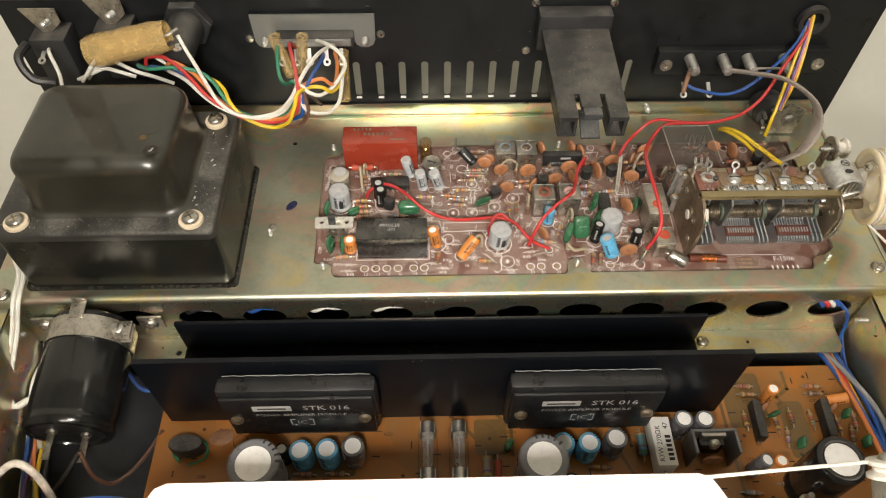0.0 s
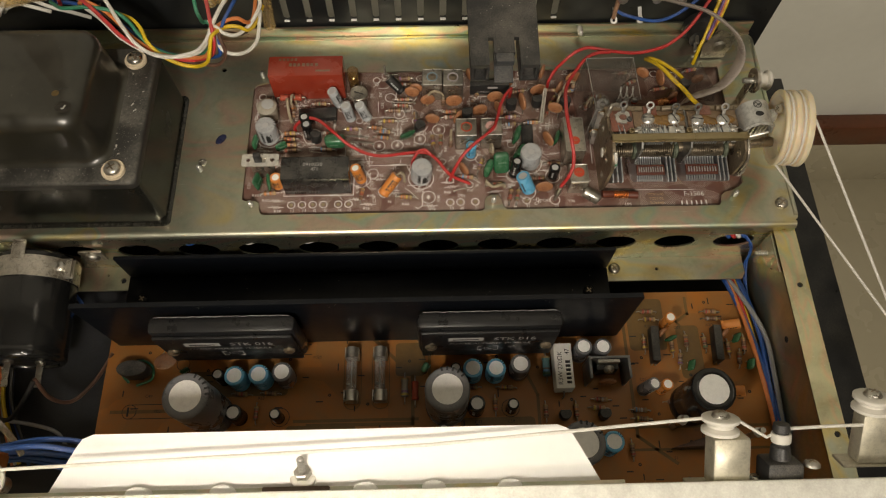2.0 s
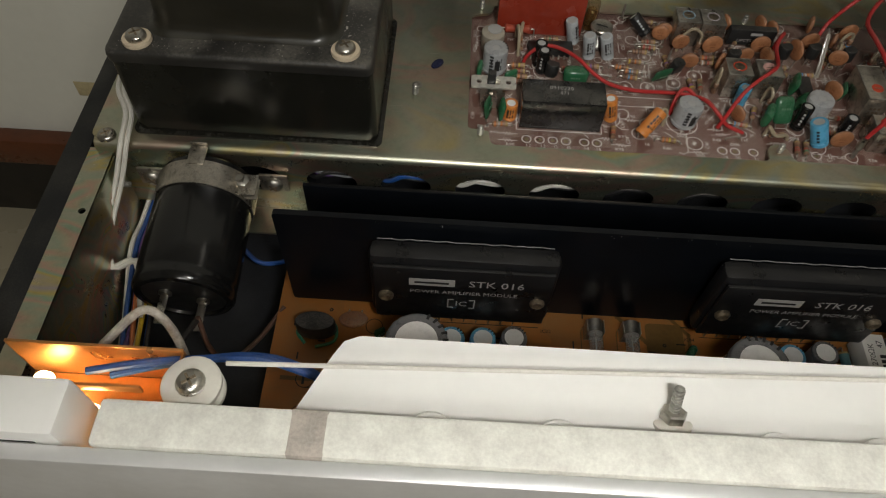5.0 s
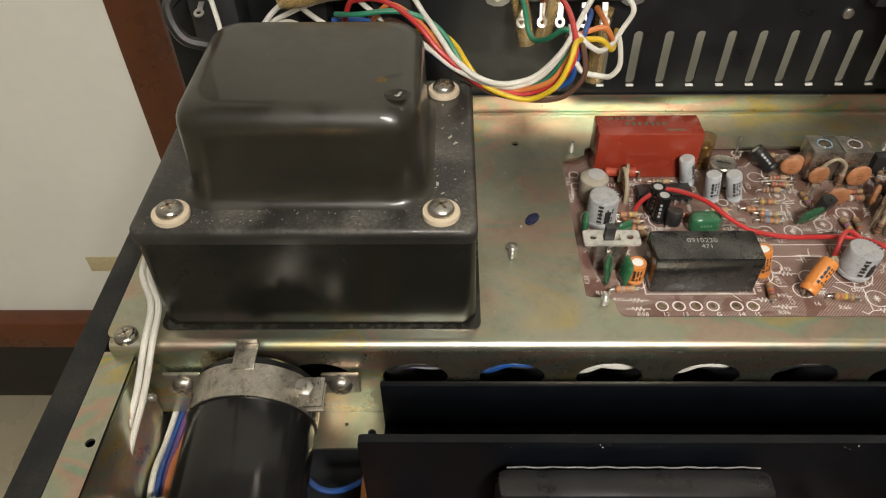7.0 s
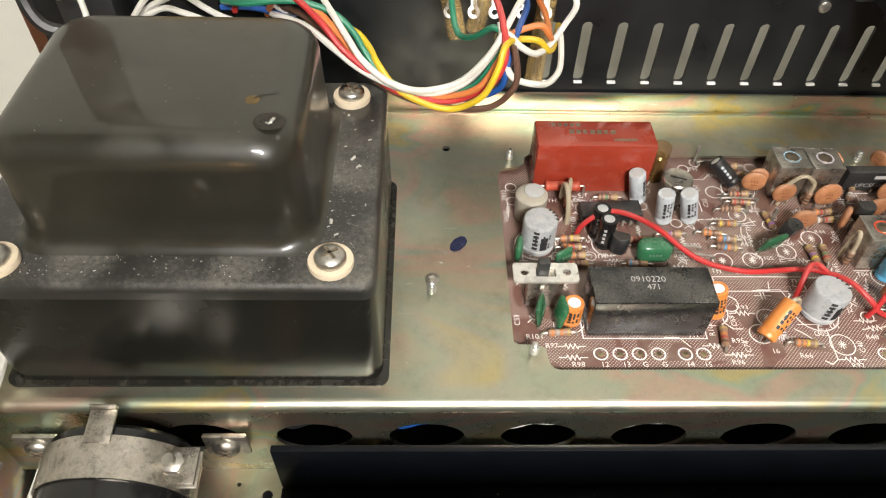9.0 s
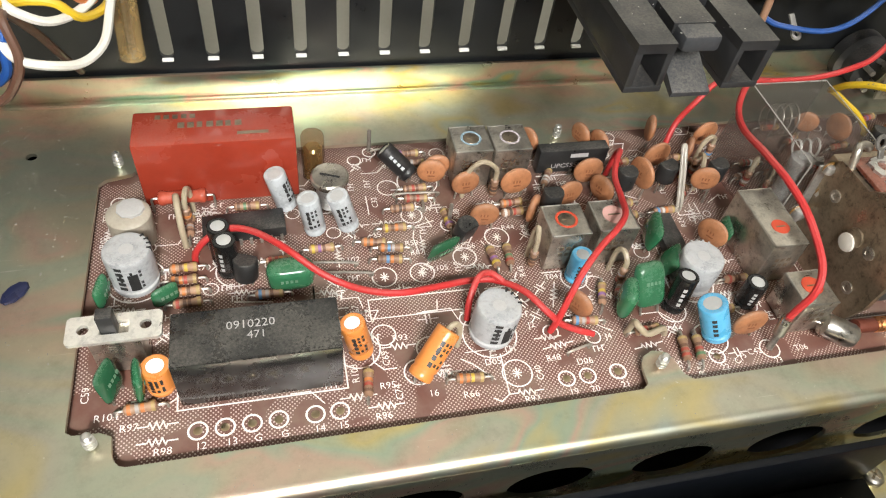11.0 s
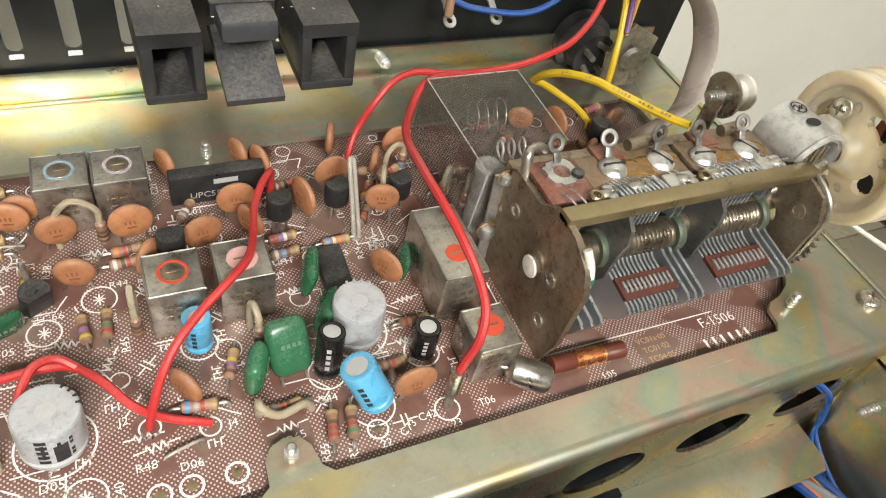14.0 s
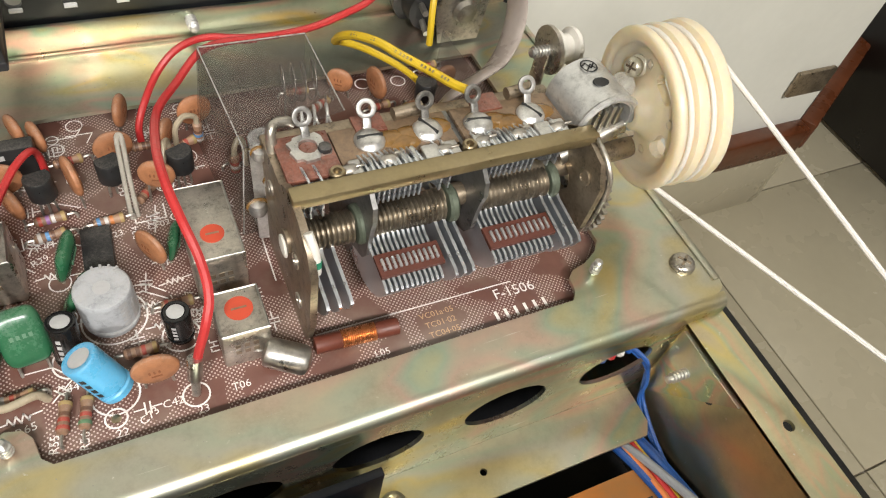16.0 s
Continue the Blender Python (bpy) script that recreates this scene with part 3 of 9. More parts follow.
# unseen walls and ceiling, their paint dulled to hold back bounced light
solid("wall_south", Geo().box(-1600, 2200, -2430, -2400, -424, 1900), UNSEEN_ROOM_PAINT, "unseen beige room wall, dulled to hold back bounced light", "wall", kind="structure")
solid("wall_west", Geo().box(-1630, -1600, -2430, 290, -424, 1900), UNSEEN_ROOM_PAINT, "unseen beige room wall, dulled to hold back bounced light", "wall", kind="structure")
solid("wall_east", Geo().box(2200, 2230, -2430, 900, -424, 1900), UNSEEN_ROOM_PAINT, "unseen beige room wall, dulled to hold back bounced light", "wall", kind="structure")
solid("ceiling", Geo().box(-1630, 2230, -2430, 900, 1900, 1930), UNSEEN_ROOM_PAINT, "unseen beige ceiling, dulled to hold back bounced light", "ceiling", kind="structure")
solid("baseboard", Geo().box(-1600, 350, 250, 262, -424, -338, 1).box(350, 760, 250, 262, -424, -338, 1).box(-1600, 760, 244, 262, -338, -305, 3).box(0, 1700, -12, -0.5, -424, -338, 1, m=TURN).box(0, 1700, -18, -0.5, -338, -305, 3, m=TURN), WOOD, "dark brown wooden baseboard along the white wall", "baseboard", kind="structure").data.materials.append(DARK)
bpy.data.objects["baseboard"].data.materials.append(TILE)
for p in bpy.data.objects["baseboard"].data.polygons:
    p.material_index = 0 if p.center.z > -0.338 else 1 if p.center.x < 0.36 else 2
solid("trim", Geo().box(-237, -206, 246, 262, -305, 1900, 3).box(-241, -237, 254, 262, -305, 1900, 1), WOOD, "dark reddish brown wooden door frame", "trim", kind="structure")
solid("wall_socket", Geo().box(704, 752, 256, 261.5, -264, -236, 2), TIN_DARK, "small brownish wall socket plate", "socket")

cabinet = thing("black_cabinet", "black painted low cabinet standing by the wall", "cabinet", 1105, 200, -424)
part("body", Geo().box(-160, 260, -290, 160, 10, 330, 3), DARK, cabinet)
part("top", Geo().box(-165, 265, -295, 165, 330, 346, 2), DARK, cabinet)
part("plinth", Geo().box(-150, 250, -280, 150, 4, 10), DARK, cabinet)

stool = thing("stool", "plain wooden stool carrying the opened receiver", "stool", 60, -25, -424)
part("seat", Geo().box(-165, 165, -85, 85, 332, 354, 4), WOOD, stool)
for sx in (-140, 140):
    for sy in (-65, 65):
        part("leg", Geo().box(sx - 14, sx + 14, sy - 14, sy + 14, 4, 332, 2), WOOD, stool)

# ---- the chassis of the receiver ----
chassis = thing("receiver_chassis", "opened stereo receiver chassis of yellow zinc-plated steel", "receiver", 0, 0, -70)
CZ = 70


def up(geo):
    geo.v = [(x, y, z + CZ) for x, y, z in geo.v]
    return geo


# cut-out for the tuner board, with the tongues that hold its screws
CUT = [(0, 6), (1.2, 5.2), (6, 5), (8, 4), (8.3, 0.6), (8.8, -0.9), (9.6, -1.9), (10.8, -2.35), (111.5, -2.2), (113, -1), (113.4, 3.5), (114.6, 5.4), (117, 6.4), (119.6, 5.8), (121, 4), (121.8, 0), (123.5, -1.6), (222.5, -1.4), (224, 0.4), (224.6, 4), (226.4, 5.6), (230, 6.4), (234, 8.6), (236, 11), (236.4, 30), (236.4, 79), (128, 79), (127, 77), (126, 74.4), (123.4, 73.6), (112.8, 73.6), (110.6, 74.6), (109.6, 77), (108.6, 79), (11, 79), (9.4, 77.8), (8.6, 74.4), (7, 73), (1.5, 71.6), (0, 70)]
holes = [CUT, circle(-16, 81.4, 1.3, 12)]
shelf = part("shelf", up(Geo().plate(rounded(-137.5, 258, -10, 100, 3), holes, 1.0)), ZINC, chassis, "yellow zinc-plated shelf with rainbow stains")
# front wall with a row of round cable openings
wall_holes = [circle(232.6 - 28.3 * k, -15.2, 9.6, 30, 6.8) for k in range(12)]
wall_m = Matrix(((1, 0, 0, 0), (0, 0, 1, -12.6), (0, 1, 0, 0), (0, 0, 0, 1)))
front = Geo().plate([(-136, -33.5), (257, -33.5), (257, -2.5), (-136, -2.5)], wall_holes, -0.9, wall_m)
part("front_wall", up(front), ZINC_WALL, chassis, "folded zinc-plated wall with a row of cable openings")
fold = Geo()
cs = [(-10 - 2.6 * math.sin(radians(a)), -2.6 + 2.6 * math.cos(radians(a))) for a in range(0, 91, 15)]
cs2 = [(-10 - 1.6 * math.sin(radians(a)), -2.6 + 1.6 * math.cos(radians(a))) for a in range(90, -1, -15)]
loop = cs + cs2
n = len(loop)
fold.add([(x, y, z) for x in (-136, 257) for y, z in loop], [(i, (i + 1) % n, n + (i + 1) % n, n + i) for i in range(n)] + [tuple(range(n - 1, -1, -1)), tuple(range(n, 2 * n))])
part("front_fold", up(fold), ZINC, chassis)
part("bottom_flange", up(Geo().plate([(-120, -25), (241.5, -25), (243.6, -22), (243.6, -12.6), (-120, -12.6)], [circle(-64, -20, 1.4, 10), circle(-72, -17, 0.6, 8), circle(200, -19, 0.9, 8)], 1.0, Matrix.Translation((0, 0, -33.6)))), ZINC, chassis)
part("rear_lip", up(Geo().box(-137.5, 257, 101, 102, 0.6, 8, 0.2).box(-137.5, 257, 99.6, 101.6, -1, 0.9, 0.4)), ZINC_RAINBOW, chassis, "rainbow-stained zinc lip")
for name, s, x0 in (("side_rail", 1, 247.5), ("side_rail", -1, -139)):
    x1 = x0 + 10.2 if s > 0 else x0 + 9
    hx = (x0 + x1) / 2 + (1 if s > 0 else 2)
    ys = -40
    rail = Geo().plate([(x0, -150), (x1, -150), (x1, -11), (x0, -11)], [circle(hx, ys, 1.3, 12), circle(hx, -106, 1.3, 12)], 1.0, Matrix.Translation((0, 0, -5)))
    xin = x0 if s > 0 else x1 - 1.0
    rail.box(xin, xin + 1, -150, 104, -62, -5.2)
    part("side_rail", up(rail), ZINC_RAIL if s > 0 else ZINC_RAINBOW, chassis, "zinc-plated side rail with screw holes")
    xa, xb, zt = (259.6, 296, -45) if s > 0 else (-150, -140.4, -7)
    part("side_panel", up(Geo().box(xa, xb, -152, 106, -66, zt, 0.8)), BLACK_PANEL, chassis, "black painted outer side panel")
    gx = 246.4 if s > 0 else -130.4
    part("gusset", up(Geo().add([(gx, -13.6, -6.2), (gx, -13.6, -34), (gx, -33, -6.2), (gx + 0.9, -13.6, -6.2), (gx + 0.9, -13.6, -34), (gx + 0.9, -33, -6.2)], [(0, 1, 2), (3, 5, 4), (0, 3, 4, 1), (1, 4, 5, 2), (2, 5, 3, 0)])), ZINC_RAINBOW, chassis)
part("base_plate", up(Geo().box(-138, 258, -150, 104, -66, -64.5)), paint("slate_painted_plate", (0.022, 0.024, 0.028), 0.5, vary=0.25, scale=60, bump=0.1, dust=0.35, dust_color=(0.10, 0.10, 0.11)), chassis, "dark slate painted bottom plate")
# rear panel with a row of slots
slots = [rounded(16.8 + 11.3 * k - 1.7, 16.8 + 11.3 * k + 1.7, 12.0, 33.6, 1.6, 4) for k in range(13)]
panel_m = Matrix(((1, 0, 0, 0), (0, 0, -1, 103), (0, 1, 0, 0), (0, 0, 0, 1)))
part("rear_panel", up(Geo().plate([(-142, -64), (266, -64), (266, 69), (-142, 69)], slots, 1.2, panel_m)), BLACK_PANEL, chassis, "black painted rear panel with ventilation slots")
part("rear_ledge", up(Geo().box(-130, 252, 132, 232, -23.5, -22, 0.5)), LEDGE, chassis, "pale grey metal ledge behind the slots")
# pale strips: bare slot edges, with the light on them put into the colour
for k in range(13):
    part("bright_edge", up(Geo().box(15.4 + 11.3 * k, 18.2 + 11.3 * k, 101.85, 102.95, 11.5, 12.12 + 0.05 * (k % 3), 0.1)), CAP_TOP, chassis)
# black sheets stand in for the shade below and before the ledge
part("rear_ledge_shade", up(Geo().box(-130, 252, 133, 135, -64, -23.5).box(-130, 252, 104.6, 133, -66, -64)), BLACK_PANEL, chassis)
part("front_panel", up(Geo().box(-142, 266, -143, -139.6, -64, 57.5, 0.6)), ALU, chassis, "brushed aluminium front panel")
part("dial_beam", up(Geo().box(-55, 150, -139, -127.5, 47, 49, 0.3).box(-55, 150, -139, -138, 20, 49)), ZINC, chassis)
part("foam_strip", up(Geo().box(-74, 240, -139.4, -129.5, 49.2, 58, 1.2)), FOAM, chassis, "worn off-white foam strip")
part("tape_patch", up(Geo().box(-36, -27, -139.5, -129.3, 53.5, 58.15, 1.3)), paint("grey_stained_foam", (0.50, 0.45, 0.40), 0.9, vary=0.35, scale=150, bump=0.8), chassis, "greyish stained patch on the foam")
for k in range(7):
    part("spring_clip", up(Geo().box(-30 + 37 * k, -24 + 37 * k, -131, -129.6, 46, 53, 0.5)), WHITE_NYLON, chassis)


def screw_head(parent, x, y, z, r=3.2, mat=STEEL, normal=None):
    """A pan-head screw with a cross slot."""
    m = Matrix.Translation((x, y, z)) if normal is None else Matrix.Translation((x, y, z)) @ Vector(normal).to_track_quat("Z", "Y").to_matrix().to_4x4()
    g = Geo().lathe([(r, 0), (r, 0.25 * r), (r * 0.86, 0.48 * r), (r * 0.5, 0.62 * r), (0.05, 0.66 * r)], 18, m)
    s = part("screw", g, mat, parent)
    h = Geo()
    a = math.pi / 5
    for k in range(2):
        rot = m @ Matrix.Translation((0, 0, 0.55 * r)) @ Matrix.Rotation(a + k * math.pi / 2, 4, "Z")
        h.box(-0.55 * r, 0.55 * r, -0.1 * r, 0.1 * r, -0.3 * r, 0.14 * r, m=rot)
    part("cross_slot", h, TIN_DARK, s)
    return s


def thread_end(parent, x, y, z, h=5.0, r=1.3, direction=(0, 0, 1), mat=FOIL):
    """The threaded end of a screw that pokes through a plate."""
    m = Matrix.Translation((x, y, z)) @ Vector(direction).to_track_quat("Z", "Y").to_matrix().to_4x4()
    pr = [(r, 0)]
    k = 0
    while k * 0.9 < h - 1:
        pr += [(r, k * 0.9 + 0.15), (r, k * 0.9 + 0.4), (r * 0.68, k * 0.9 + 0.5), (r * 0.68, k * 0.9 + 0.85)]
        k += 1
    pr += [(r * 0.8, h - 0.3), (r * 0.5, h)]
    return part("screw_end", Geo().lathe(pr, 12, m), mat, parent)


screw_head(chassis, 251.6, -1, CZ, 2.9, TIN)
screw_head(chassis, -131.5, -9.5, CZ, 3.3)
part("edge_crease", up(Geo().box(256.2, 258.1, -7, 97, 0.0, 0.45, 0.2)), ZINC, chassis, "folded edge of the shelf")
# black discs laid on the rail for the shade inside two holes
for hy, hz in ((-27, -14), (-62, -16)):
    part("rail_hole_shade", up(Geo().lathe([(1.5, 0), (1.5, 0.12), (0.05, 0.13)], 16, Matrix.Translation((247.45, hy, hz)) @ Matrix.Rotation(-math.pi / 2, 4, "Y"))), BLACK_INK, chassis)
for x, y in ((4.8, 2.6), (117.3, 2.6), (230.5, 3.6), (4.2, 76.5), (118, 77)):
    thread_end(chassis, x, y, CZ - 0.5, 4.6, 1.2)
thread_end(chassis, -20.9, 22, CZ - 0.5, 5.0, 1.25)
part("rivet", up(Geo().lathe([(2, 0), (2, 0.5), (1.2, 0.7), (1.0, 0.2)], 14, Matrix.Translation((-20.6, 26.5, 0)))), STEEL, chassis)
screw_head(chassis, 178.7, -18.5, CZ - 33.6, 2.8)
thread_end(chassis, 166.8, 101, CZ + 5.5, 5.5, 1.5, (0, -1, 0.15))
thread_end(chassis, 246.4, -20, CZ - 14, 5.5, 1.3, (-1, 0, 0))
thread_end(chassis, -129.6, -21, CZ - 13, 6.0, 1.3, (1, 0, 0))

# a dark paint chip stuck to the shelf
solid("paint_chip", Geo().lathe([(2.6, 0), (2.4, 0.5), (1.2, 0.7)], 9, Matrix.Translation((-13.2, 39.4, 0.1)) @ Matrix.Rotation(0.9, 4, "Z") @ Matrix.Diagonal((1.3, 0.75, 1, 1))), W_BLUE, "dark blue fleck of paint on the shelf", "fleck").data.materials[0] = paint("dark_blue_paint", (0.014, 0.018, 0.055), 0.35)

# ---- power transformer ----
tr = thing("power_transformer", "black enamelled power transformer with rounded end bell", "transformer", -77, 29, 0)


def bell(profile, mat, name, n=8):
    """Stacked rounded rectangles: (half width, half depth, corner radius, z)."""
    g = Geo()
    loops = [[(x, y, z) for x, y in rounded(-a, a, -b, b, r, n)] for a, b, r, z in profile]
    k = len(loops[0])
    g.add([p for l in loops for p in l], [(i * k + j, i * k + (j + 1) % k, (i + 1) * k + (j + 1) % k, (i + 1) * k + j) for i in range(len(loops) - 1) for j in range(k)] + [tuple(range(k - 1, -1, -1)), tuple((len(loops) - 1) * k + j for j in range(k))])
    return part(name, g, mat, tr)


bell([(45.6, 36.2, 3, 0), (45.6, 36.2, 3, 0.6), (44.2, 34.8, 4, 1.0), (43.6, 34.2, 3, 34)], BLACK_ENAMEL, "lower_bell")
core = bell([(44.0, 35.2, 3, 33.0), (44.0, 35.4, 3, 35.2), (43.8, 35.4, 3.4, 36.6), (43.2, 34.8, 3.6, 37.4), (42.6, 34.2, 3.6, 37.7)], DUSTY_BRIM, "brim")
dome = [(31.5, 27, 8, 37.6), (30.2, 25.7, 8, 38.2), (29.4, 24.9, 8, 39.6), (29.0, 24.6, 8, 42), (28.6, 24.2, 8, 56)]
for a in range(0, 91, 15):
    dome.append((28.6 - 6 * (1 - math.cos(radians(a))), 24.2 - 6 * (1 - math.cos(radians(a))), 8 - 2 * (1 - math.cos(radians(a))), 57 + 6 * math.sin(radians(a))))
bell([(a * 1.045, b * 1.02, r, 37.6 + (z - 37.6) * 1.08) for a, b, r, z in dome], DULL_ENAMEL, "end_bell")
for x, y in ((-110.6, -0.5), (-42.3, -0.3), (-110.6, 56.4), (-42, 56.4)):
    part("washer", Geo().lathe([(1.6, 37.6), (4.7, 37.6), (4.9, 38.4), (4.7, 39.2), (1.6, 39.2)], 24, Matrix.Translation((x + 77, y - 29, 0))), WASHER, tr, "cream fibre washer")
    screw_head(tr, x + 77, y - 29, 39.2, 3.4)
dent = part("dent", Geo().lathe([(2.9, 0), (2.5, 0.22), (2.0, 0.3), (1.6, 0.08), (0.05, 0.05)], 13, Matrix.Translation((24.6, -17, 65.02)) @ Matrix.Diagonal((1.15, 0.95, 1, 1))), CHIP, tr, "chipped crater showing bare metal")
crng = random.Random(9)
for k in range(9):
    a, q = crng.uniform(0, 6.28), crng.uniform(0.3, 2.1)
    size = crng.uniform(0.2, 0.55)
    part("bare_fleck", Geo().box(-size, size, -size * 0.5, size * 0.6, 0, 0.22, 0.06, m=Matrix.Translation((24.6 + q * math.cos(a), -17 + 0.8 * q * math.sin(a), 65.1)) @ Matrix.Rotation(a * 2, 4, "Z") @ Matrix.Rotation(0.3, 4, "X")), FOIL if k % 3 else BLACK_INK, dent)
part("dent", Geo().lathe([(1.5, 0), (1.2, 0.15), (0.5, 0.05), (0.05, 0.05)], 10, Matrix.Translation((20.2, -10.4, 65.04))), RUST, tr, "small rusty chip")
part("hair", Geo().tube([(20.6, -10.0, 65.2), (22.2, -8.6, 65.3), (24.0, -8.2, 65.22), (25.2, -7.4, 65.2)], 0.09, 5, 4), BLACK_INK, tr, "thin dark hair")

# ---- heat sink and amplifier modules ----
hs = thing("heat_sink", "black anodised channel heat sink over the amplifier board", "heat sink", 57, -53, -34)
part("front_plate", Geo().plate(rounded(-117.5, 118.5, 0, 52.2, 1.2), [], 2.0, Matrix(((1, 0, 0, 0), (0, 0, -1, 0), (0, 1, 0, 0), (0, 0, 0, 1)))), BLACK_ANOD, hs)
part("web", Geo().box(-117, 117.5, 2.2, 34, 1.3, 3.0, 0.3), BLACK_ANOD, hs)
part("rear_plate", Geo().box(-117, 117.5, 34.2, 36, 1.3, 23.5, 0.3), BLACK_ANOD, hs)
for x in (-109, 107):
    screw_head(hs, x, 22, 3.0, 2.6, BLACK_ANOD)


PASTE = paint("thermal_paste", (0.20, 0.20, 0.20), 0.7, vary=0.4, scale=300, bump=0.3, grime=0.5)


def amp_module(x):
    m = thing("amplifier_module", "black epoxy amplifier module with white lettering on the heat sink", "module", x, -55.1, -24, group="amplifier modules on the heat sink")
    part("case", Geo().box(-30.5, 30.5, -7.5, 0, 0, 36, 2.4), MODULE, m)
    part("cover", Geo().box(-29, 29, -9.2, -7.6, 1.4, 33, 0.8), MODULE, m)
    for sx in (-25, 25):
        s = part("screw", Geo().lathe([(2.5, 0), (2.5, 1), (1.8, 1.6), (1.2, 1.2)], 16, Matrix.Translation((sx, -9.2, 16.5)) @ Matrix.Rotation(math.pi / 2, 4, "X")), TIN_DARK, m)
    face = lambda px, pz: at_mm(px, -9.35, pz, 90, 0, 0)
    part("logo_bar", Geo().box(-17.4, -2.6, -9.36, -9.25, 23.6, 27.6), GREY_INK, m)
    part("logo_mark", Geo().box(-15.6, -4.6, -9.45, -9.37, 25.0, 26.0), BLACK_INK, m)
    words("STK 016", 5.2, GREY_INK, m, face(10.8, 25.7))
    words("POWER AMPLIFIER MODULE", 2.8, GREY_INK, m, face(0.5, 19.8))
    words("IC", 4.4, GREY_INK, m, face(0, 12.8))
    g = Geo()
    for a, b, c, d in ((-4.6, -4.2, 10.2, 15.4), (4.2, 4.6, 10.2, 15.4), (-4.6, -2.6, 15.2, 15.6), (2.6, 4.6, 15.2, 15.6), (-4.6, -2.6, 10, 10.4), (2.6, 4.6, 10, 10.4)):
        g.box(a, b, -9.36, -9.25, c, d)
    part("printed_frame", g, GREY_INK, m)
    part("thermal_paste", Geo().tube([(-28 + 2.0 * k, -0.45 - 0.12 * math.sin(k * 2.1 + x), 36.0 + 0.1 * math.sin(k * 1.3)) for k in range(29)], 0.2, 6, 2), PASTE, m, "thin smear of white thermal paste")
    for k in range(10):
        part("pin", Geo().box(-20.6 + 4.5 * k, -20.1 + 4.5 * k, -3, -2.6, -12, 0), TIN_DARK, m)
    return m


amp_module(0.5)
amp_module(112)

# ---- reservoir capacitor in its clamp ----
rc = thing("reservoir_capacitor", "large black reservoir capacitor held by a steel clamp", "capacitor", -94.7, -17, -12.6, 96, 0, 0.5)
RS = Matrix.Diagonal((0.925, 0.925, 1, 1))
part("can", Geo().lathe([(14, -0.4), (17.4, 0), (18.4, 1), (18.4, 8), (18.6, 8.4), (18.6, 42), (18.2, 43.2), (18.6, 44.4), (18.6, 47), (17.6, 48.4), (15.6, 48.6), (15.2, 47.4)], 40, RS), BLACK_SHINY, rc)
part("end_disc", Geo().lathe([(15.2, 47.0), (15.0, 47.5), (0.1, 47.6)], 30), BLACK_PLASTIC, rc)
part("clamp_band", Geo().lathe([(18.7, 3), (19.2, 3), (19.2, 12.5), (18.7, 12.5), (18.7, 3)], 40, RS, cap=False), TIN, rc, "steel clamp band")
part("clamp_ear", Geo().box(13.6, 20.5, 9.6, 10.5, 3.4, 12, 0.3).box(14.4, 20.5, 6.8, 7.7, 3.4, 12, 0.3), TIN, rc)
b = part("clamp_bolt", Geo().rod((16.2, 4.5, 7.5), (15.0, 14.5, 7.5), 1.4, 12).lathe([(2.6, 0), (2.6, 2.2), (2.0, 2.6)], 6, Matrix.Translation((15.7, 10.5, 7.5)) @ Matrix.Rotation(-math.pi / 2, 4, "X")), STEEL, rc)
part("hook", Geo().box(-3, 3, 17.4, 18.1, -2.6, 5, 0.2).box(-3, 3, 17.4, 19.6, -3.4, -2.6, 0.2), TIN, rc)
for tx, tz in ((-5.4, 3.0), (6.0, -2.5)):
    part("terminal", Geo().lathe([(2.2, 47.5), (2.2, 48.6), (1.5, 49)], 14, Matrix.Translation((tx, tz, 0))).box(tx - 1.4, tx + 1.4, tz - 0.4, tz + 0.4, 48.4, 59, 0.2), STEEL, rc)
for cx in (-117.9, -72):
    cb = thing("clamp_bracket", "steel clamp foot screwed to the chassis wall", "bracket", cx, -13.6, -15.6, group="feet of the capacitor clamp")
    part("foot", Geo().box(-5.5, 5.5, -1.2, 0.2, -4.5, 4.5, 0.5), TIN, cb)
    screw_head(cb, 0, -1.2, 0, 3.4, STEEL, (0, -1, 0))

# ---- circuit boards ----
ZB = -2.8
tuner = thing("tuner_board", "brown printed tuner board with white screened symbols", "circuit board", 0, 0, ZB - 1.6)
part("board", Geo().box(-4, 240, -5.5, 83, 0, 1.6, 0.2), BOARD, tuner)
ZA = -36.0
amp = thing("amplifier_board", "orange phenolic amplifier board with brown tracks", "circuit board", 0, 0, ZA - 1.6)
part("board", Geo().box(-66, 243, -128, -30.5, 0, 1.6, 0.2), AMP_BOARD, amp)

# ---- kinds of components ----


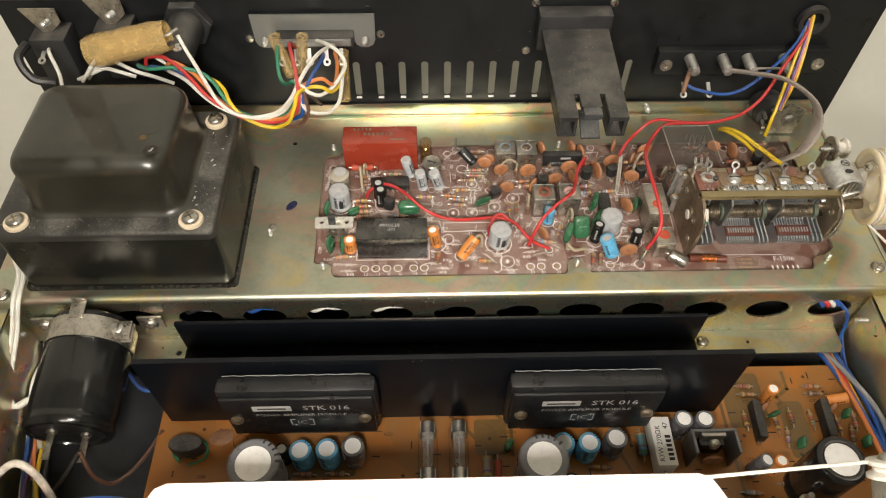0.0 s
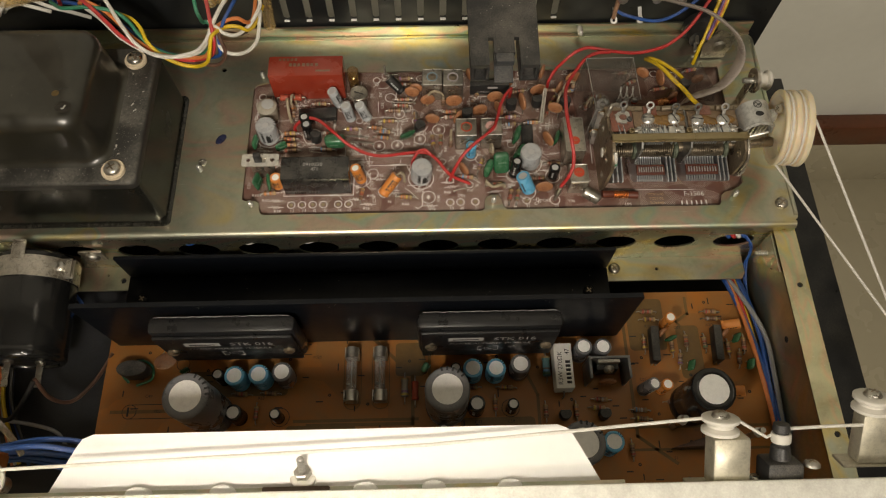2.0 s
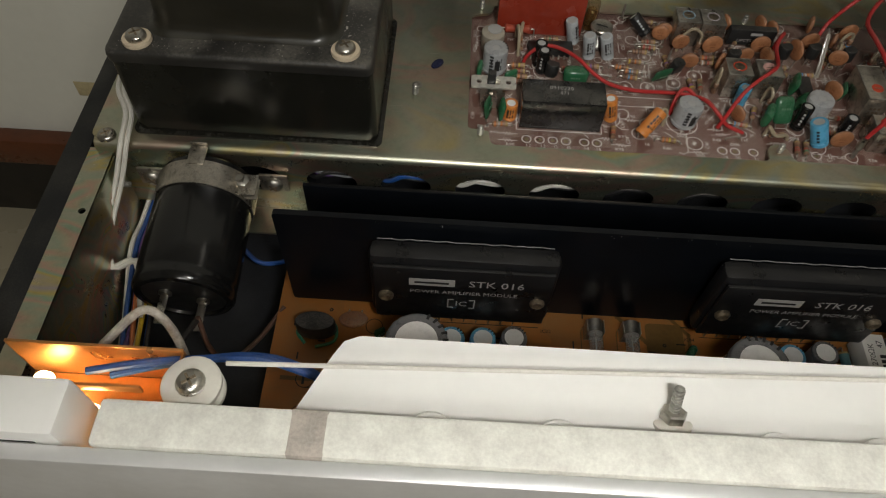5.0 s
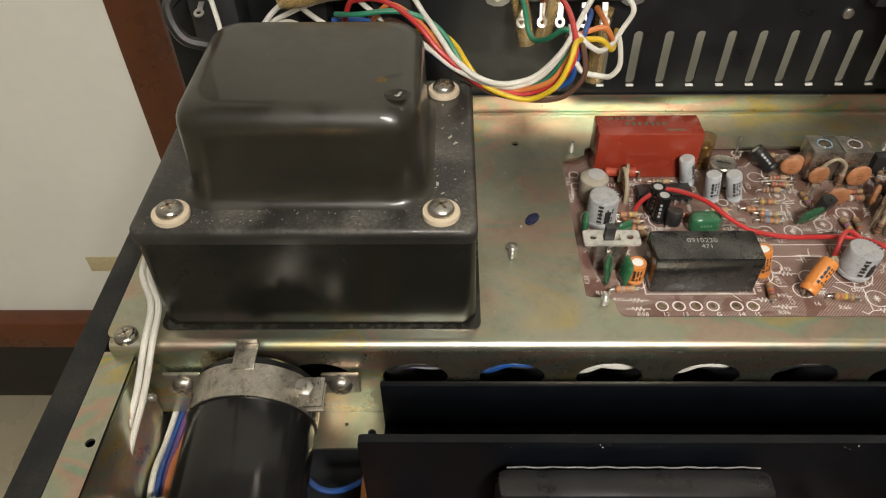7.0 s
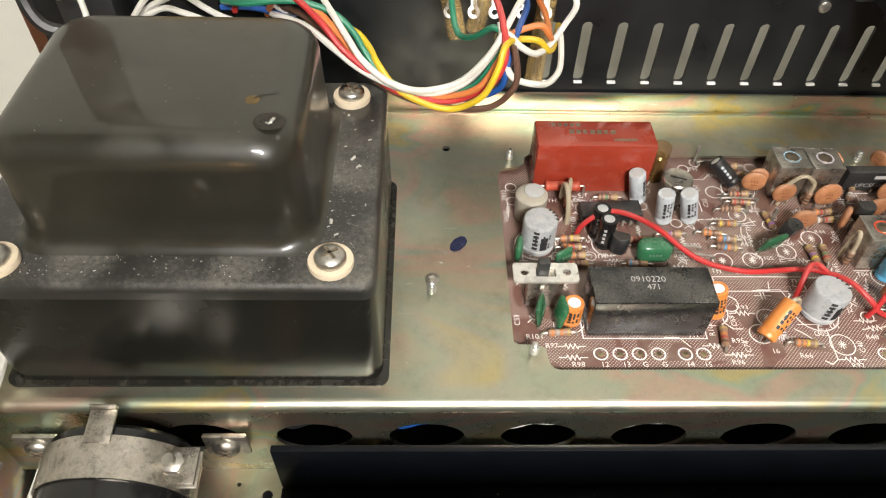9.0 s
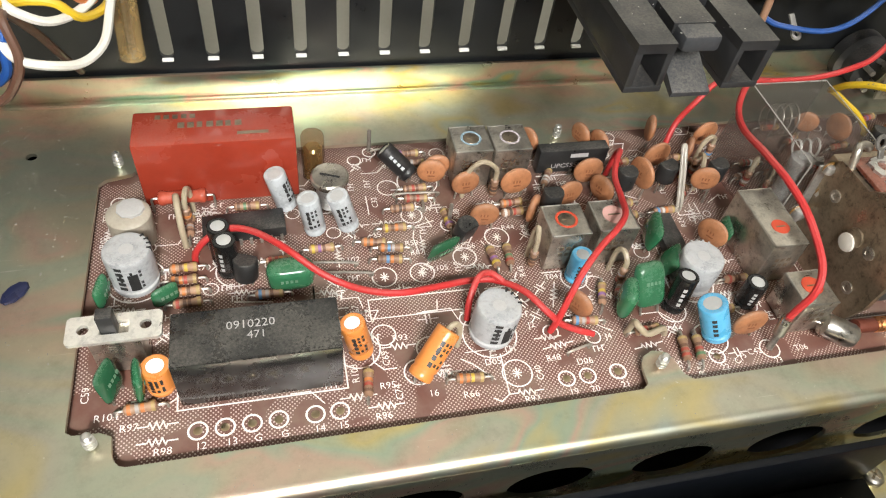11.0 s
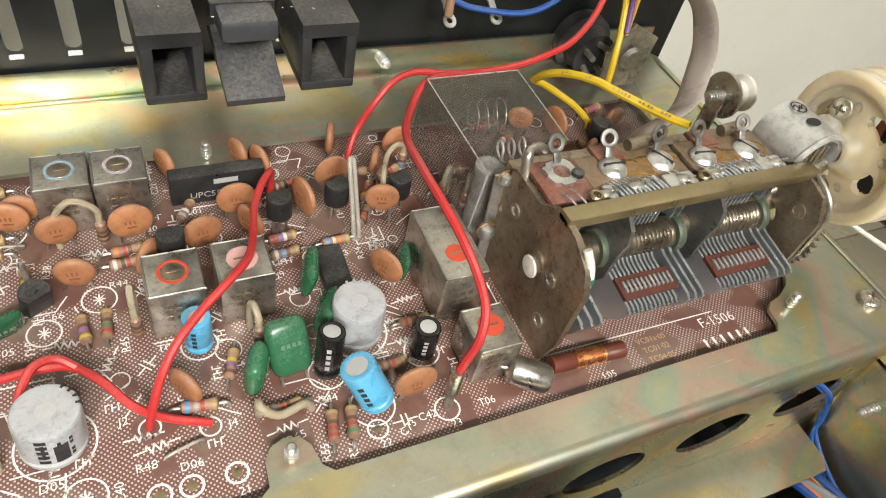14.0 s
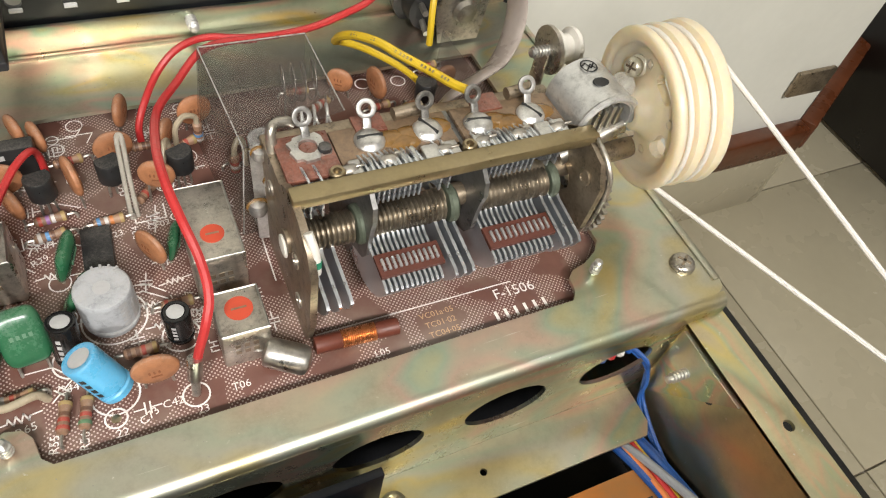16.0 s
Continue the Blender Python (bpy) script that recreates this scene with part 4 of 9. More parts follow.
def electrolytic(x, y, r, h, sleeve, name="sleeved", colour="grey", board="tuner", z=ZB, tilt=0, toward=0, rot=0, mark=BLACK_INK, stripe=True, top=None):
    """A can capacitor: crimped sleeve, metal top, printed stripe, two leads. tilt degrees toward a compass angle."""
    top = top or (DUSTY_TOP if board == "tuner" and sleeve in (GREY_SLEEVE, PALE_SLEEVE, BLACK_SHINY, BLUE_SLEEVE) else CAP_TOP)
    g = f"electrolytic capacitors on the {board} board"
    size = "large " if r > 7 else ("small " if r < 3 else "")
    ob = thing("electrolytic_capacitor", f"{size}{colour} electrolytic capacitor standing on the {board} board", "capacitor", x, y, z, group=g)
    a = radians(toward)
    axis = Vector((math.cos(a) * math.sin(radians(tilt)), math.sin(a) * math.sin(radians(tilt)), math.cos(radians(tilt))))
    m = Matrix.Rotation(radians(tilt), 4, Vector((-math.sin(a), math.cos(a), 0)))
    lift = r * math.sin(radians(tilt)) + 0.3
    m = Matrix.Translation((0, 0, lift)) @ m @ Matrix.Rotation(radians(0.4 * rot), 4, "Z")
    k = min(0.9, r * 0.16)
    roll = 0.3 if board == "tuner" and r > 4 else 0.62 if board == "tuner" else 0.68 if r > 7 else 0.76
    wrap = part("sleeve", Geo().lathe([(r * 0.8, 0), (r * 0.97, 0.25), (r, 0.8), (r, h * 0.14), (r * 0.92, h * 0.17), (r * 0.92, h * 0.2), (r, h * 0.23), (r, h - k * 1.2), (r * 0.985, h - 0.6 * k), (r * 0.94, h - 0.15 * k), (r * 0.86, h), (r * 0.72, h + 0.02), (r * roll, h - 0.1)], 28, m, cap=False), sleeve, ob)
    part("top", Geo().lathe([(r * 0.9, h - 0.9), (r * 0.82, h - 0.25), (r * 0.3, h - 0.12), (0.02, h - 0.1)], 24, m), top, ob, "bright aluminium top")
    part("base", Geo().lathe([(r * 0.86, 0.4), (r * 0.7, 0.1), (0.02, 0.1)], 18, m), BLACK_PLASTIC, ob)
    if stripe and r > 4 and board == "tuner":
        band = Geo()
        pts = [(math.cos(-1.66 + 0.07 * i) * (r + 0.03), math.sin(-1.66 + 0.07 * i) * (r + 0.03)) for i in range(7)]
        band.add([m @ Vector((px, py, zz)) for zz in (h * 0.26, h * 0.72) for px, py in pts], [(i, i + 1, 8 + i, 7 + i) for i in range(6)])
        part("printed_stripe", band, mark, wrap, "black minus stripe")
    if stripe:
        for s in range(4 if r < 4 else 5):
            zz = h * (0.32 + 0.14 * s)
            seg = Geo()
            a0, a1 = -0.16, 0.16
            pts = []
            for i in range(5):
                t = a0 + (a1 - a0) * i / 4 - math.pi / 2 - 0.4
                pts.append((math.cos(t) * (r + 0.04), math.sin(t) * (r + 0.04)))
            vs = [m @ Vector((px, py, zz + d)) for d in (-h * 0.045, h * 0.045) for px, py in pts]
            seg.add(vs, [(i, i + 1, 6 + i, 5 + i) for i in range(4)])
            part("printed_mark", seg, mark, wrap)
    if sleeve in (PALE_SLEEVE, GREY_SLEEVE, ORANGE_SLEEVE) and board == "tuner":
        for row in range(3):
            for i in range(5):
                t = -1.95 + 0.36 * row + (0.1 if r > 4 and row else 0)
                mark_bar = Geo().box(-0.05, 0.05, -0.26, 0.26, -0.36, 0.36, m=m @ Matrix.Rotation(t, 4, "Z") @ Matrix.Translation((r + 0.01, 0, h * 0.34 + i * h * 0.105)))
                if (i * 7 + row * 3) % 5:
                    part("printed_mark", mark_bar, mark, wrap)
    if r > 4 and stripe:
        for i in range((5 if r > 7 else 3) if board == "amplifier" else 4):
            t = 0.5 + i * 0.28 if board == "amplifier" else -0.1 + i * 0.3
            ring_mark = Geo().box(r * 0.82, r * 1.01, -0.045 * r, 0.045 * r, h - 1.4, h + 0.05, 0.05, m=m @ Matrix.Rotation(t, 4, "Z"))
            part("rim_mark", ring_mark, mark, wrap)
    for s in (-0.4, 0.4):
        q = m @ Vector((s * r, 0, 0.4))
        part("lead", Geo().rod(q, (q.x * 0.8, q.y * 0.8, -0.2), 0.3, 6), LEAD, ob)
    return ob


def resistor(x, y, ang=0.0, bands="brown black red gold", board="tuner", z=ZB, length=6.2, r=1.05, body=None, span=9.6, lift=1.5):
    """A carbon resistor lying over the board, its leads bent down."""
    body = body or RES_BODY
    ob = thing("resistor", f"small colour-banded resistor lying on the {board} board", "resistor", x, y, z, 0, 0, ang, group=f"resistors on the {board} board")
    rot = Matrix.Translation((-length / 2, 0, lift)) @ Matrix.Rotation(math.pi / 2, 4, "Y")
    L = length
    core = part("body", Geo().lathe([(r * 0.35, 0), (r * 0.85, 0.25), (r, 0.7), (r, 1.5), (r * 0.86, 1.9), (r * 0.86, L - 1.9), (r, L - 1.5), (r, L - 0.7), (r * 0.85, L - 0.25), (r * 0.35, L)], 14, rot), body, ob)
    for k, c in enumerate(bands.split()):
        px = (0.75, 2.2, 3.2, L - 1.1)[k]
        rr = r * (1.03 if px < 1.5 or px > L - 1.5 else 0.9)
        part("band", Geo().lathe([(rr, px), (rr + 0.02, px + 0.1), (rr + 0.02, px + 0.6), (rr, px + 0.7)], 14, rot), BAND[c], core)
    for s in (-1, 1):
        part("lead", Geo().tube([(s * L / 2, 0, lift), (s * (span / 2 - 0.5), 0, lift), (s * span / 2, 0, lift - 0.6), (s * span / 2, 0, -0.2)], 0.3, 6, 3), LEAD, ob)
    return ob


def upright_resistor(x, y, ang=0.0, bands="brown black red gold", sleeve=True, reach=5.0, z=ZB, rise=3.4):
    """A resistor standing on end, its long lead looped over in a plastic sleeve."""
    ob = thing("resistor", "resistor standing on end with a sleeved lead, tuner board", "resistor", x, y, z, 0, 0, ang, group="resistors on the tuner board")
    L, r = 6.0, 1.05
    core = part("body", Geo().lathe([(r * 0.35, 0.6), (r, 1.2), (r, 2.0), (r * 0.86, 2.4), (r * 0.86, L - 1.4), (r, L - 1.0), (r, L - 0.3), (r * 0.35, L + 0.4)], 14), RES_BODY, ob)
    for k, c in enumerate(bands.split()):
        part("band", Geo().lathe([(r * 1.02, 1.3 + 1.15 * k), (r * 1.03, 1.9 + 1.15 * k)], 14), BAND[c], core)
    part("lead", Geo().rod((0, 0, -0.2), (0, 0, 0.8), 0.3, 6), LEAD, ob)
    part("sleeved_lead", Geo().tube([(0, 0, L), (0.3, 0, L + 0.6 * rise), (reach * 0.5, 0, L + rise), (reach * 0.9, 0, L + 0.47 * rise), (reach, 0, L - 2), (reach, 0, -0.2)], 0.65 if sleeve else 0.3, 8, 5), SLEEVING if sleeve else LEAD, ob, "yellowed plastic sleeve")
    return ob


def disc_capacitor(x, y, ang=0.0, r=3.7, z=ZB, tilt=0.0, zc=None, mat=None, board="tuner"):
    """A lens-shaped ceramic disc on two wires."""
    ob = thing("ceramic_capacitor", f"orange ceramic disc capacitor standing on the {board} board", "capacitor", x, y, z, 0, 0, ang, group=f"disc capacitors on the {board} board")
    zc = zc or r + 1.4
    m = Matrix.Rotation(radians(tilt), 4, "X") @ Matrix.Translation((0, 0, zc)) @ Matrix.Rotation(math.pi / 2, 4, "X")
    shell = part("disc", Geo().lathe([(0.02, -1.05), (r * 0.5, -1.0), (r * 0.8, -0.85), (r * 0.96, -0.45), (r, 0), (r * 0.96, 0.45), (r * 0.8, 0.85), (r * 0.5, 1.0), (0.02, 1.05)], 26, m), mat or CERAMIC, ob)
    bars = Geo()
    for k in range(3):
        bars.box(-1.2 + 0.8 * k, -0.85 + 0.8 * k, 0.1, 0.9, 1.03, 1.10, m=m)
    bars.box(-0.9, 0.9, -1.0, -0.6, 1.03, 1.10, m=m)
    part("printed_mark", bars, CERAMIC_INK, shell)
    for s in (-1, 1):
        q = m @ Vector((s * r * 0.55, -r * 0.75, 0))
        part("lead", Geo().tube([q, (s * 2.3, q.y * 0.5, 1.0), (s * 2.4, 0, -0.2)], 0.28, 6, 3), LEAD, ob)
    return ob


FILM_INK = paint("pale_green_ink", (0.12, 0.22, 0.14), 0.5, vary=0.1, scale=400, bump=0)


def film_capacitor(x, y, ang=0.0, w=7.5, h=7.0, t=2.6, tilt=0.0, z=ZB, board="tuner", lean=0.0, full=3.0):
    """A dipped green film capacitor: a pillow, thick in the middle and thin at its rounded rim. A higher full makes it boxier."""
    ob = thing("film_capacitor", f"dark green dipped film capacitor on the {board} board", "capacitor", x, y, z, 0, 0, ang, group=f"film capacitors on the {board} board")
    m = Matrix.Rotation(radians(tilt), 4, "X") @ Matrix.Rotation(radians(lean), 4, "Y") @ Matrix.Translation((0, 0, 0.8 + t * 0.5 * abs(math.sin(radians(tilt)))))
    edge = []
    for i in range(32):
        c, d = math.cos(i * math.pi / 16), math.sin(i * math.pi / 16)
        edge.append((math.copysign(abs(c) ** 0.45, c) * w / 2, math.copysign(abs(d) ** 0.45, d) * h / 2 + h / 2))
    g = Geo()
    levels = [(q, side) for side, row in ((-1, (0.0, 0.4, 0.7, 0.88, 0.97)), (0, (1.0,)), (1, (0.97, 0.88, 0.7, 0.4, 0.0))) for q in row]
    for q, side in levels:
        y0 = side * t / 2 * (1 - q ** full) ** 0.6
        g.v += [m @ Vector((px * q, y0 + 0.035 * math.sin(px * 1.3 + pz), (pz - h / 2) * q + h / 2)) for px, pz in edge]
    g.f += [(a * 32 + i, a * 32 + (i + 1) % 32, a * 32 + 32 + (i + 1) % 32, a * 32 + 32 + i) for a in range(len(levels) - 1) for i in range(32)]
    shell = part("body", g, FILM_GREEN, ob)
    bars = Geo()
    for k in range(4):
        bars.box(-w * 0.22 + 1.0 * k, -w * 0.22 + 0.6 + 1.0 * k, -t / 2 - 0.1, -t / 2 + 0.12, h * 0.52, h * 0.52 + 0.8, m=m)
    part("printed_mark", bars, FILM_INK, shell)
    for s in (-1, 1):
        q = m @ Vector((s * w * 0.3, 0, 0.5))
        part("lead", Geo().rod(q, (s * w * 0.3, 0, -0.2), 0.3, 6), LEAD, ob)
    return ob


def transistor(x, y, ang=0.0, h=5.4, lift=1.6, tilt=0, z=ZB, board="tuner"):
    """A half-round black transistor on three legs."""
    ob = thing("transistor", f"black half-round transistor on the {board} board", "transistor", x, y, z, 0, 0, ang, group=f"transistors on the {board} board")
    n, r = 16, 2.65
    pts = [(r * math.cos(math.pi * (-0.2 + 1.4 * i / n)), r * math.sin(math.pi * (-0.2 + 1.4 * i / n))) for i in range(n + 1)]
    m = Matrix.Rotation(radians(tilt), 4, "X")
    g = Geo()
    k = len(pts)
    rows = [(0.92, lift), (1, lift + 0.3), (1, lift + h - 0.3), (0.92, lift + h)]
    g.add([m @ Vector((px * s, py * s, zz)) for s, zz in rows for px, py in pts], [(i * k + j, i * k + (j + 1) % k, (i + 1) * k + (j + 1) % k, (i + 1) * k + j) for i in range(3) for j in range(k)] + [tuple(range(k - 1, -1, -1)), tuple(3 * k + j for j in range(k))])
    part("body", g, RESIN, ob)
    for s in (-1.27, 0, 1.27):
        q = m @ Vector((s, 0.3, lift + 0.2))
        part("lead", Geo().rod(q, (s * 1.2, 0.3, -0.2), 0.28, 6), LEAD, ob)
    return ob


PINK = paint("pink_core", (0.62, 0.36, 0.32), 0.6, vary=0.1, scale=300)
REDCORE = paint("red_core", (0.55, 0.07, 0.03), 0.55, vary=0.12, scale=300)
BLUECORE = paint("blue_grey_core", (0.26, 0.36, 0.42), 0.5, vary=0.15, scale=300)
PALECORE = paint("pale_core", (0.45, 0.40, 0.42), 0.5, vary=0.15, scale=300)


def coil_can(x, y, h=12.0, w=10.0, d=10.0, core=REDCORE, colour="red", hollow=True, ang=0, cy=0.0, rc=2.2):
    """A screened coil: tinned can, hole in the top with a coloured ferrite core."""
    ob = thing("coil_can", f"tinned steel coil can with a {colour} core", "coil", x, y, ZB, 0, 0, ang, group="coil cans on the tuner board")
    shell = part("can", Geo().box(-w / 2, w / 2, -d / 2, d / 2, 0, h, 0.7), TIN, ob)
    a, b, e = w / 2 - 0.34, d / 2 - 0.34, h - 0.34
    part("bright_edge", Geo().tube([(-a, -b, e), (a, -b, e), (a, b, e), (-a, b, e), (-a, -b, e)], 0.38, 8, 1, False), STEEL, ob, "edge worn bright")
    part("core", Geo().lathe([(rc + 0.5, h), (rc + 0.5, h + 0.1), (rc + 0.1, h + 0.12), (rc - 0.1, h + 0.04), (0.02, h + 0.04)] if hollow else [(rc, h), (rc, h + 0.12), (0.02, h + 0.14)], 24, Matrix.Translation((0, cy, 0))), core, ob)
    if hollow:
        part("ferrite", Geo().lathe([(rc * 0.96, h + 0.05), (rc * 0.94, h + 0.1), (rc * 0.6, h + 0.07), (rc * 0.5, h + 0.16), (0.02, h + 0.14)], 18, Matrix.Translation((0, cy, 0))), TIN_DARK, ob)
    part("slot", Geo().box(-rc * 0.55, rc * 0.55, cy - 0.18, cy + 0.18, h + 0.13, h + 0.24), TIN_DARK, ob)
    for row in range(2):
        for k in range(3):
            part("printed_mark", Geo().box(-2.2 + 1.6 * k, -1.2 + 1.6 * k, -d / 2 - 0.05, -d / 2 + 0.01, h * 0.58 - 2.0 * row, h * 0.58 + 1.1 - 2.0 * row), TIN_DARK, shell)
    return ob


def chip(x, y, w, d, h, ang=0, pins=8, mat=None, z=ZB, board="tuner", label="black moulded integrated circuit"):
    ob = thing("integrated_circuit", f"{label} on the {board} board", "integrated circuit", x, y, z, 0, 0, ang, group=f"integrated circuits on the {board} board")
    part("body", Geo().box(-w / 2, w / 2, -d / 2, d / 2, 0.9, 0.9 + h, 0.35), mat or RESIN, ob)
    for s in (-1, 1):
        for k in range(pins):
            px = -w / 2 + (k + 0.5) * w / pins
            part("pin", Geo().box(px - 0.35, px + 0.35, s * (d / 2 + 0.25) - 0.2, s * (d / 2 + 0.25) + 0.2, -0.2, 1.9), LEAD, ob)
    return ob


# ---- tuner board: the large parts ----
fb = thing("filter_block", "glossy brick red epoxy filter block on the tuner board", "filter", 28.5, 70.5, ZB)
part("body", Geo().box(-18, 18, -6.0, 6.0, 0, 18.6, 0.6), RED_BOX, fb)
bars = Geo()
for k, (w, yy) in enumerate(((1.5, 0.2), (1.5, 0.2), (1.2, 0.2), (1.5, 0.2), (1.5, 0.2), (1.2, 0.2), (1.5, 0.2))):
    bars.box(-8 + 2.1 * k, -8 + 2.1 * k + w, -0.4, 1.5, 18.6, 18.68)
bars.box(5, 12, -3.6, -2.6, 18.6, 18.68)
for k in range(5):
    bars.box(-13 + 1.9 * k, -11.8 + 1.9 * k, 3.0, 4.4, 18.6, 18.68)
part("printed_mark", bars, TIN_DARK, fb)

dm = thing("decoder_module", "matt black potted decoder module numbered on top", "module", 35.2, 15.6, ZB)
part("body", Geo().box(-15.6, 15.6, -6.0, 6.0, 0, 14.4, 0.5), paint("glossy_potting", (0.016, 0.016, 0.016), 0.26, vary=0.25, scale=160, bump=0.06, dust=0.22, coat=0.3), dm)
words("0910220", 2.6, GREY_INK, dm, at_mm(-1, 1.6, 14.46))
words("471", 2.4, GREY_INK, dm, at_mm(0, -0.9, 14.46))
part("printed_outline", Geo().strip([(-16.4, -6.7), (16.4, -6.7)], 0.35, 0.04).strip([(16.4, -6.7), (16.4, 6)], 0.35, 0.04).strip([(-16.4, -6.7), (-16.4, 6)], 0.35, 0.04), WHITE_INK, dm)

sw = thing("slide_switch", "tinned slide switch with a black lever", "switch", 9.0, 22.4, ZB)
part("mounting_plate", Geo().plate(rounded(-8.6, 8.6, -3.2, 3.2, 1.0), [circle(-5.6, 0, 1.1, 12), circle(5.6, 0, 1.1, 12), [(-2.6, -1.5), (2.6, -1.5), (2.6, 1.5), (-2.6, 1.5)]], 0.8, Matrix.Translation((0, 0, 10.9))), paint("bright_nickel", (0.80, 0.78, 0.72), 0.38, 0.6, vary=0.12, scale=160, bump=0.06, grime=0.25), sw)
part("housing", Geo().plate([(-4.6, 0), (4.6, 0), (4.6, 10), (-4.6, 10)], [[(-1.4, 7), (0, 7), (0, 8.6), (-1.4, 8.6)]], 0.6, Matrix(((1, 0, 0, 0), (0, 0, 1, -2.4), (0, 1, 0, 0.2), (0, 0, 0, 1)))).box(-4.6, 4.6, -2.3, 2.6, 0.2, 10.0, 0.2), TIN, sw)
part("lever", Geo().box(-2.4, 0.6, -1.3, 1.3, 9.6, 15.6, 0.3), BLACK_PLASTIC, sw)

bt = thing("brass_coil", "small brass slug coil beside the red block", "coil", 50.6, 71.5, ZB)
part("tube", Geo().lathe([(2.8, 0), (2.8, 6), (2.9, 6.2), (2.9, 12.6), (2.7, 13.2), (2.0, 13.4)], 20), clear_mat("brown_amber_tube", (0.24, 0.13, 0.045), 0.10, 0.36), bt)
part("slug", Geo().lathe([(2.3, 0), (2.3, 9.0), (1.7, 9.6), (0.1, 9.7)], 18), paint("bright_brass_slug", (0.62, 0.46, 0.20), 0.3, 0.95, vary=0.2, scale=150), bt)

tc = thing("trimmer_coil", "round slotted trimmer with a threaded clear body", "coil", 53.6, 60.5, ZB)
part("body", Geo().lathe([(3.9, 0), (3.9, 8), (4.4, 8.2)], 24), CLEAR_SHEET, tc)
pr = []
for k in range(8):
    pr += [(2.9, 0.6 + k), (3.3, 1.1 + k)]
part("thread", Geo().lathe(pr, 20), FOIL, tc)
part("head", Geo().lathe([(4.4, 8.2), (4.6, 8.6), (4.6, 9.6), (4.2, 10), (3.9, 9.8), (0.02, 9.8)], 28), TIN, tc)
part("slot", Geo().box(-2.4, 2.4, -0.25, 0.25, 9.7, 9.95, m=Matrix.Rotation(-0.35, 4, "Z")), BLACK_INK, tc)

vr = thing("trimmer_potentiometer", "pale dusty ceramic trimmer potentiometer", "trimmer", 8.8, 54.5, ZB)
part("body", Geo().lathe([(4.6, 0), (4.6, 3), (4.8, 3.4), (4.8, 8.2), (4.2, 8.8), (2.0, 9.2), (0.1, 9.0)], 22), paint("trimmer_ceramic", (0.40, 0.36, 0.29), 0.5, vary=0.2, scale=160, dust=0.4), vr)
part("wiper", Geo().lathe([(3.1, 8.6), (3.0, 9.5), (1.0, 9.8), (0.05, 9.6)], 9, Matrix.Translation((0.6, 0.6, 0))), DUSTY_TOP, vr)

R470 = resistor(19.4, 62.6, 0, "", length=11.0, r=1.75, body=RES_RED, span=14, lift=4.2)
R470["label"] = "large salmon red film resistor raised over the board"

# electrolytics
electrolytic(43.2, 60.4, 2.55, 11, PALE_SLEEVE, colour="pale grey", rot=150, tilt=13, toward=172)
electrolytic(49.2, 51.8, 2.55, 11, PALE_SLEEVE, colour="pale grey", rot=20, tilt=8, toward=172)
electrolytic(57.2, 52.0, 2.55, 11, PALE_SLEEVE, colour="pale grey", tilt=15, toward=178, rot=20)
electrolytic(74.6, 66.6, 2.5, 9.6, W_BLACK, colour="black", tilt=52, toward=150, mark=PALE_SLEEVE, rot=80)
electrolytic(9.8, 41.6, 4.9, 11.0, GREY_SLEEVE, colour="grey", rot=10)
electrolytic(28.0, 46.0, 2.5, 11, BLACK_SHINY, colour="black", mark=GREY_INK)
electrolytic(29.2, 41.8, 2.5, 11, BLACK_SHINY, colour="black", mark=GREY_INK)
electrolytic(16.0, 14.6, 2.7, 7.8, ORANGE_SLEEVE, colour="orange")
electrolytic(55.4, 16.6, 2.6, 10.4, ORANGE_SLEEVE, colour="orange", rot=30, tilt=12, toward=165)
electrolytic(65.6, 7.6, 2.65, 11.6, ORANGE_SLEEVE, colour="orange", tilt=56, toward=42)
electrolytic(83.6, 17.4, 4.95, 9.8, GREY_SLEEVE, colour="grey", rot=25, tilt=4, toward=20)
electrolytic(107.8, 30.0, 2.5, 8.6, BLUE_SLEEVE, colour="light blue")
electrolytic(134.6, 9.0, 3.2, 10.6, BLUE_SLEEVE, colour="light blue", tilt=26, toward=150)
electrolytic(135.8, 25.0, 5.0, 9.8, GREY_SLEEVE, colour="grey", rot=140, mark=GREY_INK)
electrolytic(128.0, 18.0, 2.5, 10.6, BLACK_SHINY, colour="black", tilt=8, toward=60, mark=GREY_INK)
electrolytic(146.6, 17.2, 2.5, 8.2, BLACK_SHINY, colour="black", mark=GREY_INK)

# screened coils
coil_can(89.8, 67.6, 12.4, core=BLUECORE, colour="blue-grey")
coil_can(100.0, 67.2, 12.4, core=PALECORE, colour="pale")
coil_can(105.6, 38.0, 12.2, core=REDCORE, colour="red-ringed")
coil_can(117.6, 38.2, 12.2, core=PINK, colour="pink", hollow=False, rc=2.8)
coil_can(156.2, 32.0, 13.6, 9.6, 19.0, REDCORE, "red slotted", False, cy=-3.5, rc=2.2)
coil_can(157.0, 12.6, 10.6, 8.8, 10.0, REDCORE, "red slotted", False, cy=0.4, rc=2.5)

# integrated circuits
ic1 = chip(118.4, 66.6, 19.4, 3.4, 7.6, 0, 1, label="upright black integrated circuit")
part("logo_bar", Geo().box(-1.0, 4.0, -1.78, -1.71, 5.9, 7.2), GREY_INK, ic1)
words("UPC555H", 2.2, GREY_INK, ic1, at_mm(-1.4, -1.76, 3.2, 90))
chip(33.0, 53.2, 18.5, 6.4, 3.2, 3, 8)
chip(135.6, 37.4, 5.6, 15.2, 2.5, -2, 6)

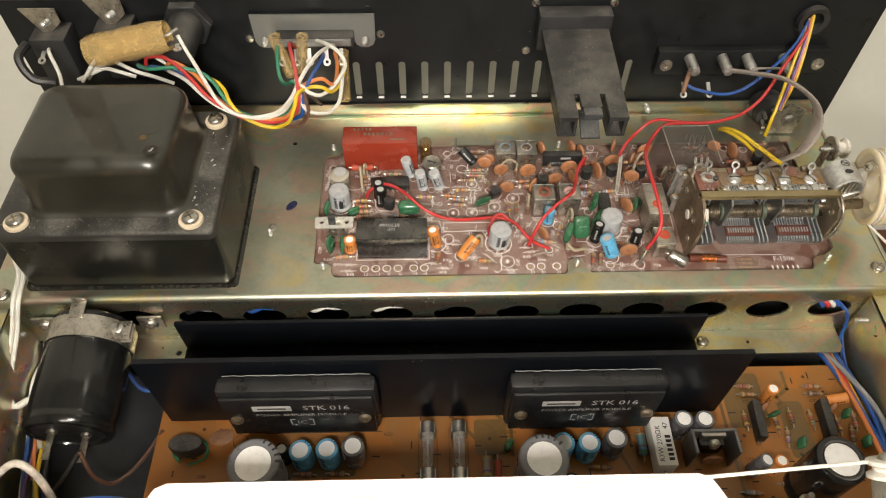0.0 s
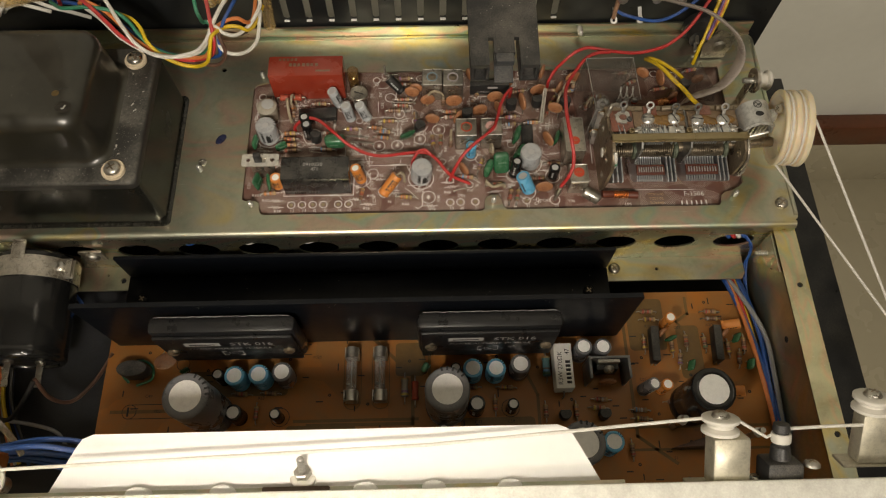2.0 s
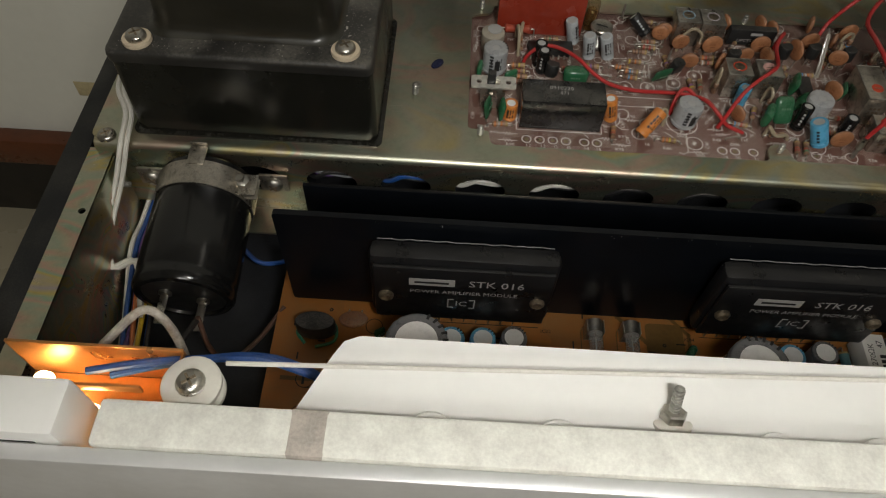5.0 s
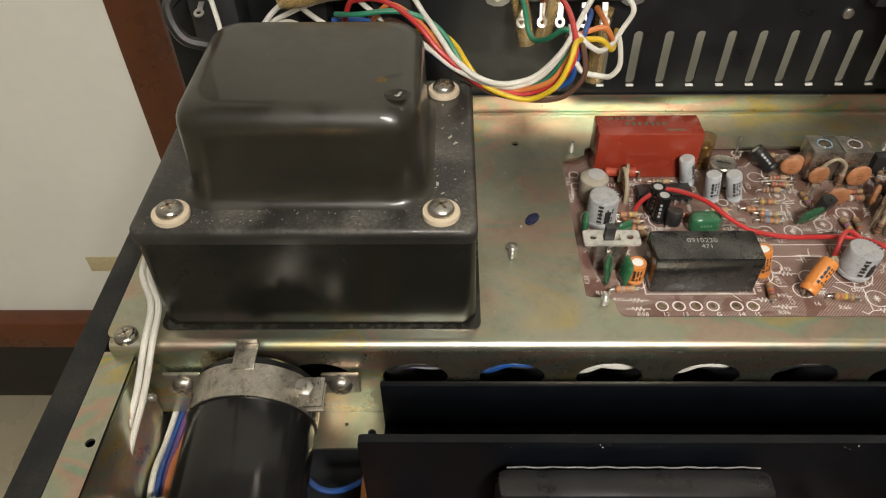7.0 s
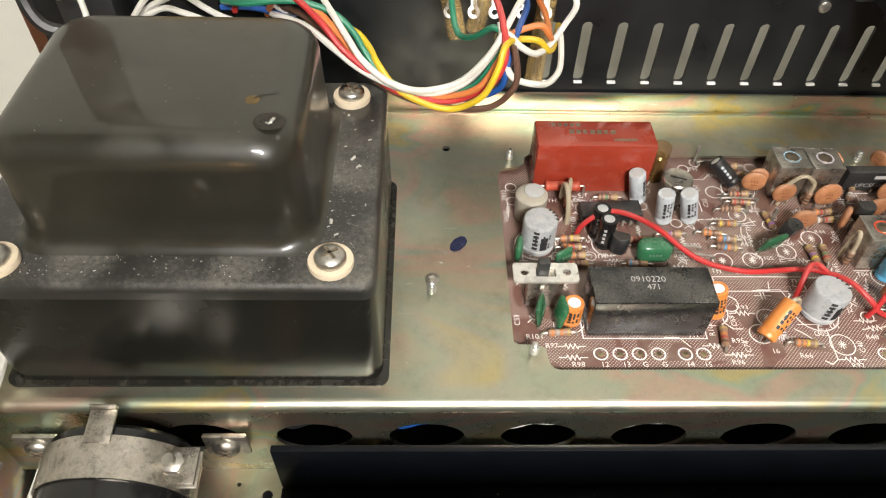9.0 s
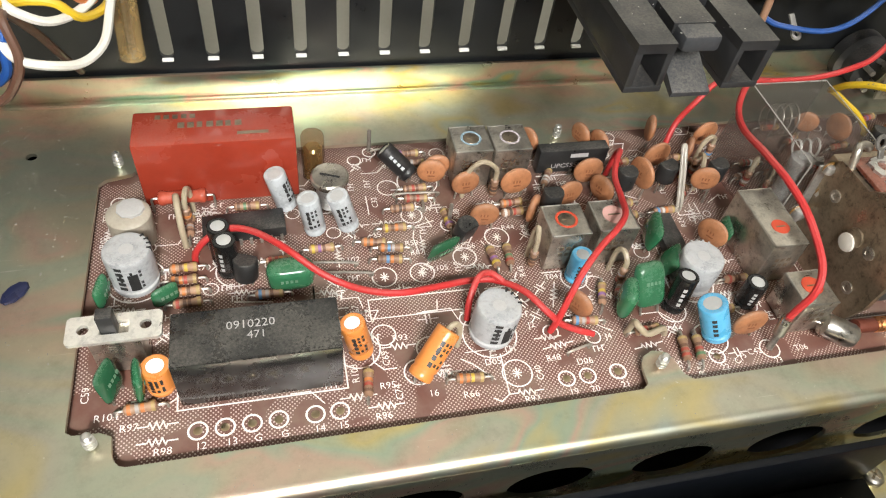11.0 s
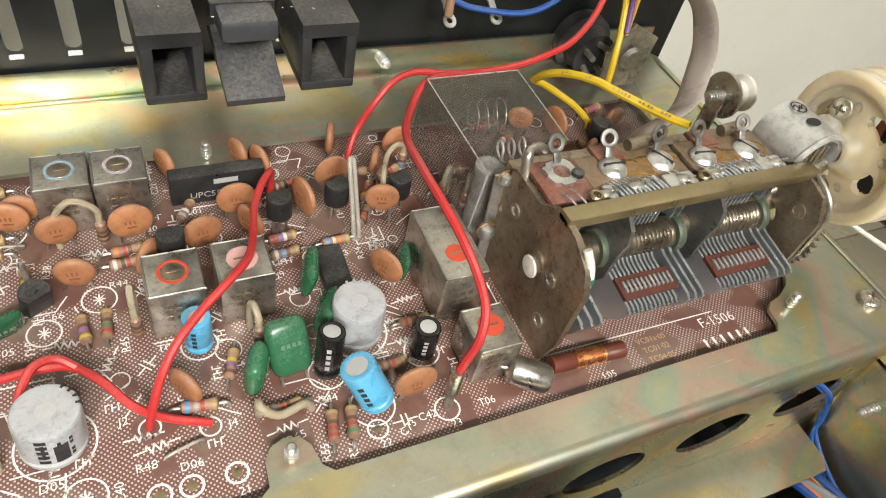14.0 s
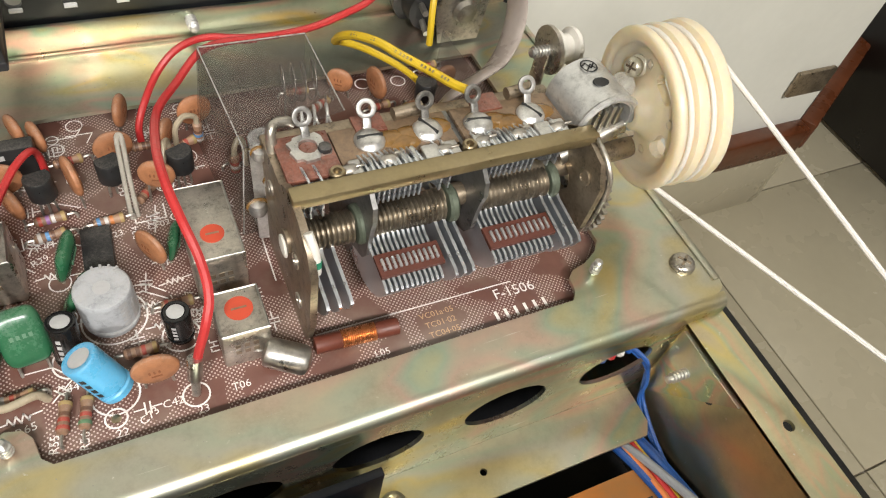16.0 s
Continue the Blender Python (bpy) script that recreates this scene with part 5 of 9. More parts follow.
# transistors
transistor(32.8, 38.6, 160, tilt=8)
transistor(82.6, 44.2, 30, tilt=14, lift=3.4)
transistor(106.6, 49.0, 180, lift=5.0)
transistor(128.3, 53.8, 190, lift=5.4)
transistor(141.2, 56.0, 200, lift=4.4)
transistor(154.9, 54.6, 200, lift=5.0)

# ceramic discs
for x, y, ang, r in ((79.6, 64.4, -10, 3.7), (81.6, 66.8, -5, 3.4), (87.4, 59.4, 5, 3.7), (100.4, 58.2, 4, 4.2), (89.6, 48.2, -8, 3.6), (112.8, 52.6, 12, 4.0), (121.0, 60.2, 0, 4.1), (122.4, 53.6, -62, 3.8), (142.6, 64.2, 8, 4.1), (161.0, 71.6, 10, 4.0), (145.2, 35.2, -58, 4.0), (104.0, 19.4, -55, 3.6), (141.2, 8.6, 0, 4.1), (145.6, 75.4, 70, 3.8), (124.4, 75.2, -68, 3.4), (128.4, 71.4, -70, 3.6), (109.0, 74.6, -65, 3.4), (102.2, 48.8, 55, 3.7), (205.0, 70.4, -78, 4.2), (209.6, 59.4, 35, 3.2), (153.6, 66.4, 60, 3.4)):
    disc_capacitor(x, y, ang, r)

disc_capacitor(134.0, 55.8, -75, 4.4, zc=7.4)
disc_capacitor(149.6, 51.0, -18, 3.7, zc=8.4)

# green film capacitors
film_capacitor(76.8, 40.2, 24, 8.4, 7.2, 2.6, tilt=16)
film_capacitor(129.2, 38.2, 74, 9.0, 7.8, 3.2, tilt=12)
film_capacitor(129.0, 29.8, 64, 8.6, 7.0, 2.6, tilt=26)
film_capacitor(122.2, 17.6, 6, 7.6, 11.0, 3.4, tilt=-34, full=7)
film_capacitor(115.2, 19.2, 68, 7.6, 8.8, 3.8, tilt=4, full=4)
film_capacitor(148.6, 36.6, 74, 7.2, 6.4, 2.4, tilt=12)
film_capacitor(42.4, 36.4, 2, 10.4, 7.0, 5.6, full=6)
film_capacitor(3.8, 36.8, 80, 6.5, 6.2, 2.4)
film_capacitor(8.0, 13.8, 70, 6.4, 9.0, 2.2, tilt=-8)
film_capacitor(11.8, 13.2, 100, 6.0, 9.4, 2.2, tilt=8)
film_capacitor(16.4, 34.6, 30, 6.0, 5.4, 2.2)

# resistors
RES = [(19.6, 43.2, 2, "orange brown yellow gold"), (19.6, 39.8, 2, "orange orange red gold"), (20.3, 36.6, 2, "red orange brown gold"), (20.6, 33.4, 2, "red brown brown gold"), (12.4, 9.8, 4, "orange grey orange gold"), (40.2, 42.8, 3, "red red orange gold"), (62.2, 45.6, -8, "orange orange brown gold"), (66.0, 43.4, -6, "orange blue grey gold"), (65.2, 40.0, -6, "brown blue orange gold"), (67.8, 49.6, 0, "yellow brown orange gold"), (50.0, 45.2, 2, "yellow violet brown gold"), (33.8, 60.6, 0, "brown green brown gold"), (76.4, 6.6, -4, "orange orange yellow gold"), (105.6, 17.0, -8, "blue grey red gold"), (75.2, 62.4, 2, "brown red brown gold"), (74.8, 58.8, -4, "red brown red gold"), (75.6, 75.4, 3, "violet brown brown gold"), (76.6, 71.6, -2, "red grey brown gold"), (70.8, 55.8, 0, "brown black brown gold"), (98.8, 54.6, 4, "orange red brown gold"), (98.2, 51.4, 4, "white black red gold"), (128.2, 50.9, 6, "red violet white gold"), (127.8, 46.6, 6, "white blue brown gold"), (138.7, 47.4, 4, "blue white orange gold"), (112.2, 23.6, 70, "brown violet yellow gold"), (117.4, 25.2, 60, "red grey brown gold"), (125.6, 6.6, 78, "red red brown gold"), (129.0, 6.4, 78, "green red brown gold"), (119.0, 12.6, 4, "grey red brown gold"), (139.4, 15.4, 0, "brown brown red gold"), (147.4, 23.6, 0, "red brown brown gold"), (133.2, 66.2, 10, "brown black red gold"), (150.0, 60.2, 60, "yellow brown red gold"), (146.8, 53.0, 50, "brown red brown gold"), (157.0, 65.4, 20, "white brown red gold"), (149.2, 66.8, 0, "brown brown brown gold"), (20.8, 55.6, 90, "brown grey brown gold"), (37.6, 33.6, 0, "blue grey brown gold"), (190.6, 70.6, 30, "red white red gold"), (168.0, 58.0, 20, "white red red gold"), (172.0, 62.4, 0, "red red white gold"), (177.4, 57.6, -10, "red white red gold")]
for x, y, a, b in RES:
    resistor(x, y, a, b)
for x, y, a, b in ((55.6, 8.6, 82, "brown red orange gold"), (89.6, 37.6, 95, "yellow violet brown gold"), (93.4, 37.8, 85, "red green brown gold"), (111.0, 62.8, 60, "grey white brown gold"), (81.2, 51.0, 95, "violet yellow brown gold"), (96.0, 62.6, 70, "brown black brown gold")):
    resistor(x, y, a, b, span=8)
upright_resistor(98.2, 34.6, 86, "brown brown black", reach=3.6, rise=6.0)
upright_resistor(95.0, 58.8, 174, "brown black brown", reach=7.9, rise=6.0)
upright_resistor(20.4, 57.0, 80, "red brown orange", reach=5.0)
upright_resistor(153.4, 60.8, 250, "red white brown", reach=6.0)
upright_resistor(160.6, 66.4, 200, "white blue brown", reach=5.5)
upright_resistor(72.0, 14.2, 20, "green yellow brown", reach=4.0)
upright_resistor(118.0, 27.0, 100, "red brown grey", reach=4.6)

# beige sleeved jumper leads
for pts in (((114.6, 13.2, 0), (114.4, 12.4, 5.5), (114.6, 10.8, 6.2), (117.4, 10.2, 3.6), (122.0, 11.6, 2.6), (123.4, 11.8, 0)), ((19.8, 50.6, 0), (19.6, 51.4, 6), (19.2, 55, 10), (18.8, 58, 9), (18.8, 59, 3))):
    solid("sleeved_jumper", Geo().tube([(x, y, z + ZB) for x, y, z in pts], 0.75, 10, 6), SLEEVING, "yellowed sleeved jumper lead on the tuner board", "jumper", group="jumpers on the tuner board")
for a, b in (((66.6, 77.6), (72.0, 78.0)), ((48.0, 41.2), (57.0, 40.0)), ((50.0, 38.0), (60.0, 36.6)), ((99.4, 9.6), (104.6, 10.8)), ((76.2, 55.2), (76.2, 59.6)), ((70.0, 60.8), (80.4, 60.4))):
    solid("wire_jumper", Geo().tube([(a[0], a[1], ZB), (a[0], a[1], ZB + 1.4), (b[0], b[1], ZB + 1.4), (b[0], b[1], ZB)], 0.32, 8, 4), LEAD, "bare tinned wire jumper on the tuner board", "jumper", group="jumpers on the tuner board")
for x, y, h in ((65.8, 79.0, 7), (81.6, 50.4, 7), (104.0, 73.4, 5)):
    solid("test_pin", Geo().lathe([(0.55, 0), (0.55, h), (0.3, h + 0.4)], 10, Matrix.Translation((x, y, ZB))), LEAD, "bare test pin on the tuner board", "pin", group="test pins")

solid("hairpin_jumper", Geo().tube([(x, y, z + ZB) for x, y, z in ((143.0, 48.0, 0), (143.0, 48.8, 2.6), (143.5, 53.4, 9), (143.9, 57.0, 13.6), (144.4, 57.8, 14.4), (144.9, 57.2, 13.6), (144.5, 53.2, 8.6), (144.2, 49.0, 2.4), (144.2, 48.4, 0))], 0.5, 8, 4), paint("grey_clear_sleeving", (0.36, 0.33, 0.28), 0.25, vary=0.15, scale=200, bump=0.05, dust=0.3), "hairpin jumper in greyish clear sleeving", "jumper", group="jumpers on the tuner board")

# terminal 23, styrol capacitor and choke
tp = thing("terminal_pin", "crimped terminal holding the red wire end", "terminal", 146.6, 4.6, ZB)
part("pin", Geo().rod((0, 0, 0), (0.6, 0.9, 5.0), 0.8, 10), LEAD, tp)
part("ferrule", Geo().rod((0.5, 0.8, 4.4), (1.2, 1.9, 9.0), 1.35, 12), STEEL, tp)
st = thing("styrol_capacitor", "silver foil capacitor lying on the board", "capacitor", 163.0, 5.4, ZB)
part("body", Geo().lathe([(1.2, 0), (2.6, 0.5), (2.9, 1.4), (2.9, 7.6), (2.5, 8.4), (1.0, 9.0)], 20, Matrix.Translation((-3.6, 1.6, 4.0)) @ Matrix.Rotation(radians(-28), 4, "Z") @ Matrix.Rotation(math.pi / 2 + 0.2, 4, "Y")), STEEL, st)
part("lead", Geo().tube([(-3.6, 1.6, 4.0), (-5, 2.4, 3.6), (-5.4, 2.6, -0.2)], 0.3, 6), LEAD, st)
ch = thing("choke_coil", "brown former choke with a copper winding", "coil", 177.0, 5.4, ZB)
part("former", Geo().lathe([(0.8, -8.4), (1.75, -8.2), (1.75, -3.4), (1.6, -3.2), (1.6, 4.0), (1.75, 4.2), (1.75, 8.2), (0.8, 8.4)], 18, Matrix.Translation((0, 0, 2.4)) @ Matrix.Rotation(radians(-3), 4, "Z") @ Matrix.Rotation(math.pi / 2, 4, "Y")), paint("brown_former", (0.13, 0.035, 0.02), 0.45, vary=0.2), ch)
pr = []
for k in range(18):
    pr += [(1.72, -3.1 + 0.38 * k), (1.88, -2.91 + 0.38 * k)]
part("winding", Geo().lathe(pr, 18, Matrix.Translation((0, 0, 2.4)) @ Matrix.Rotation(radians(-3), 4, "Z") @ Matrix.Rotation(math.pi / 2, 4, "Y")), COPPER, ch)

# parts behind the tuning capacitor
for x, y, a, r in ((196.8, 74.4, -35, 3.4), (224.0, 70.0, 10, 3.2)):
    disc_capacitor(x, y, a, r)
for x, y, a, b in ((204.6, 66.4, 10, "red red brown gold"), (186.6, 76.6, 0, "brown red red gold"), (211.0, 62.4, 80, "orange white brown gold"), (222.6, 78.0, 15, "red violet red gold")):
    resistor(x, y, a, b)
upright_resistor(166.0, 54.6, 40, "red white red", reach=3.6)
upright_resistor(170.0, 50.6, 60, "red white red", reach=3.6)
transistor(217.0, 66.6, 150)
cf = thing("former_coil", "brown former coil with a fine copper winding", "coil", 205.0, 57.5, ZB)
part("former", Geo().lathe([(0.8, -7), (1.7, -6.8), (1.7, 6.8), (0.8, 7)], 16, Matrix.Translation((0, 0, 2.6)) @ Matrix.Rotation(radians(12), 4, "Z") @ Matrix.Rotation(math.pi / 2, 4, "Y")), RES_RED, cf)
part("winding", Geo().lathe([(1.8, -3), (1.95, -2.8), (1.95, 2.8), (1.8, 3)], 16, Matrix.Translation((0, 0, 2.6)) @ Matrix.Rotation(radians(12), 4, "Z") @ Matrix.Rotation(math.pi / 2, 4, "Y")), COPPER, cf)

# ---- amplifier board: broad tracks, then the parts ----
trk = Geo()
for pts, w in ((((60, -41), (60, -52), (78, -70), (78, -92), (30, -92)), 1.6), (((70, -41), (86, -58), (86, -70)), 1.4), (((-60, -84), (-20, -84), (-12, -96)), 1.6), (((24, -90), (80, -90)), 1.4), (((24, -96), (72, -96)), 1.2), (((180, -34), (180, -100), (196, -112)), 1.5), (((212, -34), (212, -42), (206, -46), (210, -52)), 1.4), (((150, -96), (240, -96)), 1.2), (((176, -106), (244, -106), (244, -40)), 1.2), (((128, -62), (136, -80), (136, -104)), 1.4)):
    trk.strip(pts, w, 1.64)
tagged(part("printed_track", trk, TRACK, amp), "brown tracks", kind="stuff")
field = Geo()
for x0, x1, y0, y1 in ((20, 52, -104, -92), (70, 84, -70, -54), (100, 134, -100, -90), (182, 200, -60, -34), (205, 216, -74, -48), (-30, 20, -78, -66)):
    field.add([(x, y, 1.62) for x, y in rounded(x0, x1, y0, y1, 2)], [tuple(range(24))])
tagged(part("printed_field", field, TRACK, amp), "broad brown fields", kind="stuff")
links = Geo()
for y in (-84, -97):
    links.ring(-52, y, 3.2, 0.3, 1.66)
    links.strip([(-52, y + 3.2), (-26, y + 3.2)], 0.3, 1.66).strip([(-52, y - 3.2), (-26, y - 3.2)], 0.3, 1.66).ring(-26, y, 3.2, 0.3, 1.66)
    links.strip([(-52.6, y - 1.6), (-52.6, y + 1.6)], 0.9, 1.67).strip([(-25.6, y - 1.6), (-25.6, y + 1.6)], 0.9, 1.67)
for x, y, r in ((213, -101, 3.6), (17.3, -88, 4.2), (123, -86, 4.0), (-30, -62, 3.0)):
    links.ring(x, y, r, 0.28, 1.66)
links.strip([(-20, -58.6), (30, -58.6)], 0.3, 1.66).strip([(90, -58.6), (138, -58.6)], 0.3, 1.66)
tagged(part("printed_symbol", links, BLACK_INK, amp), "dark printed outlines", kind="stuff")
for s, x, y in (("IC03", 33, -60), ("IC04", 86, -60), ("C49", -44, -77), ("C41", 18, -77), ("R63", 8, -79), ("C42", 108, -92), ("C58", 123, -92), ("C07", 206, -49), ("IC01", 192, -48), ("IC02", 222, -48), ("C05", 186, -74), ("C08", 226, -76), ("R13", 206, -88), ("S1", 196, -110), ("F02", -39, -84), ("F04", -39, -97)):
    words(s, 2.0, BLACK_INK, amp, at_mm(x, y, 1.68), "printed_text")

arng = random.Random(5)
bits = Geo()
for k in range(130):
    x, y = arng.uniform(-60, 236), arng.uniform(-125, -34)
    n = arng.uniform(1.8, 3.2)
    bits.strip([(x, y), (x + n, y)] if k % 4 else [(x, y), (x, y + n)], 0.55, 1.66)
    if k % 3 == 0:
        bits.ring(x + 6, y + 3, 0.5, 0.5, 1.66, 12)
tagged(part("printed_mark", bits, BLACK_INK, amp), "small dark printed part numbers", kind="stuff")
AMPB = dict(board="amplifier", z=ZA)
electrolytic(-13.0, -86.5, 9.6, 40, DARKGREY_SLEEVE, colour="grey", mark=BLACK_INK, rot=-60, **AMPB)
electrolytic(93.6, -84.5, 9.6, 34, DARKGREY_SLEEVE, colour="grey", mark=BLACK_INK, rot=30, **AMPB)
electrolytic(205.4, -86.8, 9.4, 33, BLACK_SHINY, colour="black", stripe=False, **AMPB)
electrolytic(148.6, -107.5, 9.0, 33, DARKGREY_SLEEVE, colour="grey", **AMPB)
electrolytic(-9.4, -70.6, 2.6, 13, BLACK_SHINY, colour="black", mark=GREY_INK, **AMPB)
electrolytic(-1.8, -71.4, 4.6, 13, BLUE_SLEEVE, colour="light blue", **AMPB)
electrolytic(9.0, -71.0, 4.6, 13, BLUE_SLEEVE, colour="light blue", **AMPB)
electrolytic(19.6, -70.4, 4.6, 14, DARKGREY_SLEEVE, colour="grey", **AMPB)
electrolytic(98.0, -69.8, 2.4, 13, BLACK_SHINY, colour="black", mark=GREY_INK, **AMPB)
electrolytic(105.8, -70.2, 4.5, 13, BLUE_SLEEVE, colour="light blue", **AMPB)
electrolytic(116.3, -70.4, 4.5, 13, BLUE_SLEEVE, colour="light blue", **AMPB)
electrolytic(127.4, -69.0, 4.6, 14, DARKGREY_SLEEVE, colour="grey", **AMPB)
electrolytic(107.0, -86.3, 3.7, 13, BLACK_SHINY, colour="black", mark=GREY_INK, **AMPB)
electrolytic(123.2, -86.6, 2.6, 12, BLACK_SHINY, colour="black", mark=GREY_INK, **AMPB)
electrolytic(-0.8, -88.0, 3.7, 13, BLACK_SHINY, colour="black", mark=GREY_INK, **AMPB)
electrolytic(17.2, -88.6, 2.6, 11, BLACK_SHINY, colour="black", mark=GREY_INK, **AMPB)
electrolytic(92.0, -97.0, 2.4, 12, DARKGREY_SLEEVE, colour="grey", **AMPB)
electrolytic(156.6, -61.8, 3.9, 15, DARKGREY_SLEEVE, colour="grey", **AMPB)
electrolytic(165.4, -62.0, 3.9, 15, DARKGREY_SLEEVE, colour="grey", **AMPB)
electrolytic(199.6, -47.6, 2.5, 12, ORANGE_SLEEVE, colour="orange", **AMPB)
electrolytic(226.5, -49.2, 2.4, 8.6, ORANGE_SLEEVE, colour="orange", tilt=70, toward=0, **AMPB)
electrolytic(184.4, -79.4, 2.9, 12, DARKGREY_SLEEVE, colour="grey", tilt=15, toward=10, **AMPB)
electrolytic(193.4, -79.2, 2.6, 12, ORANGE_SLEEVE, colour="orange", **AMPB)
electrolytic(221.0, -81.0, 2.5, 10, ORANGE_SLEEVE, colour="orange", tilt=66, toward=-5, **AMPB)
electrolytic(165.6, -104.2, 4.6, 14, BLUE_SLEEVE, colour="light blue", **AMPB)

for x in (50.0, 63.1):
    fz = thing("glass_fuse", "glass cartridge fuse in bright clips on the amplifier board", "fuse", x, -70, ZA, group="fuses on the amplifier board")
    part("tube", Geo().rod((0, -10.5, 5.5), (0, 10.5, 5.5), 2.5, 18), clear_mat("fuse_glass", (0.6, 0.6, 0.58), 0.08, 0.3) if "fuse_glass" not in bpy.data.materials else bpy.data.materials["fuse_glass"], fz)
    part("element", Geo().rod((0, -10, 5.5), (0, 10, 5.5), 0.25, 6), LEAD, fz)
    for s in (-1, 1):
        part("end_cap", Geo().rod((0, s * 7.6, 5.5), (0, s * 12.6, 5.5), 2.7, 18), STEEL, fz)
        part("clip", Geo().box(-3.2, -2.8, s * 10 - 2.4, s * 10 + 2.4, 0, 7.4, 0.1).box(2.8, 3.2, s * 10 - 2.4, s * 10 + 2.4, 0, 7.4, 0.1).box(-3.2, 3.2, s * 10 - 2.4, s * 10 + 2.4, 0, 0.5), STEEL, fz)
    part("printed_outline", Geo().strip(rounded(-4, 4, -15, 14, 3.8), 0.4, 0.05, True), TRACK, fz)

for x in (192.4, 222.2):
    chip(x, -58.6, 3.6, 17.0, 6.4, -4, 2, z=ZA, board="amplifier", label="slim upright black integrated circuit")
fr = thing("ferrite_ring", "black moulded choke over a green winding", "choke", -50.2, -66.0, ZA)
part("ring", Geo().lathe([(7.2, 0), (7.8, 0.6), (7.8, 5.0), (7.3, 5.8), (5.0, 6.0), (0.05, 5.9)], 30, Matrix.Translation((0, 0, 1.8)) @ Matrix.Diagonal((0.92, 0.5, 1.35, 1))), RESIN, fr)
part("winding", Geo().tube([(-4, -4.5, 0), (-7, 0, 1.4), (0, 5.5, 1.6), (6, 3, 1.2), (6.5, -3, 0.6), (0, -6, 0.8)], 0.6, 8, 6), W_GREEN, fr)
disc_capacitor(-37.4, -55.6, 0, 5.2, z=ZA, board="amplifier", tilt=60)
film_capacitor(-27.4, -66.4, 30, 4.4, 6.0, 2.0, z=ZA, board="amplifier")
film_capacitor(84.0, -67.6, 60, 5.0, 7.0, 3.0, z=ZA, board="amplifier", full=5)
for x, y, a in ((200.4, -54.2, 30), (207.6, -68.0, 70), (235.6, -68.0, 70), (231.4, -55.0, 60)):
    film_capacitor(x, y, a, 5.6, 5.0, 2.0, z=ZA, board="amplifier", tilt=20)
for x, y, a, r in ((197.0, -52.5, 40, 2.8), (226.8, -53.5, 40, 2.8), (22.6, -72, 80, 3.0), (168, -76, 0, 4.0)):
    disc_capacitor(x, y, a, r, z=ZA, board="amplifier")

cr = thing("cement_resistor", "white cement block resistor lettered in black", "resistor", 147.4, -69.4, ZA)
part("body", Geo().box(-4.2, 4.2, -10.5, 10.5, 2.2, 11.2, 0.5), paint("white_cement", (0.82, 0.80, 0.75), 0.6, vary=0.06, scale=200, bump=0.25), cr)
words("R3W 270\u03a9K", 2.9, BLACK_INK, cr, at_mm(-1.7, -1.2, 11.25, 0, 0, 88))
words("47", 2.9, BLACK_INK, cr, at_mm(1.9, 6.4, 11.25, 0, 0, 88))
lg = Geo()
for k in range(6):
    lg.box(0.8, 3.0, -8.4 + 1.9 * k, -7.2 + 1.9 * k, 11.2, 11.26)
part("logo_mark", lg, BLACK_INK, cr)
for s in (-1, 1):
    part("lead", Geo().tube([(0, s * 10.4, 5), (0, s * 12.4, 5), (0, s * 12.8, -0.2)], 0.4, 6, 4), LEAD, cr)

hk = thing("small_heat_sink", "folded dark aluminium heat sink with a screwed transistor", "heat sink", 167.4, -69.2, ZA)
part("fin", Geo().box(-9.4, 9.4, 1.4, 2.6, 0, 16, 0.2).box(-9.4, -8.2, -7.6, 1.4, 0, 16, 0.2).box(8.2, 9.4, -7.6, 1.4, 0, 16, 0.2), paint("dull_dark_aluminium", (0.20, 0.20, 0.20), 0.4, 0.7, vary=0.25, scale=120), hk)
part("transistor", Geo().box(-5, 5, -2.6, 1.3, 2, 11, 0.5), RESIN, hk)
part("tab", Geo().box(-5, 5, -0.4, 1.3, 11, 15.2, 0.3), STEEL, hk)
screw_head(hk, 0, -2.6, 12.6, 2.4, STEEL, (0, -1, 0.6))
for x in (147.2, 165.2):
    transistor(x, -90.2, 180, z=ZA, board="amplifier")
resistor(79.2, -77.6, 90, "", "amplifier", ZA, 9.0, 1.7, RES_RED, 14, 2.6)
resistor(74.4, -76.0, 90, "yellow violet grey gold", "amplifier", ZA, 9.0, 1.8, RES_GREY, 14, 2.6)
resistor(140.6, -67.6, 90, "green blue brown gold", "amplifier", ZA, 9.5, 1.9, paint("resistor_teal", (0.10, 0.22, 0.24), 0.4), 14, 3.0)
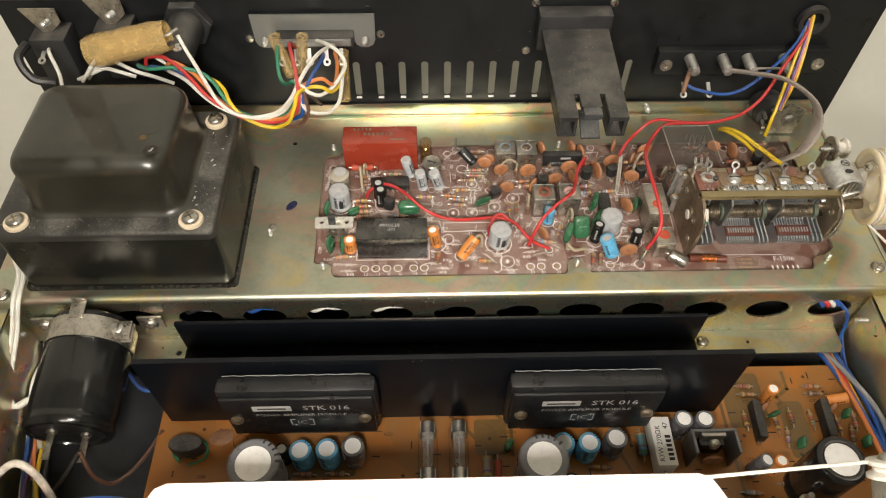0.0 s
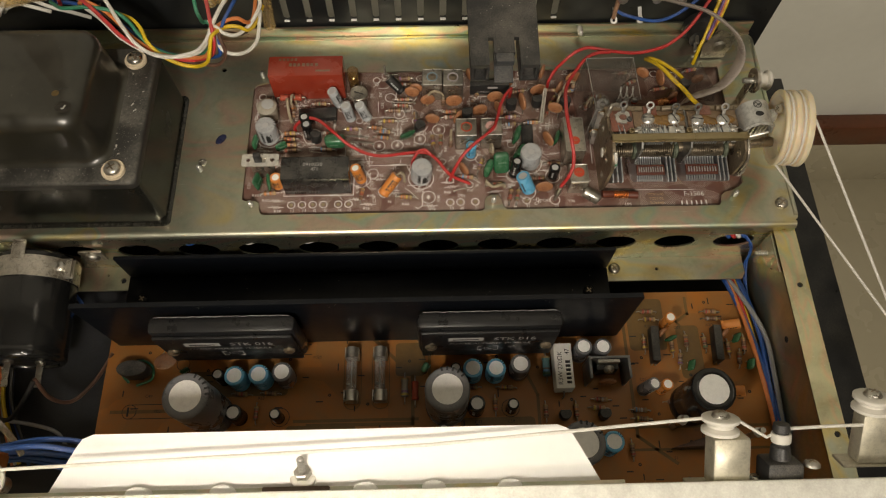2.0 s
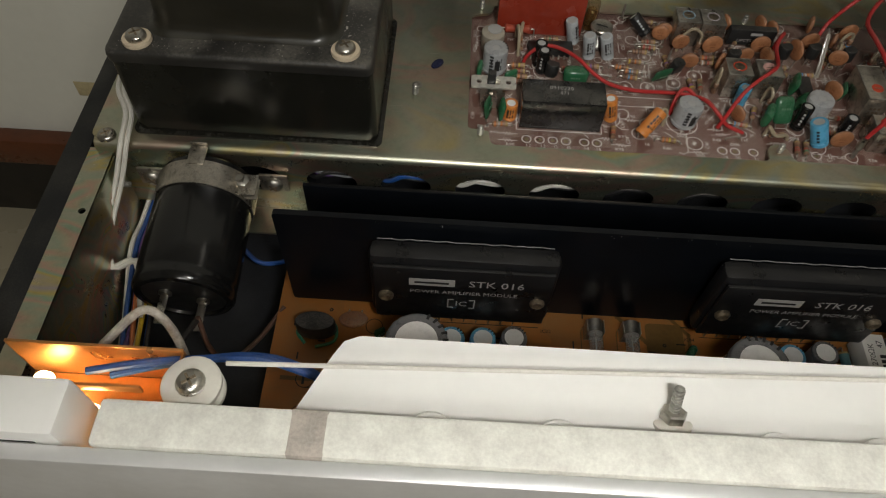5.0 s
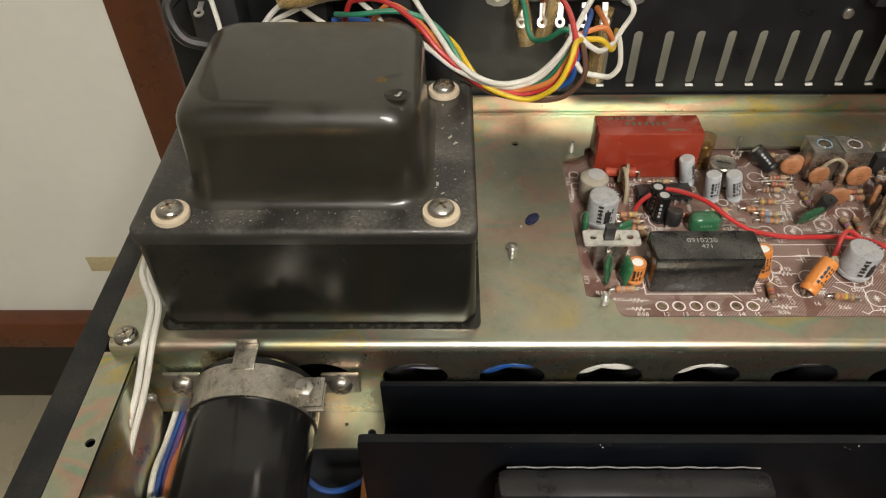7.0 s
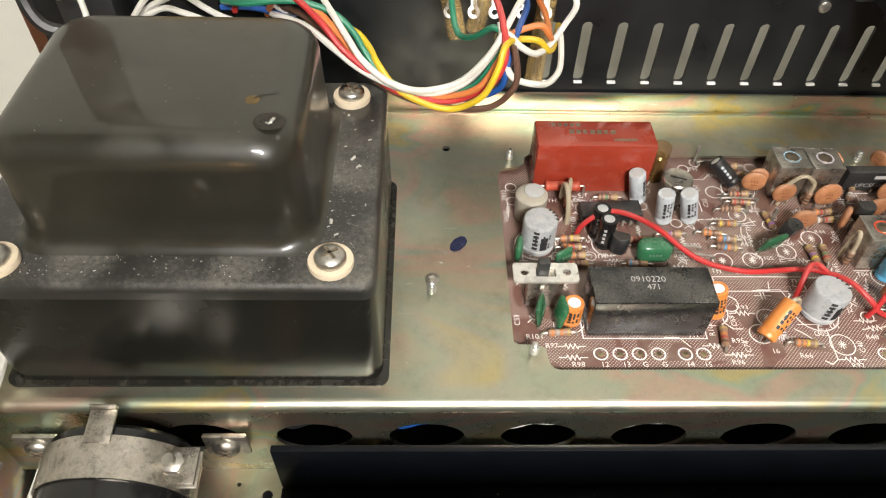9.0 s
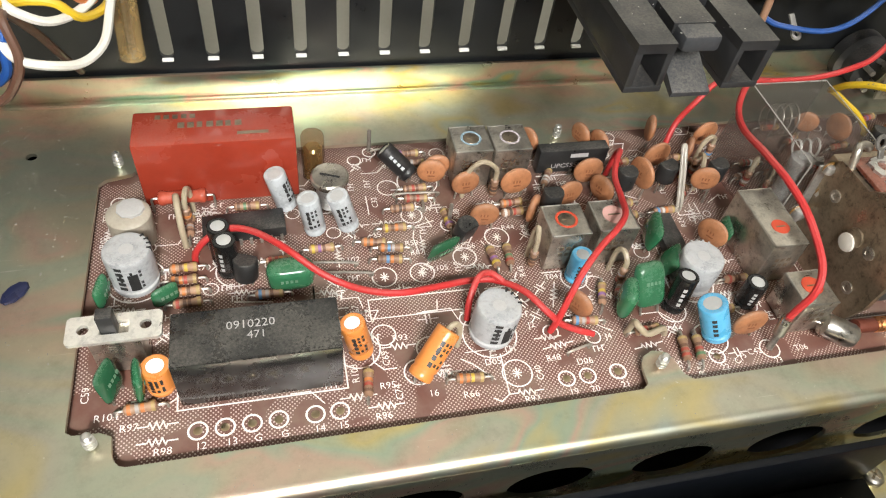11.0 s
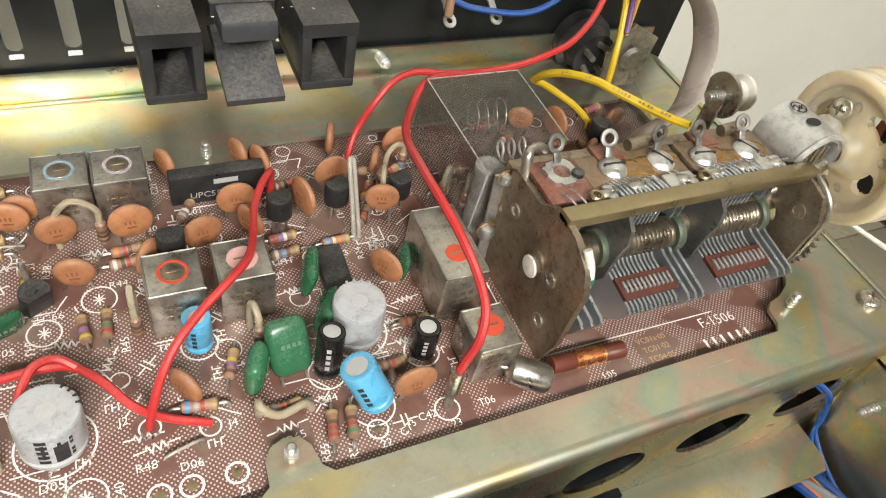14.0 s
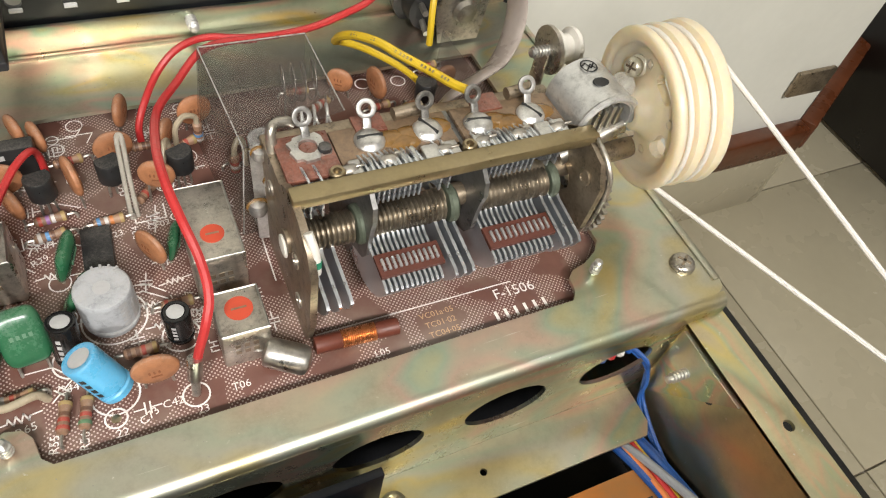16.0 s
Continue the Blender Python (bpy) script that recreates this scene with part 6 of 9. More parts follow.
for x, y, a, b in ((-1, -77.2, -4, "brown orange red gold"), (12.4, -77, -4, "orange brown black gold"), (6.5, -86, 90, "red brown red gold"), (116, -84.6, 90, "red orange brown gold"), (121.6, -76.6, -4, "orange yellow brown gold"), (105.2, -76.2, 0, "red brown brown gold"), (139, -88, 90, "brown red brown gold"), (153, -88, 90, "red brown orange gold"), (165, -83.2, -4, "red brown grey gold"), (163.4, -87, -4, "yellow brown red gold"), (182.4, -88.4, -4, "blue grey white gold"), (182.6, -92.4, -4, "yellow black brown gold"), (198.4, -85.2, -4, "brown orange black gold"), (192, -41, -2, "red brown red gold"), (192.6, -45, -2, "yellow brown orange gold"), (222.8, -41.6, -2, "red orange brown gold"), (222.9, -45.2, -2, "grey brown brown gold"), (188.6, -57, 90, "yellow brown red gold"), (201.6, -59, 90, "yellow brown brown gold"), (204.6, -65, 80, "violet grey brown gold"), (208.8, -56, 90, "brown red orange gold"), (217.6, -57.2, 90, "green brown red gold"), (228.4, -60, 90, "yellow red brown gold"), (232.8, -65, 80, "brown grey red gold"), (236.2, -58, 85, "red brown brown gold"), (176.4, -106, 90, "red brown brown gold")):
    resistor(x, y, a, b, "amplifier", ZA)
sl = thing("trimmer_lever", "dark brown fibre lever on the amplifier board", "lever", 206, -104, ZA)
part("blade", Geo().add([(-12, -2, 1), (10, 4, 1), (10, -2, 1), (-12, -2, 7), (10, 4, 9), (10, -2, 9)], [(0, 2, 1), (3, 4, 5), (0, 1, 4, 3), (1, 2, 5, 4), (2, 0, 3, 5)]), W_BROWN, sl)
for x, y in ((196, -96), (228, -102)):
    solid("spacer_post", Geo().lathe([(1.4, 0), (1.4, 14), (2.2, 14.2), (2.2, 16), (1.2, 16.2), (1.2, 21)], 12, Matrix.Translation((x, y, ZA))), STEEL, "threaded steel spacer post on the amplifier board", "post", group="spacer posts")

# ---- tuning capacitor with its dial wheel ----
tg = thing("tuning_capacitor", "two-gang air-spaced tuning capacitor in an aged plated frame", "tuning capacitor", 168, 0, ZB)
YZ = Matrix(((0, 0, 1, 0), (1, 0, 0, 0), (0, 1, 0, 0), (0, 0, 0, 1)))


def yz_plate(outline, hs, x, t):
    """A sheet across the shaft, its outline in (y, z)."""
    return Geo().plate(outline, hs, t, Matrix.Translation((x + t, 0, 0)) @ YZ)


left = [(9, 0), (6.6, 8), (5.8, 24), (8, 28.5), (13, 31.2), (18, 32), (21, 31), (24, 28.6), (34, 28.4), (37.5, 25), (38, 0)]
part("end_plate", yz_plate(left, [circle(14.4, 18.6, 1.5, 12), circle(30, 21, 1.2, 10), circle(13, 8, 1.2, 10)], 0, 1.3), TIN_DARK, tg, "aged end plate with punched holes")
part("white_stud", Geo().lathe([(2.3, 0), (2.2, 0.4), (1.4, 0.6)], 16, Matrix.Translation((-0.62, 20.0, 16.2)) @ Matrix.Rotation(-math.pi / 2, 4, "Y")), WHITE_NYLON, tg)
for py, pz in ((14.4, 18.6), (30, 21), (13, 8)):
    part("boss", Geo().lathe([(1.6, 0), (1.6, 0.35), (0.9, 0.4), (0.8, 0.1)], 12, Matrix.Translation((0, py, pz)) @ Matrix.Rotation(-math.pi / 2, 4, "Y")), TIN, tg)
right = [(12, 8), (9, 13), (8.4, 25), (11, 30), (18, 32), (21, 31), (24, 28.6), (34, 28.4), (37, 25), (37, 6)]
part("end_plate", yz_plate(right, [circle(20, 18, 3.2, 16)], 58.4, 1.3), TIN_DARK, tg)
part("boss", Geo().lathe([(1.9, 0), (1.9, 0.4), (1.0, 0.5), (0.9, 0.15)], 14, Matrix.Translation((58.4, 13.6, 24.0)) @ Matrix.Rotation(-math.pi / 2, 4, "Y")), TIN_DARK, tg)
part("folded_edge", Geo().tube([(59.8, 16.5, 32.2), (60.0, 11.0, 29.9), (60.6, 8.6, 25.0), (60.6, 9.2, 13.2), (59.6, 12.0, 8.4)], 0.6, 8, 4), TIN, tg, "pale folded edge of the end plate")
for x in (13.4, 35.2):
    part("divider", yz_plate([(22, 9), (16.4, 11.6), (14.6, 14.6), (14.4, 18.4), (14.0, 22), (13.2, 25.6), (13.8, 28.6), (16.0, 30.4), (20, 30.4), (22, 28.5), (34, 28.5), (36, 4), (24, 4)], [], x, 0.9), paint("dull_divider_steel", (0.25, 0.245, 0.23), 0.4, 0.7, vary=0.2, scale=120, grime=0.4) if "dull_divider_steel" not in bpy.data.materials else bpy.data.materials["dull_divider_steel"], tg)
part("front_bar", Geo().box(0, 60.4, 15.6, 19.2, 30.4, 32.8, 0.5), paint("passivated_bar", (0.36, 0.29, 0.16), 0.36, 0.85, vary=0.2, scale=120, dust=0.15), tg, "yellowish passivated tie bar")
part("rear_bar", Geo().box(0, 61, 34.5, 37.5, 24.4, 27.6, 0.4), TIN_DARK, tg)
# shaft with spring rings
RINGS = paint("tarnished_rings", (0.27, 0.225, 0.165), 0.36, 0.9, vary=0.35, scale=220, grime=0.4)
VERDIGRIS = paint("tarnished_disc", (0.12, 0.14, 0.10), 0.5, 0.4, vary=0.3, scale=200, bump=0.2)
part("shaft", Geo().rod((-0.6, 19.4, 18.4), (78, 22, 19.6), 2.3, 20), TIN_DARK, tg)
for x in (12.2, 30.8, 53.6):
    part("end_disc", Geo().lathe([(2.3, 0), (3.6, 0.1), (4.0, 0.6), (4.0, 1.6), (3.4, 2.1), (2.3, 2.2)], 22, Matrix.Translation((x, 19.4, 18.4)) @ Matrix.Rotation(math.pi / 2, 4, "Y")), VERDIGRIS, tg, "greenish tarnished disc")
pr = []
for k in range(17):
    pr += [(3.0, 0.95 * k), (3.25, 0.95 * k + 0.25), (3.25, 0.95 * k + 0.6), (2.9, 0.95 * k + 0.8)]
for x in (14.4, 37.4):
    part("contact_spring", Geo().lathe(pr, 20, Matrix.Translation((x, 19.4, 18.4)) @ Matrix.Rotation(math.pi / 2, 4, "Y")), RINGS, tg, "brownish contact rings on the shaft")
part("contact_spring", Geo().lathe(pr[:36], 20, Matrix.Translation((3.5, 19.4, 18.4)) @ Matrix.Rotation(math.pi / 2, 4, "Y")), RINGS, tg)
VANE = paint("aluminium_vane", (0.72, 0.755, 0.79), 0.34, 0.9, vary=0.08, scale=120, bump=0.03)


def vane(a0, a1, r0, r1, t):
    """A rotor or stator vane: a sector across the shaft."""
    pts = [(r0 * math.cos(radians(a0 + (a1 - a0) * i / 16)), r0 * math.sin(radians(a0 + (a1 - a0) * i / 16))) for i in range(17)]
    pts += [(r1 * math.cos(radians(a1 + (a0 - a1) * i / 6)), r1 * math.sin(radians(a1 + (a0 - a1) * i / 6))) for i in range(7)]
    return mesh_of("vane", Geo().plate(pts, [], t, Matrix.Translation((0, 19.4, 18.4)) @ YZ), VANE)


def rotor_vane(r, t, drop=0.0):
    """A rotor vane half meshed: its straight edge runs forward from the shaft."""
    pts = [(-2.2, -0.8), (-3.5, -1.7 - drop), (-4.2, -2.0 - drop), (-r + 1.6, -3.3 - drop), (-r + 0.5, -4.0 - drop)]
    pts += [(r * math.cos(radians(a)), r * math.sin(radians(a))) for a in range(204, 343, 6)] + [(2.4, -2.0)]
    return mesh_of("vane", Geo().plate(pts, [], t, Matrix.Translation((0, 19.4, 18.4)) @ YZ), VANE)


rotor = rotor_vane(14.4, 0.5)
wide = rotor_vane(14.8, 0.62, -0.25)
stator = vane(15, 92, 13.0, 4.6, 0.4)
for x in [14.4 + 1.02 * k for k in range(12)] + [37.0 + 1.16 * k for k in range(12)]:
    part("rotor_vane", rotor, VANE, tg, at=at_mm(x, 0, 0))
for x in [3.3 + 2.2 * k for k in range(3)] + [28.4 + 1.8 * k for k in range(3)] + [52.2 + 1.9 * k for k in range(3)]:
    part("rotor_vane", wide, VANE, tg, at=at_mm(x, 0, 0))
for x in [14.95 + 1.02 * k for k in range(11)] + [37.6 + 1.16 * k for k in range(11)] + [4.4, 6.6, 29.3, 31.1, 53.1, 55]:
    part("stator_vane", stator, VANE, tg, at=at_mm(x, 0, 0))
TIP = paint("bright_tip", (0.82, 0.83, 0.83), 0.4, 0.2, vary=0.05, scale=300)
PAXOLIN = paint("brown_paxolin", (0.10, 0.030, 0.019), 0.5, vary=0.2, scale=150)
for x0, x1, n in ((13.9, 26.6, 12), (36.4, 51.0, 12)):
    yc, zc = 10.3, 15.75
    m = Matrix.Translation(((x0 + x1) / 2, yc, zc)) @ Matrix.Rotation(radians(8.5), 4, "X")
    comb = part("vane_comb", Geo().box(-(x1 - x0) / 2, (x1 - x0) / 2, -2.4, 2.4, -0.2, 0.7, m=m), PAXOLIN, tg, "brown fibre comb holding the vanes")
    tip = Geo().box(-0.3, 0.3, -1.3, 1.3, 0.6, 1.3, 0.22, m=m)
    me = mesh_of("tip", tip, VANE)
    for k in range(n - 1):
        part("tip", me, TIP, comb, at=at_mm(-(x1 - x0) / 2 + (k + 1.0) * (x1 - x0) / n, 0, 0))
# trimmer strips on top
STRIP = paint("stained_fibre", (0.19, 0.125, 0.075), 0.36, vary=0.4, scale=120, bump=0.3, dust=0.2, dust_color=(0.33, 0.26, 0.17), grime=0.5)
RED_FIBRE = paint("red_brown_fibre", (0.19, 0.062, 0.038), 0.32, vary=0.45, scale=140, bump=0.3, dust=0.3, grime=0.5)
for x0, x1 in ((11.5, 34.6), (36, 58)):
    part("trimmer_strip", Geo().box(x0, x1, 24.2, 33.0, 28.6, 29.6, 0.2), STRIP, tg, "olive trimmer strip with flux stains")
    part("under_strip", Geo().box(x0 + 5, x0 + 11, 30.6, 35.4, 29.0, 30.0, 0.2), RED_FIBRE, tg)
    part("rolled_lug", Geo().rod((x0 + 13, 33.4, 30.6), (x0 + 19, 33.8, 30.8), 1.3, 12), TIN_DARK, tg, "rolled tan contact")
    clip = Geo().box(x0 + 1, x1 - 1, 20.6, 22.4, 29.4, 30.0, 0.2)
    for k in range(9):
        xa = x0 + 2 + k * (x1 - x0 - 4) / 9
        clip.box(xa, xa + 0.8, 20.4, 23.4 + 0.5 * (k % 3), 29.8, 30.5 + 0.3 * (k % 2), 0.15, m=Matrix.Rotation(0.0, 4, "Z"))
    for xa, w in ((x0 + 0.6, 2.2), ((x0 + x1) / 2 + 3, 3.4), (x1 - 4, 2.6)):
        clip.box(xa, xa + w, 19.8, 24.0, 30.2, 31.0, 0.4)
    part("mica_clip", clip, FOIL, tg, "bright slotted contact strip")
part("first_strip", Geo().box(1.2, 11.2, 22.4, 33.4, 28.9, 29.9, 0.2), RED_FIBRE, tg, "red-brown fibre strip")
for x in (9.6, 35.2):
    part("eyelet", Geo().lathe([(0.8, 0), (1.4, 0), (1.5, 1.2), (1.2, 1.6), (0.8, 1.5), (0.7, 0.4)], 14, Matrix.Translation((x, 21.6, 30.0))), BRASS, tg)
blade = mesh_of("vane_tip", Geo().box(-0.16, 0.16, -0.35, 0.35, -1.4, -0.1, 0.06, m=Matrix.Rotation(0.5, 4, "Z")), VANE)
for x0, x1 in ((15.0, 27.4), (38.0, 51.2)):
    for k in range(12):
        part("vane_tip", blade, VANE, tg, at=at_mm(x0 + (x1 - x0) * k / 11, 20.4, 30.4))
nut = circle(0, 0, 1.75, 18)
tabs = [(-3.3, -2.2), (-2.2, -2.4), (-1.9, -3.2), (0.6, -3.4), (1.0, -2.7), (3.2, -2.9), (3.5, -1.0), (3.0, -0.6), (3.3, 1.4), (2.7, 2.7), (0.8, 2.6), (0.4, 3.1), (-1.6, 3.0), (-2.0, 2.4), (-3.2, 2.2), (-3.0, 0.4), (-3.6, 0.0)]
NUT_M = Matrix.Translation((6.8, 29.4, 30.6)) @ Matrix.Rotation(0.2, 4, "Z")
part("square_nut", Geo().plate(tabs, [nut], 0.9, NUT_M), FOIL, tg, "bright square nut with notched corners")
part("nut_bore", Geo().lathe([(1.7, -0.6), (1.6, -0.9), (0.6, -1.2), (0.5, -2.0)], 16, NUT_M), RED_FIBRE, tg)
part("wax_drop", Geo().lathe([(1.3, 0), (1.2, 0.8), (0.6, 1.2), (0.05, 1.2)], 9, NUT_M @ Matrix.Translation((2.3, -1.9, -0.1))), BLACK_PLASTIC, tg, "black drop of wax")
part("corner_post", Geo().tube([(1.2, 30.0, 20), (1.0, 31.6, 27), (1.2, 33.2, 31.4), (2.2, 34.4, 32.4), (4.4, 34.8, 32.2), (5.6, 34.6, 31.4)], 1.0, 10), TIN, tg)


def solder_lug(x, y, a, lean=58):
    """A dull ring lug bent up from the strip."""
    m = Matrix.Translation((x, y, 30.0)) @ Matrix.Rotation(a, 4, "Z") @ Matrix.Rotation(radians(lean), 4, "X")
    g = Geo().lathe([(1.0, -0.28), (1.35, -0.4), (1.85, -0.28), (1.95, 0), (1.85, 0.28), (1.35, 0.4), (1.0, 0.28), (1.0, -0.28)], 18, m @ Matrix.Translation((0, 4.2, 0)), cap=False)
    g.box(-0.8, 0.8, -0.6, 2.6, -0.3, 0.3, 0.2, m=m)
    return part("solder_lug", g, LUG, tg)


LUG = paint("oxidised_tin", (0.34, 0.33, 0.31), 0.42, 0.85, vary=0.3, scale=260, bump=0.2, grime=0.4, dust=0.2)
for x, y in ((18.1, 28.6), (29.6, 28.4), (40.0, 27.6), (51.6, 27.4)):
    s = part("trimmer_screw", Geo().lathe([(2.9, 0), (2.95, 0.4), (2.5, 1.1), (1.6, 1.55), (0.02, 1.7)], 20, Matrix.Translation((x, y, 29.6))), FOIL, tg)
    part("screw_slot", Geo().box(-2.4, 2.4, -0.2, 0.2, 0.9, 1.74, m=Matrix.Translation((x, y, 29.6)) @ Matrix.Rotation(0.7 + x, 4, "Z")), BLACK_INK, s)
    solder_lug(x + 0.4, y + 2.2, -0.25 + 0.05 * x % 0.4, 52 + 7 * (x % 3))
for x, y, a in ((12, 22, 0.3), (19.5, 22.6, -0.2), (30.5, 22.2, 0.5), (38.5, 22.4, 0.1), (46, 22.4, -0.3), (55, 22, 0.2)):
    part("solder_bump", Geo().lathe([(1.5, 0), (1.3, 0.7), (0.6, 1.2), (0.05, 1.3)], 12, Matrix.Translation((x, y, 30.2)) @ Matrix.Rotation(a, 4, "X") @ Matrix.Diagonal((1.4, 0.9, 1, 1))), LEAD, tg)
    part("bent_tab", Geo().box(-0.8, 0.8, -0.2, 0.2, -2.5, 1.2, 0.1, m=Matrix.Translation((x + 1.8, y + 0.6, 30.6)) @ Matrix.Rotation(a + 0.5, 4, "X")), TIN, tg)
solder_lug(7.2, 31.6, 0.1)
FLUX = paint("amber_flux", (0.19, 0.10, 0.028), 0.16, vary=0.4, scale=200, coat=0.4)
for x, y in ((22.4, 28.4), (24.4, 27.0), (26.2, 28.6), (31.6, 29.4), (43.6, 28.0), (46.4, 26.8), (54.0, 28.0)):
    part("flux_blob", Geo().lathe([(2.6, 0), (2.2, 0.35), (1.0, 0.6), (0.02, 0.65)], 12, Matrix.Translation((x, y, 29.56)) @ Matrix.Diagonal((1.3, 0.9, 1, 1))), FLUX, tg)
teeth = [((12.6 if i % 2 else 11.6) * math.cos(math.pi * (i + o) / 44), (12.6 if i % 2 else 11.6) * math.sin(math.pi * (i + o) / 44)) for i in range(88) for o in (-0.28, 0.28)]
part("gear", Geo().plate(teeth, [circle(0, 0, 3, 12)], 1.0, Matrix.Translation((61.6, 19.4, 18.4)) @ YZ), TIN, tg, "toothed steel gear")
stick = part("insulating_stick", Geo().tube([(0.9, 10.4, 31.0), (1.4, 8.6, 28.6), (1.6, 7.8, 26.0), (1.6, 7.7, 23.4)], 0.8, 10, 4), WHITE_NYLON, tg, "white insulating stick")
part("paint_mark", Geo().rod((1.6, 7.8, 26.6), (1.6, 7.7, 25.2), 0.88, 10), W_GREEN, stick, "dab of green paint")
part("tension_spring", Geo().tube([(61.6 + 0.9 * math.sin(i * 1.3), 12.0 + 5 * math.sin(i * 0.025) - 0.9 * math.cos(i * 1.3), 12 + 0.14 * i) for i in range(90)], 0.28, 5, 1, False), TIN, tg)

# cast coupling and dial wheel on the shaft
cp = thing("shaft_coupling", "grey cast metal coupling sleeve on the tuning shaft", "coupling", 233.8, 27.2, 27.2, 0, 0, 2)
CAST = paint("cast_zinc", (0.66, 0.66, 0.64), 0.40, 0.7, vary=0.12, scale=220, bump=0.5, grime=0.3, dust=0.15)
XZ = Matrix(((1, 0, 0, 0), (0, 0, 1, 0), (0, 1, 0, 0), (0, 0, 0, 1)))
arch = [(7.0, -3.5)] + [(7.0 * math.cos(radians(a)), 6.6 * math.sin(radians(a))) for a in range(0, 181, 10)] + [(-7.0, -3.5), (-5.6, -3.5)]
arch += [(5.6 * math.cos(radians(a)), 5.0 * math.sin(radians(a))) for a in range(180, -1, -10)] + [(5.6, -3.5)]
yoke = part("sleeve", Geo().plate(arch, [], 12.4, Matrix.Translation((0, 6.2, 0)) @ XZ), CAST, cp, "half-round cast sleeve with an open end")
lip = [(6.95, -6.2, -3.4)] + [(6.7 * math.cos(radians(a)), -6.2, 6.2 * math.sin(radians(a))) for a in range(0, 181, 15)] + [(-6.95, -6.2, -3.4)]
part("lip", Geo().tube(lip, 0.75, 8, 1, False), CAST, yoke, "thick rounded lip")
# no hole is cut: a black disc paints the shade inside it
part("screw_hole_shade", Geo().lathe([(1.5, 0), (1.4, 0.1), (0.1, 0.12)], 16, Matrix.Translation((-0.7, -1.2, 6.52)) @ Matrix.Diagonal((1.25, 0.9, 1, 1))), BLACK_INK, yoke)
part("ink_stamp", Geo().ring(0, 0, 1.7, 0.35, 0).strip([(-1.5, 0.3), (-0.4, 0.9), (0.2, -0.6), (1.4, 0.5)], 0.35, 0).strip([(-1.0, -1.1), (0.6, 0.4), (1.0, -0.9)], 0.3, 0), BLACK_INK, yoke, at=at_mm(-0.6, 3.6, 6.72))
ribs = Geo().box(-4.6, 4.6, -4.2, 5.0, -4.0, 1.8, 0.4)
for k in range(5):
    ribs.box(-4.2 + 1.8 * k, -3.2 + 1.8 * k, -5.4, -4.2, -4.0, 2.4 + 0.5 * (k % 2), 0.2)
part("clamp_block", ribs, STEEL, cp, "ribbed steel block inside")
part("axle", Geo().rod((-9, -5.4, -7.8), (6, -4.6, -3.4), 2.0, 14), STEEL, cp)

dw = thing("tuning_pulley", "cream nylon dial cord pulley with moulded grooves", "pulley", 246.8, 21.4, 28.6, 0, -6, -7.4)
WR = 16.7 / 22.0
WHEEL = Matrix.Rotation(math.pi / 2, 4, "Y")
rim = [(17.7, -6.3), (18.2, -7.1), (19.0, -7.5), (20.8, -7.5), (21.6, -7.2), (22.0, -6.6), (22.0, -5.6), (20.6, -4.8), (20.6, -2.4), (21.8, -1.8), (22.0, -0.6), (21.8, 0.6), (20.6, 1.2), (20.6, 3.6), (22.0, 4.4), (22.2, 6.6), (21.6, 7.5), (17.6, 7.5), (17.2, 6.5), (17.2, -5.4), (17.7, -6.3)]
part("rim", Geo().lathe([(r * WR, h * 0.78) for r, h in rim], 56, WHEEL, cap=False), CREAM, dw)


def wheel_web(n=168):
    """The dished web of the wheel with its low hub; four oval openings go right through."""
    front = [(13.4, -4.9), (12.8, -4.4), (12.3, -3.5), (11.8, -3.1)]
    front += [(11.2 - 0.35 * k, -3.0 - 0.02 * k) for k in range(13)]
    front += [(6.4, -3.5), (5.2, -4.4), (4.6, -5.3), (4.0, -6.6), (3.4, -7.0), (2.4, -7.0)]

    def opened(k, i):
        a, r = 360 * (i + 0.5) / n, (front[k][0] + front[k + 1][0]) / 2
        return any((((a - c + 180) % 360 - 180) * r * math.pi / 180 / 3.3) ** 2 + ((r - 8.8) / 2.0) ** 2 < 1 for c in (24, 114, 204, 294))

    g = Geo()
    rows = len(front)
    for dz in (0, 1.8):
        g.v += [(r * math.cos(2 * math.pi * i / n), r * math.sin(2 * math.pi * i / n), z + dz) for r, z in front for i in range(n)]
    cells = {(k, i) for k in range(rows - 1) for i in range(n) if not opened(k, i)}
    top = rows * n
    for k, i in cells:
        j = (i + 1) % n
        q = (k * n + i, (k + 1) * n + i, (k + 1) * n + j, k * n + j)
        g.f += [q, tuple(top + v for v in q[::-1])]
        for (dk, di), (a, b) in (((-1, 0), (q[3], q[0])), ((1, 0), (q[1], q[2])), ((0, -1), (q[0], q[1])), ((0, 1), (q[2], q[3]))):
            if 0 <= k + dk < rows - 1 and (k + dk, (i + di) % n) not in cells:
                g.f.append((b, a, top + a, top + b))
    g.v = [WHEEL @ Vector(v) for v in g.v]
    return g


part("web", wheel_web(), CREAM, dw)
sm = Matrix.Translation((-3.8, 6.0, 6.2)) @ Vector((-0.80, -0.42, 0.35)).to_track_quat("Z", "Y").to_matrix().to_4x4()
ss = part("set_screw", Geo().lathe([(2.2, -3), (2.3, 0), (2.3, 0.5), (1.5, 0.8), (1.5, 1.2), (2.0, 1.4), (2.0, 2.3), (1.5, 2.9), (0.7, 3.1), (0.02, 3.1)], 18, sm), NICKEL, dw, "bright cross-slot set screw")
part("cross_slot", Geo().box(-1.2, 1.2, -0.22, 0.22, 2.9, 3.16, m=sm).box(-0.22, 0.22, -1.2, 1.2, 2.9, 3.17, m=sm), TIN_DARK, ss)
